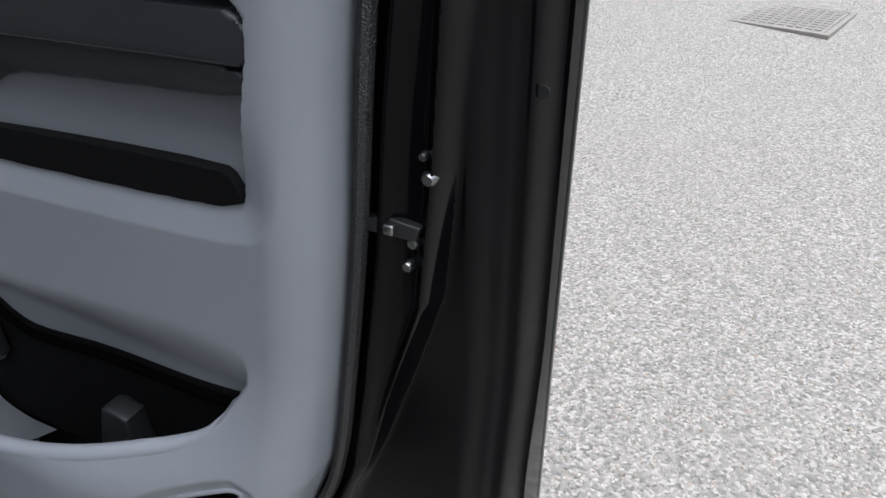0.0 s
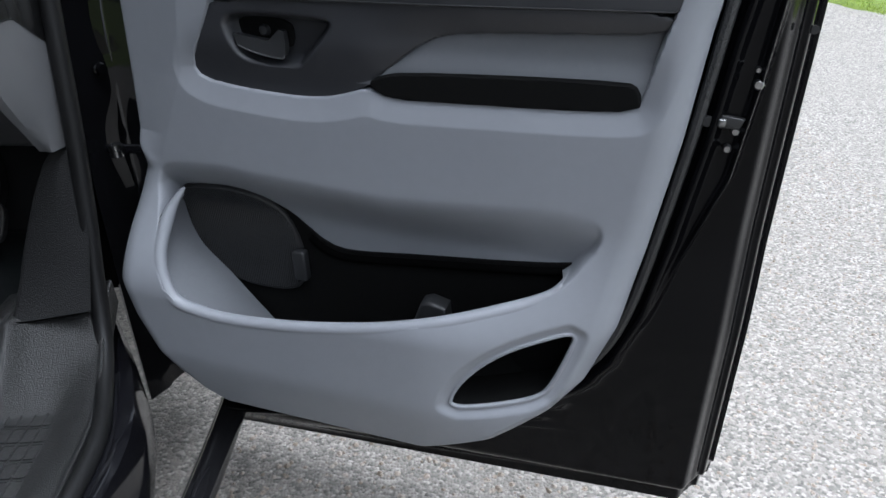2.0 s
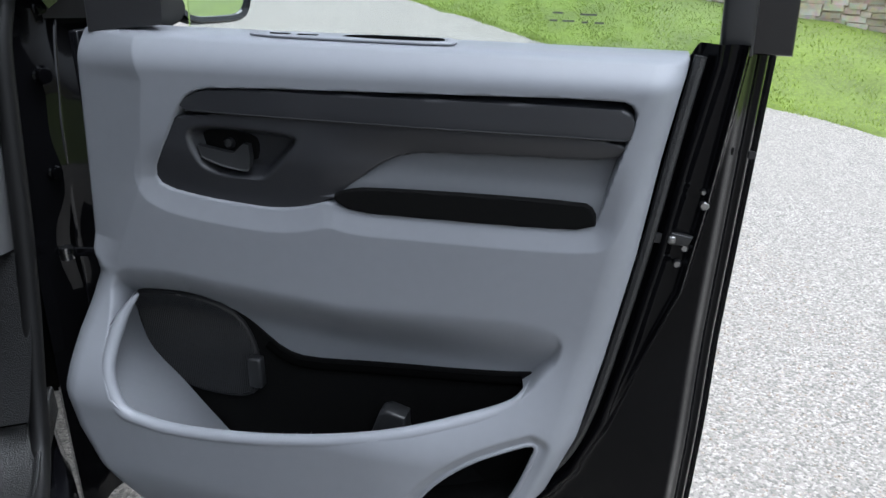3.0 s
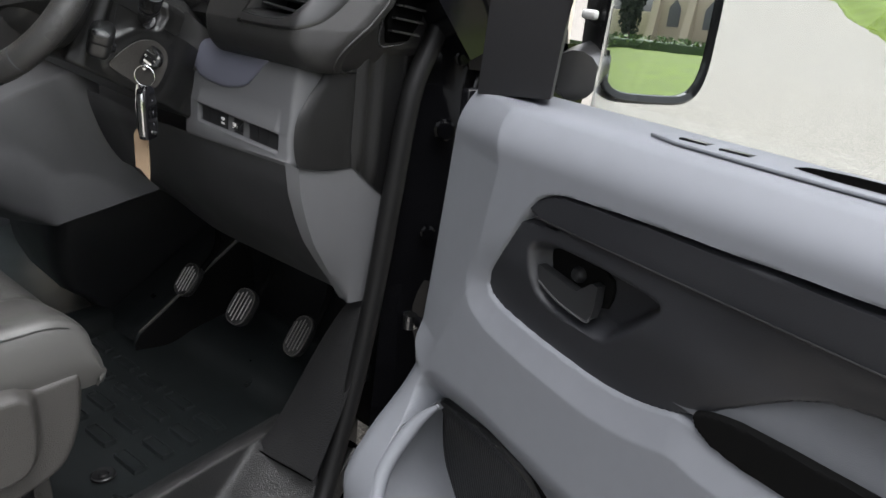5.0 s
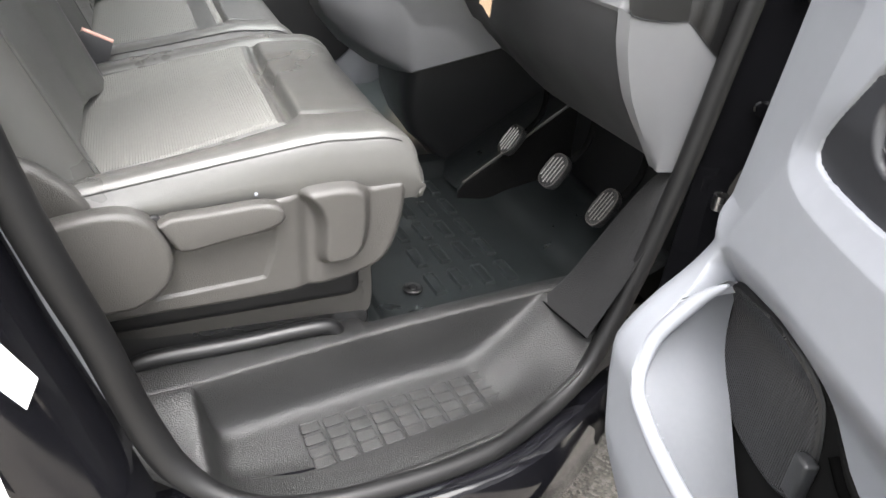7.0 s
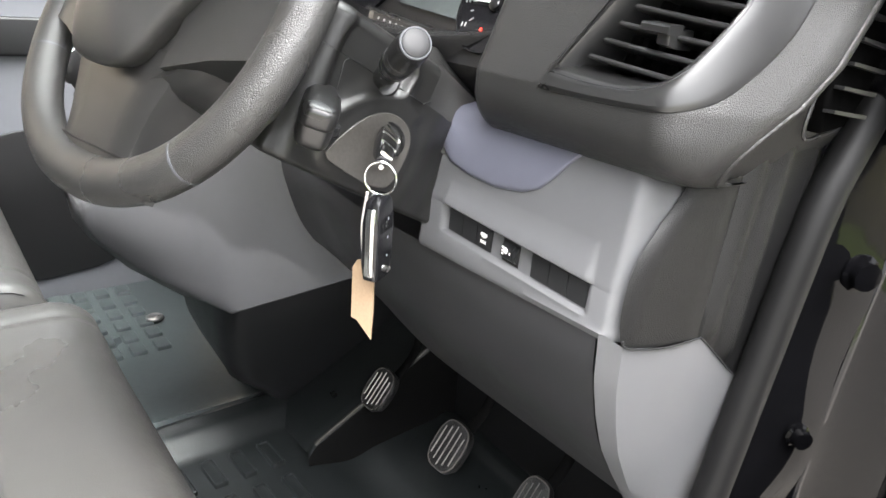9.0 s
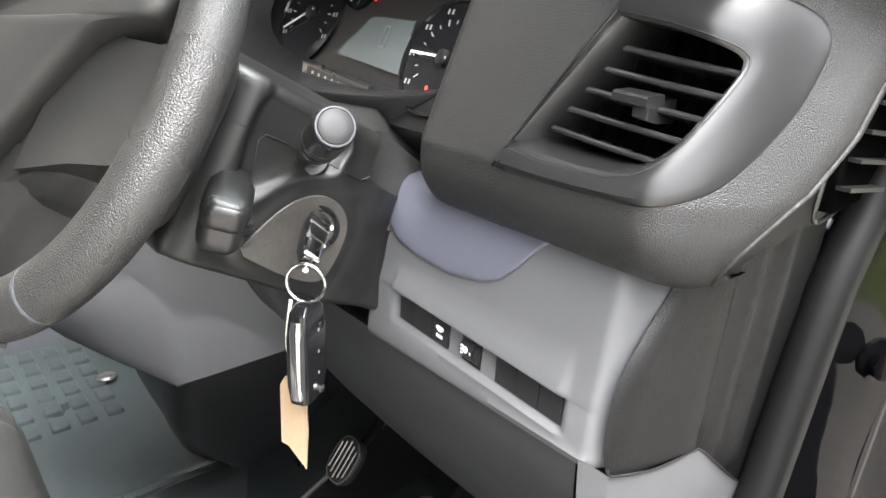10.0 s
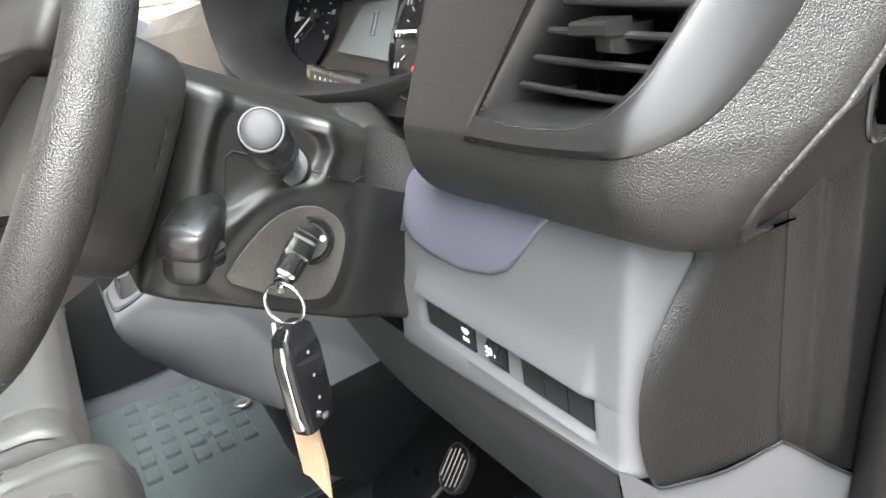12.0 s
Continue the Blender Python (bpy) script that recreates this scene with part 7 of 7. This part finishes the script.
part("hinge_cover", plate([(0.05, 0.96), (0.155, 0.940), (0.186, 0.932), (0.219, 0.901), (0.258, 0.855), (0.20, 0.846), (0.05, 0.84)], 0.03, 0.010, "yz", 0.672, 3, 1), "seatplastic", seat, "grained hinge cover beside the backrest")
part("base_skirt", plate([(0.14, 0.690), (0.64, 0.695), (0.645, 0.62), (0.640, 0.572), (0.61, 0.578), (0.16, 0.60)], 0.012, 0.004, "yz", 0.628, 3, 1), "seatplastic", seat, "brownish grey base skirt")
part("front_cover", box(0.13, 0.66, 0.60, 0.675, 0.70, 0.86, 0.02), "seatplastic", seat)
part("seat_frame", box(0.14, 0.655, 0.14, 0.62, 0.62, 0.82, 0.02), "black", seat)
part("runner", tube(spline([(0.664, 0.232, 0.53), (0.665, 0.242, 0.560), (0.665, 0.280, 0.576), (0.665, 0.40, 0.576), (0.665, 0.53, 0.580), (0.665, 0.566, 0.572), (0.664, 0.578, 0.545)], 6), 0.014, 10), "black", seat, "black painted seat runner")
part("seat_plinth", box(0.15, 0.64, 0.12, 0.64, 0.485, 0.655, 0.012), "satin", seat)
BK0, BK1 = (0.227, 0.943), (0.279, 0.917)
bk = part("buckle", loft([[(x, y, z) for x, y, z in ((0.073 - e, BK0[0] - f, BK0[1] - g), (0.091 + e, BK0[0] - f, BK0[1] - g), (0.091 + e, BK1[0] - f, BK1[1] - g), (0.073 - e, BK1[0] - f, BK1[1] - g))] for e, f, g in ((0.001, 0.030, 0.07), (0.001, 0.012, 0.03), (0.001, 0.002, 0.004), (0.0, 0.0, 0.0))]), "knee", seat, "grey seat belt buckle")
part("buckle_button", tube([(0.082, BK0[0], BK0[1] + 0.001), (0.082, BK1[0], BK1[1] + 0.001)], 0.005, 10), "red", bk, "salmon pink buckle button")
bench = thing("passenger_seat", "black leatherette double passenger seat with woven centre panels", "seat")
cushion(bench, -0.80, 0.055, 0.655, -0.70, -0.06)
backrest(bench, -0.80, 0.05)
part("bench_base", box(-0.76, 0.03, 0.10, 0.60, 0.485, 0.82, 0.02), "black", bench)


# ---- outdoors ----
def slope(x, y):
    """The lane climbs gently ahead of the van."""
    return 0.08 * np.clip(np.asarray(y, float) - 1.6, 0, 40) * sstep(3.5, 10.0, y)


xs = np.concatenate([-np.geomspace(4, 900, 24)[::-1], np.linspace(-3.5, 9, 60), np.geomspace(9.6, 900, 24)])
ys = np.concatenate([-np.geomspace(4, 900, 24)[::-1], np.linspace(-3.5, 25, 110), np.geomspace(26, 900, 24)])
X, Y = np.meshgrid(xs, ys)
Zg = slope(X, Y) + 0.006 * np.sin(X * 2.1) * np.sin(Y * 1.7)
tagged(part("ground", grid_mesh("ground", np.stack([X, Y, Zg], -1), "road"), None, None), "pale worn lane of rolled stone chippings", "road", kind="structure")

EDGE = [(-40, 44), (-8, 33), (-3.6, 26.5), (-1.95, 20.0), (-0.7, 16.4), (0.05, 13.8), (1.17, 11.3), (1.86, 9.7), (2.45, 8.95), (3.0, 8.15), (3.7, 7.25), (4.4, 6.55), (4.77, 6.1), (5.02, 5.74), (5.38, 5.35), (6.5, 4.4), (8, 3.0), (14, -1.5), (40, -14)]


def edge_y(x):
    ex, ey = zip(*EDGE)
    return np.interp(x, ex, ey)


# verge: a raised, uneven sheet of turf on the lane's far side
xs = np.concatenate([np.linspace(-6.5, 7, 150), np.linspace(7.2, 40, 60)])
ts = np.linspace(0, 1, 60) ** 1.6
X = np.repeat(xs[None], len(ts), 0)
E0 = edge_y(xs)[None] + 0.05 * np.sin(xs * 9)[None] + 0.03 * np.sin(xs * 23)[None]
Y = E0 + ts[:, None] * (22 - 0.3 * np.abs(xs)[None])
Zv = slope(X, Y) + 0.06 * sstep(0, 0.25, Y - E0) - 0.03 + 0.22 * sstep(0.3, 2.5, Y - E0) + 0.02 * np.sin(X * 5.3) * np.sin(Y * 4.1)
tagged(part("grass_verge", grid_mesh("grass_verge", np.stack([X, Y, Zv], -1), "grass"), None, None), "bright green mown grass verge beside the lane", "grass", kind="structure")


def verge_z(x, y):
    e = float(edge_y(x))
    return float(slope(x, y)) + 0.06 * float(sstep(0, 0.25, y - e)) - 0.03 + 0.22 * float(sstep(0.3, 2.5, y - e)) + 0.02 * math.sin(x * 5.3) * math.sin(y * 4.1)


rng = np.random.default_rng(5)
verts, faces = [], []
for k in range(90000):
    x = rng.uniform(-1.2, 8) if k % 3 else rng.uniform(1.5, 5)
    d = rng.uniform(0, 1) ** 2.1 * 9
    y = float(edge_y(x)) + d
    z = verge_z(x, y) - 0.005
    h, a, lean = rng.uniform(0.012, 0.034), rng.uniform(0, 6.28), rng.uniform(-0.03, 0.03)
    w = rng.uniform(0.0025, 0.006) * (1 + d * 0.2)
    n = len(verts)
    verts += [(x - w * math.cos(a), y - w * math.sin(a), z), (x + w * math.cos(a), y + w * math.sin(a), z), (x + lean, y + lean * 0.7, z + h)]
    faces.append((n, n + 1, n + 2))
me = bpy.data.meshes.new("grass_blades")
me.from_pydata(verts, [], faces)
finish(me, "blades")
tagged(part("grass_blades", me, None, None), "short uneven grass blades along the verge", "grass", kind="stuff")

# iron cover let into the lane
def drain_cover():
    c = thing("drain_cover", "worn iron drain cover set flush in the lane", "drain cover")
    m = Matrix.Translation((3.72, 5.85, float(slope(3.72, 5.85)) + 0.004)) @ Matrix.Rotation(radians(-32), 4, "Z") @ Matrix.Rotation(radians(2.6), 4, "X")
    part("cover_plate", moved(box(-0.30, 0.30, -0.30, 0.30, -0.03, 0.004, 0.003), m), "iron", c)
    bms = []
    for i in range(9):
        for j in range(9):
            x, y = -0.256 + 0.064 * i, -0.256 + 0.064 * j
            bms.append(moved(box(x - 0.022, x + 0.022, y - 0.022, y + 0.022, 0.002, 0.012, 0.003, 1), m))
    tagged(part("studs", merge(*bms), "iron", c), kind="stuff")
    for x0, x1, y0, y1 in ((-0.345, 0.345, 0.308, 0.345), (-0.345, 0.345, -0.345, -0.308), (-0.345, -0.308, -0.308, 0.308), (0.308, 0.345, -0.308, 0.308)):
        part("frame_bar", moved(box(x0, x1, y0, y1, -0.03, 0.006, 0.003), m), "iron", c)


drain_cover()

# loose stones on the lane by the door
verts, faces = [], []
for k in range(8000):
    x, y = rng.uniform(0.95, 3.4), rng.uniform(0.3, 3.6)
    r = rng.uniform(0.002, 0.0065) * (1.5 if x < 2.0 and y < 2.2 else 1.0)
    z = float(slope(x, y)) + 0.006 * math.sin(x * 2.1) * math.sin(y * 1.7) + r * 0.2
    n = len(verts)
    a = rng.uniform(0, 6.28)
    for q in range(5):
        w = a + 2 * math.pi * q / 5
        rr = r * rng.uniform(0.75, 1.25)
        verts.append((x + rr * math.cos(w), y + rr * math.sin(w), z))
    verts += [(x, y, z + r * rng.uniform(0.4, 0.8)), (x, y, z - r)]
    for q in range(5):
        faces += [(n + q, n + (q + 1) % 5, n + 5), (n + (q + 1) % 5, n + q, n + 6)]
me = bpy.data.meshes.new("loose_gravel")
me.from_pydata(verts, [], faces)
me.materials.append(M["gravel"])
tagged(part("loose_gravel", me, None, None), "loose pale gravel on the lane", "gravel", kind="stuff")


def stone_wall(name, line, height, label, course=0.075):
    """Dry stone wall: a core with separate courses of uneven stones."""
    w = thing(name, label, "wall", kind="structure")
    pts = spline([(x, y, 0) for x, y in line], 10)
    base = [verge_z(p.x, p.y) - 0.1 for p in pts]
    ring = []
    for i, p in enumerate(pts):
        d = (pts[min(i + 1, len(pts) - 1)] - pts[max(i - 1, 0)]).normalized()
        s = Vector((-d.y, d.x, 0)) * 0.16
        ring.append([(p.x + s.x, p.y + s.y, base[i]), (p.x + s.x, p.y + s.y, base[i] + height), (p.x - s.x, p.y - s.y, base[i] + height), (p.x - s.x, p.y - s.y, base[i])])
    part("wall_core", loft(ring), "stone", w)
    vs, fs = [], []
    length = np.r_[0, np.cumsum([(b - a).length for a, b in zip(pts, pts[1:])])]
    px, py = [p.x for p in pts], [p.y for p in pts]
    rows = int(height / course) + 2
    for r in range(rows):
        s = rng.uniform(0, 0.2)
        while s < length[-1]:
            l = rng.uniform(0.10, 0.30)
            c = s + l / 2
            x, y, b = np.interp(c, length, px), np.interp(c, length, py), np.interp(c, length, base)
            dx, dy = np.interp(c + 0.05, length, px) - x, np.interp(c + 0.05, length, py) - y
            q = math.hypot(dx, dy) or 1
            dx, dy = dx / q, dy / q
            hh = course * rng.uniform(0.42, 0.52)
            z = b + 0.1 + course * (r - 0.3) + rng.uniform(-0.012, 0.012)
            deep = 0.16 + rng.uniform(0.015, 0.04)
            if r == rows - 1:
                hh, deep = course * rng.uniform(0.4, 0.9), 0.2
            n = len(vs)
            for sx, sy, sz in ((-1, -1, -1), (1, -1, -1), (1, 1, -1), (-1, 1, -1), (-1, -1, 1), (1, -1, 1), (1, 1, 1), (-1, 1, 1)):
                jx = sx * (l / 2 - 0.003) * rng.uniform(0.9, 1.0)
                vs.append((x + dx * jx - dy * sy * deep, y + dy * jx + dx * sy * deep, z + sz * hh * rng.uniform(0.85, 1.0)))
            fs += [(n, n + 3, n + 2, n + 1), (n + 4, n + 5, n + 6, n + 7), (n, n + 1, n + 5, n + 4), (n + 1, n + 2, n + 6, n + 5), (n + 2, n + 3, n + 7, n + 6), (n + 3, n, n + 4, n + 7)]
            s += l
    me = bpy.data.meshes.new("wall_stones")
    me.from_pydata(vs, [], fs)
    me.materials.append(M["wallstone"])
    tagged(part("wall_stones", me, None, w, "uneven limestone pieces"), kind="stuff")
    return w


def island_mat(name, cols, rough=0.9, per_object=False):
    m = bpy.data.materials.new(name)
    m.use_nodes = True
    n, l = m.node_tree.nodes, m.node_tree.links
    b = n["Principled BSDF"]
    b.inputs["Roughness"].default_value = rough
    g, ramp, tex, mix = n.new("ShaderNodeNewGeometry"), n.new("ShaderNodeValToRGB"), n.new("ShaderNodeTexNoise"), n.new("ShaderNodeMix")
    for k, c in enumerate(cols):
        e = ramp.color_ramp.elements[k] if k < 2 else ramp.color_ramp.elements.new(0.5)
        e.position, e.color = (0, 1, 0.5)[k], (*c, 1)
    l.new(n.new("ShaderNodeObjectInfo").outputs["Random"] if per_object else g.outputs["Random Per Island"], ramp.inputs[0])
    tc = n.new("ShaderNodeTexCoord")
    tex.inputs["Scale"].default_value, tex.inputs["Detail"].default_value = 14, 6
    l.new(tc.outputs["Object"], tex.inputs["Vector"])
    mix.data_type, mix.blend_type = "RGBA", "MULTIPLY"
    mix.inputs[0].default_value = 0.6
    l.new(ramp.outputs[0], mix.inputs[6])
    l.new(tex.outputs["Color"], mix.inputs[7])
    l.new(mix.outputs[2], b.inputs["Base Color"])
    return m


M["wallstone"] = island_mat("weathered_limestone", [(0.46, 0.39, 0.30), (0.80, 0.72, 0.60), (0.62, 0.54, 0.44)])
M["leafy"] = island_mat("hedge_leaves", [(0.05, 0.10, 0.02), (0.16, 0.24, 0.06), (0.08, 0.15, 0.035)], 0.6)
M["conifer"] = island_mat("conifer_leaves", [(0.02, 0.035, 0.02), (0.05, 0.075, 0.035), (0.03, 0.05, 0.03)], 0.7)
M["bricks"] = island_mat("cream_and_orange_bricks", [(0.42, 0.30, 0.21), (0.56, 0.49, 0.39), (0.48, 0.38, 0.28)], per_object=True)
stone_wall("wall_lane", [(1.35, 29.0), (1.55, 26.0), (2.25, 20.0), (3.3, 14.7), (4.6, 11.4), (6.3, 9.0), (9, 6.9), (14, 4.6), (22, 1.0)], 1.15, "old dry stone wall of pale limestone behind the verge")


def leaf_mass(name, center, size, count, leaf, material, rngl, power=2.0):
    """Many small leaves in an uneven crown with gaps."""
    vs, fs = [], []
    for k in range(count):
        d = rngl.normal(size=3)
        d /= np.linalg.norm(d)
        lump = 1 + 0.22 * math.sin(d[0] * 5 + 1) * math.sin(d[1] * 4.3) + 0.15 * math.sin(d[2] * 8 + d[0] * 6)
        p = np.array(center) + d * np.array(size) * lump * rngl.uniform(0.35, 1) ** 0.5
        a, b = rngl.normal(size=3), rngl.normal(size=3)
        a, b = a / np.linalg.norm(a) * leaf, b / np.linalg.norm(b) * leaf * 0.6
        n = len(vs)
        vs += [tuple(p - a), tuple(p + b), tuple(p + a), tuple(p - b)]
        fs.append((n, n + 1, n + 2, n + 3))
    me = bpy.data.meshes.new(name)
    me.from_pydata(vs, [], fs)
    me.materials.append(M[material])
    return me


def tree(x, y, z, h, r, label, seed):
    rl = np.random.default_rng(seed)
    t = thing("tree", label, "tree", "trees beyond the lane")
    part("trunk", tube(spline([(x, y, z - 0.2), (x + 0.05, y, z + h * 0.3), (x - 0.05, y + 0.1, z + h * 0.7)], 6), [0.16 - 0.008 * k for k in range(13)], 10), "bark", t)
    for k in range(4):
        a = 1.57 * k + seed
        part("limb", tube(spline([(x, y, z + h * 0.35), (x + r * 0.4 * math.cos(a), y + r * 0.4 * math.sin(a), z + h * 0.6), (x + r * 0.7 * math.cos(a), y + r * 0.7 * math.sin(a), z + h * 0.75)], 5), 0.05, 8), "bark", t)
    part("crown", leaf_mass("crown", (x, y, z + h * 0.68), (r, r, h * 0.36), 2600, 0.16, "leafy", rl), None, t, "loose green crown")
    return t


def hedge(x, y, z, lx, ly, lz, label, seed, count=5000, material="leafy"):
    rl = np.random.default_rng(seed)
    vs, fs = [], []
    for k in range(count):
        p = rl.uniform(-1, 1, 3)
        f = rl.integers(0, 3)
        p[f] = math.copysign(rl.uniform(0.86, 1.06), p[f])
        p = p * np.array([lx, ly, lz / 2]) + (x, y, z + lz / 2) + 0.08 * np.array([math.sin(p[1] * 7), math.sin(p[0] * 9), math.sin(p[0] * 6 + p[1] * 5)])
        a, b = rl.normal(size=3), rl.normal(size=3)
        a, b = a / np.linalg.norm(a) * 0.10, b / np.linalg.norm(b) * 0.07
        n = len(vs)
        vs += [tuple(p - a), tuple(p + b), tuple(p + a), tuple(p - b)]
        fs.append((n, n + 1, n + 2, n + 3))
    h = thing("hedge", label, "hedge", "hedges beyond the lane")
    me = bpy.data.meshes.new("hedge_leaves")
    me.from_pydata(vs, [], fs)
    me.materials.append(M[material])
    part("hedge_leaves", me, None, h)
    part("hedge_heart", box(x - lx * 0.85, x + lx * 0.85, y - ly * 0.85, y + ly * 0.85, z - 0.1, z + lz * 0.88, 0.1), "leaf", h)
    return h


zf = float(slope(0, 33))
hedge(-7.5, 36.5, zf + 0.1, 3.2, 0.6, 1.5, "clipped dark green hedge across the lane", 1)
hedge(-1.5, 36.5, zf + 0.1, 1.7, 0.7, 1.1, "loose green bushes across the lane", 2, 3500)
hedge(2.6, 37.0, zf + 0.1, 1.6, 0.8, 1.3, "loose green bushes across the lane", 3, 3500)
hedge(-13.5, 30.0, zf, 1.2, 2.5, 2.4, "tall green hedge beside the lane", 4, 5000)
tree(2.6, 33.5, zf + 0.1, 5.0, 1.6, "leafy tree beside the stone wall", 11)
tree(-4.5, 41.0, zf + 0.1, 6.5, 2.4, "leafy tree behind the hedge", 12)
tree(6.5, 31.0, zf + 0.1, 7.5, 2.8, "leafy tree behind the stone wall", 13)
tree(-15.0, 37.0, zf, 7.0, 3.0, "leafy tree beside the lane", 14)


def post(x, y, h, label):
    p = thing("sign_post", label, "post", "posts across the lane")
    z = float(slope(x, y))
    part("pole", tube([(x, y, z - 0.1), (x, y, z + h)], 0.05, 10), "bark", p)
    return p


post(-0.35, 27.0, 2.6, "brown wooden post on the grass")
post(-3.0, 33.0, 2.2, "slim grey post across the lane")
# pale houses far across the lane
def house(x, y, w, d, h, label, seed):
    z = float(slope(x, y))
    hs = thing("house", label, "house", "houses beyond the lane")
    wl_ = part("house_wall", box(x - w, x + w, y - d, y + d, z - 0.5, z + h, 0.02), "stone", hs)
    roof = part("roof", loft([[(x + s * (w + 0.3), y - d - 0.4, z + h), (x + s * (w + 0.3), y, z + h + d * 0.9), (x + s * (w + 0.3), y + d + 0.4, z + h)] for s in (-1, 1)]), "insert", hs, "dark slate roof")
    part("chimney", box(x + w * 0.6, x + w * 0.75, y - 0.3, y + 0.3, z + h + d * 0.5, z + h + d * 1.15, 0.02), "stone", roof)
    for k in range(3):
        for j in range(2):
            wx, wz = x - w * 0.62 + w * 0.62 * k, z + 0.9 + 2.3 * j
            win = part("window", box(wx - 0.5, wx + 0.5, y - d - 0.03, y - d + 0.02, wz, wz + 1.1, 0.01), "white", hs, "white framed window")
            part("pane", box(wx - 0.42, wx - 0.04, y - d - 0.04, y - d - 0.031, wz + 0.08, wz + 1.02, 0), "gloss", win)
            part("pane", box(wx + 0.04, wx + 0.42, y - d - 0.04, y - d - 0.031, wz + 0.08, wz + 1.02, 0), "gloss", win)
    return hs


house(0.5, 47, 5, 3, 4.6, "pale limestone house behind the hedge", 1)
house(-17, 52, 6, 3, 5.0, "pale limestone house behind the trees", 2)

# to the right of the van: turf, a low wall, a ruined stone church and a cypress
def church():
    c = thing("church", "weathered pale stone church with battlements and buttresses", "church")
    M4 = Matrix.Translation((58.0, -9.4, -0.3)) @ Matrix.Rotation(radians(16), 4, "Z")
    part("church_wall", moved(box(0, 6, -3.6, 3.4, 0, 4.6, 0.05), M4), "stone", c)
    part("yard_wall", moved(box(0.5, 1.2, -16, -3.6, 0, 2.4, 0.05), M4), "stone", c)
    part("tower", moved(box(1.0, 5.0, -1.2, 1.4, 4.5, 5.6, 0.05), M4), "stone", c)
    for k in range(6):
        part("merlon", moved(box(-0.1, 0.4, -3.6 + 1.25 * k, -2.95 + 1.25 * k, 4.6, 5.2, 0.03), M4), "stone", c)
    for k in range(3):
        y0 = -3.2 + 3.0 * k
        part("buttress", moved(loft([[(-0.9, y0 - 0.35, 0), (-0.9, y0 + 0.35, 0), (0.1, y0 + 0.35, 0), (0.1, y0 - 0.35, 0)], [(-0.25, y0 - 0.3, 3.9), (-0.25, y0 + 0.3, 3.9), (0.1, y0 + 0.3, 3.9), (0.1, y0 - 0.3, 3.9)]]), M4), "stone", c)
    for k in range(2):
        y0 = -2.2 + 3.0 * k
        part("church_window", moved(plate([(y0, 1.4), (y0 + 1.0, 1.4), (y0 + 1.0, 2.8), (y0 + 0.5, 3.5), (y0, 2.8)], 0.06, 0.01, "yz", -0.045), M4), "insert", c, "dark pointed window")
    return c


church()
cy = thing("cypress", "tall narrow dark green cypress in front of the church", "tree")
part("trunk", tube([(54.0, -13.2, -0.4), (54.0, -13.2, 5.0)], 0.14, 10), "bark", cy)
part("crown", leaf_mass("crown", (54.0, -13.2, 3.1), (0.85, 0.85, 3.0), 5200, 0.15, "conifer", np.random.default_rng(8)), None, cy)
bx = thing("field", "mown grass across the lane", "grass", kind="structure")
X, Y = np.meshgrid(np.linspace(8.5, 110, 80), np.linspace(-80, 3, 80))
keep = Y < edge_y(X) + 0.3
part("field_turf", grid_mesh("field_turf", np.stack([X, Y, 0.02 + 0.02 * np.sin(X) * np.sin(Y)], -1), "grass", keep), None, bx)
hedge(30.0, -6.0, 0.0, 0.35, 12.0, 0.7, "low brown scrubby hedge before the churchyard", 21, 6000)

# brick wall close on the van's far side
def brick_wall():
    w = thing("wall_far_side", "sunlit wall of cream and orange bricks", "wall", kind="structure")
    part("mortar", box(-3.42, -3.25, -4.0, 9.0, -0.1, 2.72, 0.01), "mortar", w, "pale mortar")
    me = None
    rows_ = []
    for r in range(19):
        for k in range(16):
            rows_.append((-1.0 + 0.23 * k + (0.115 if r % 2 else 0.0), 1.30 + 0.075 * r))
    for y, z in rows_[:296]:
        if me is None:
            ob = part("brick", box(-0.012, 0.012, 0.004, 0.219, 0.004, 0.068, 0.003, 1), "bricks", w)
            me = ob.data
        else:
            ob = part("brick", me, None, w)
        ob.location = (-3.245, y, z)
    return w


brick_wall()
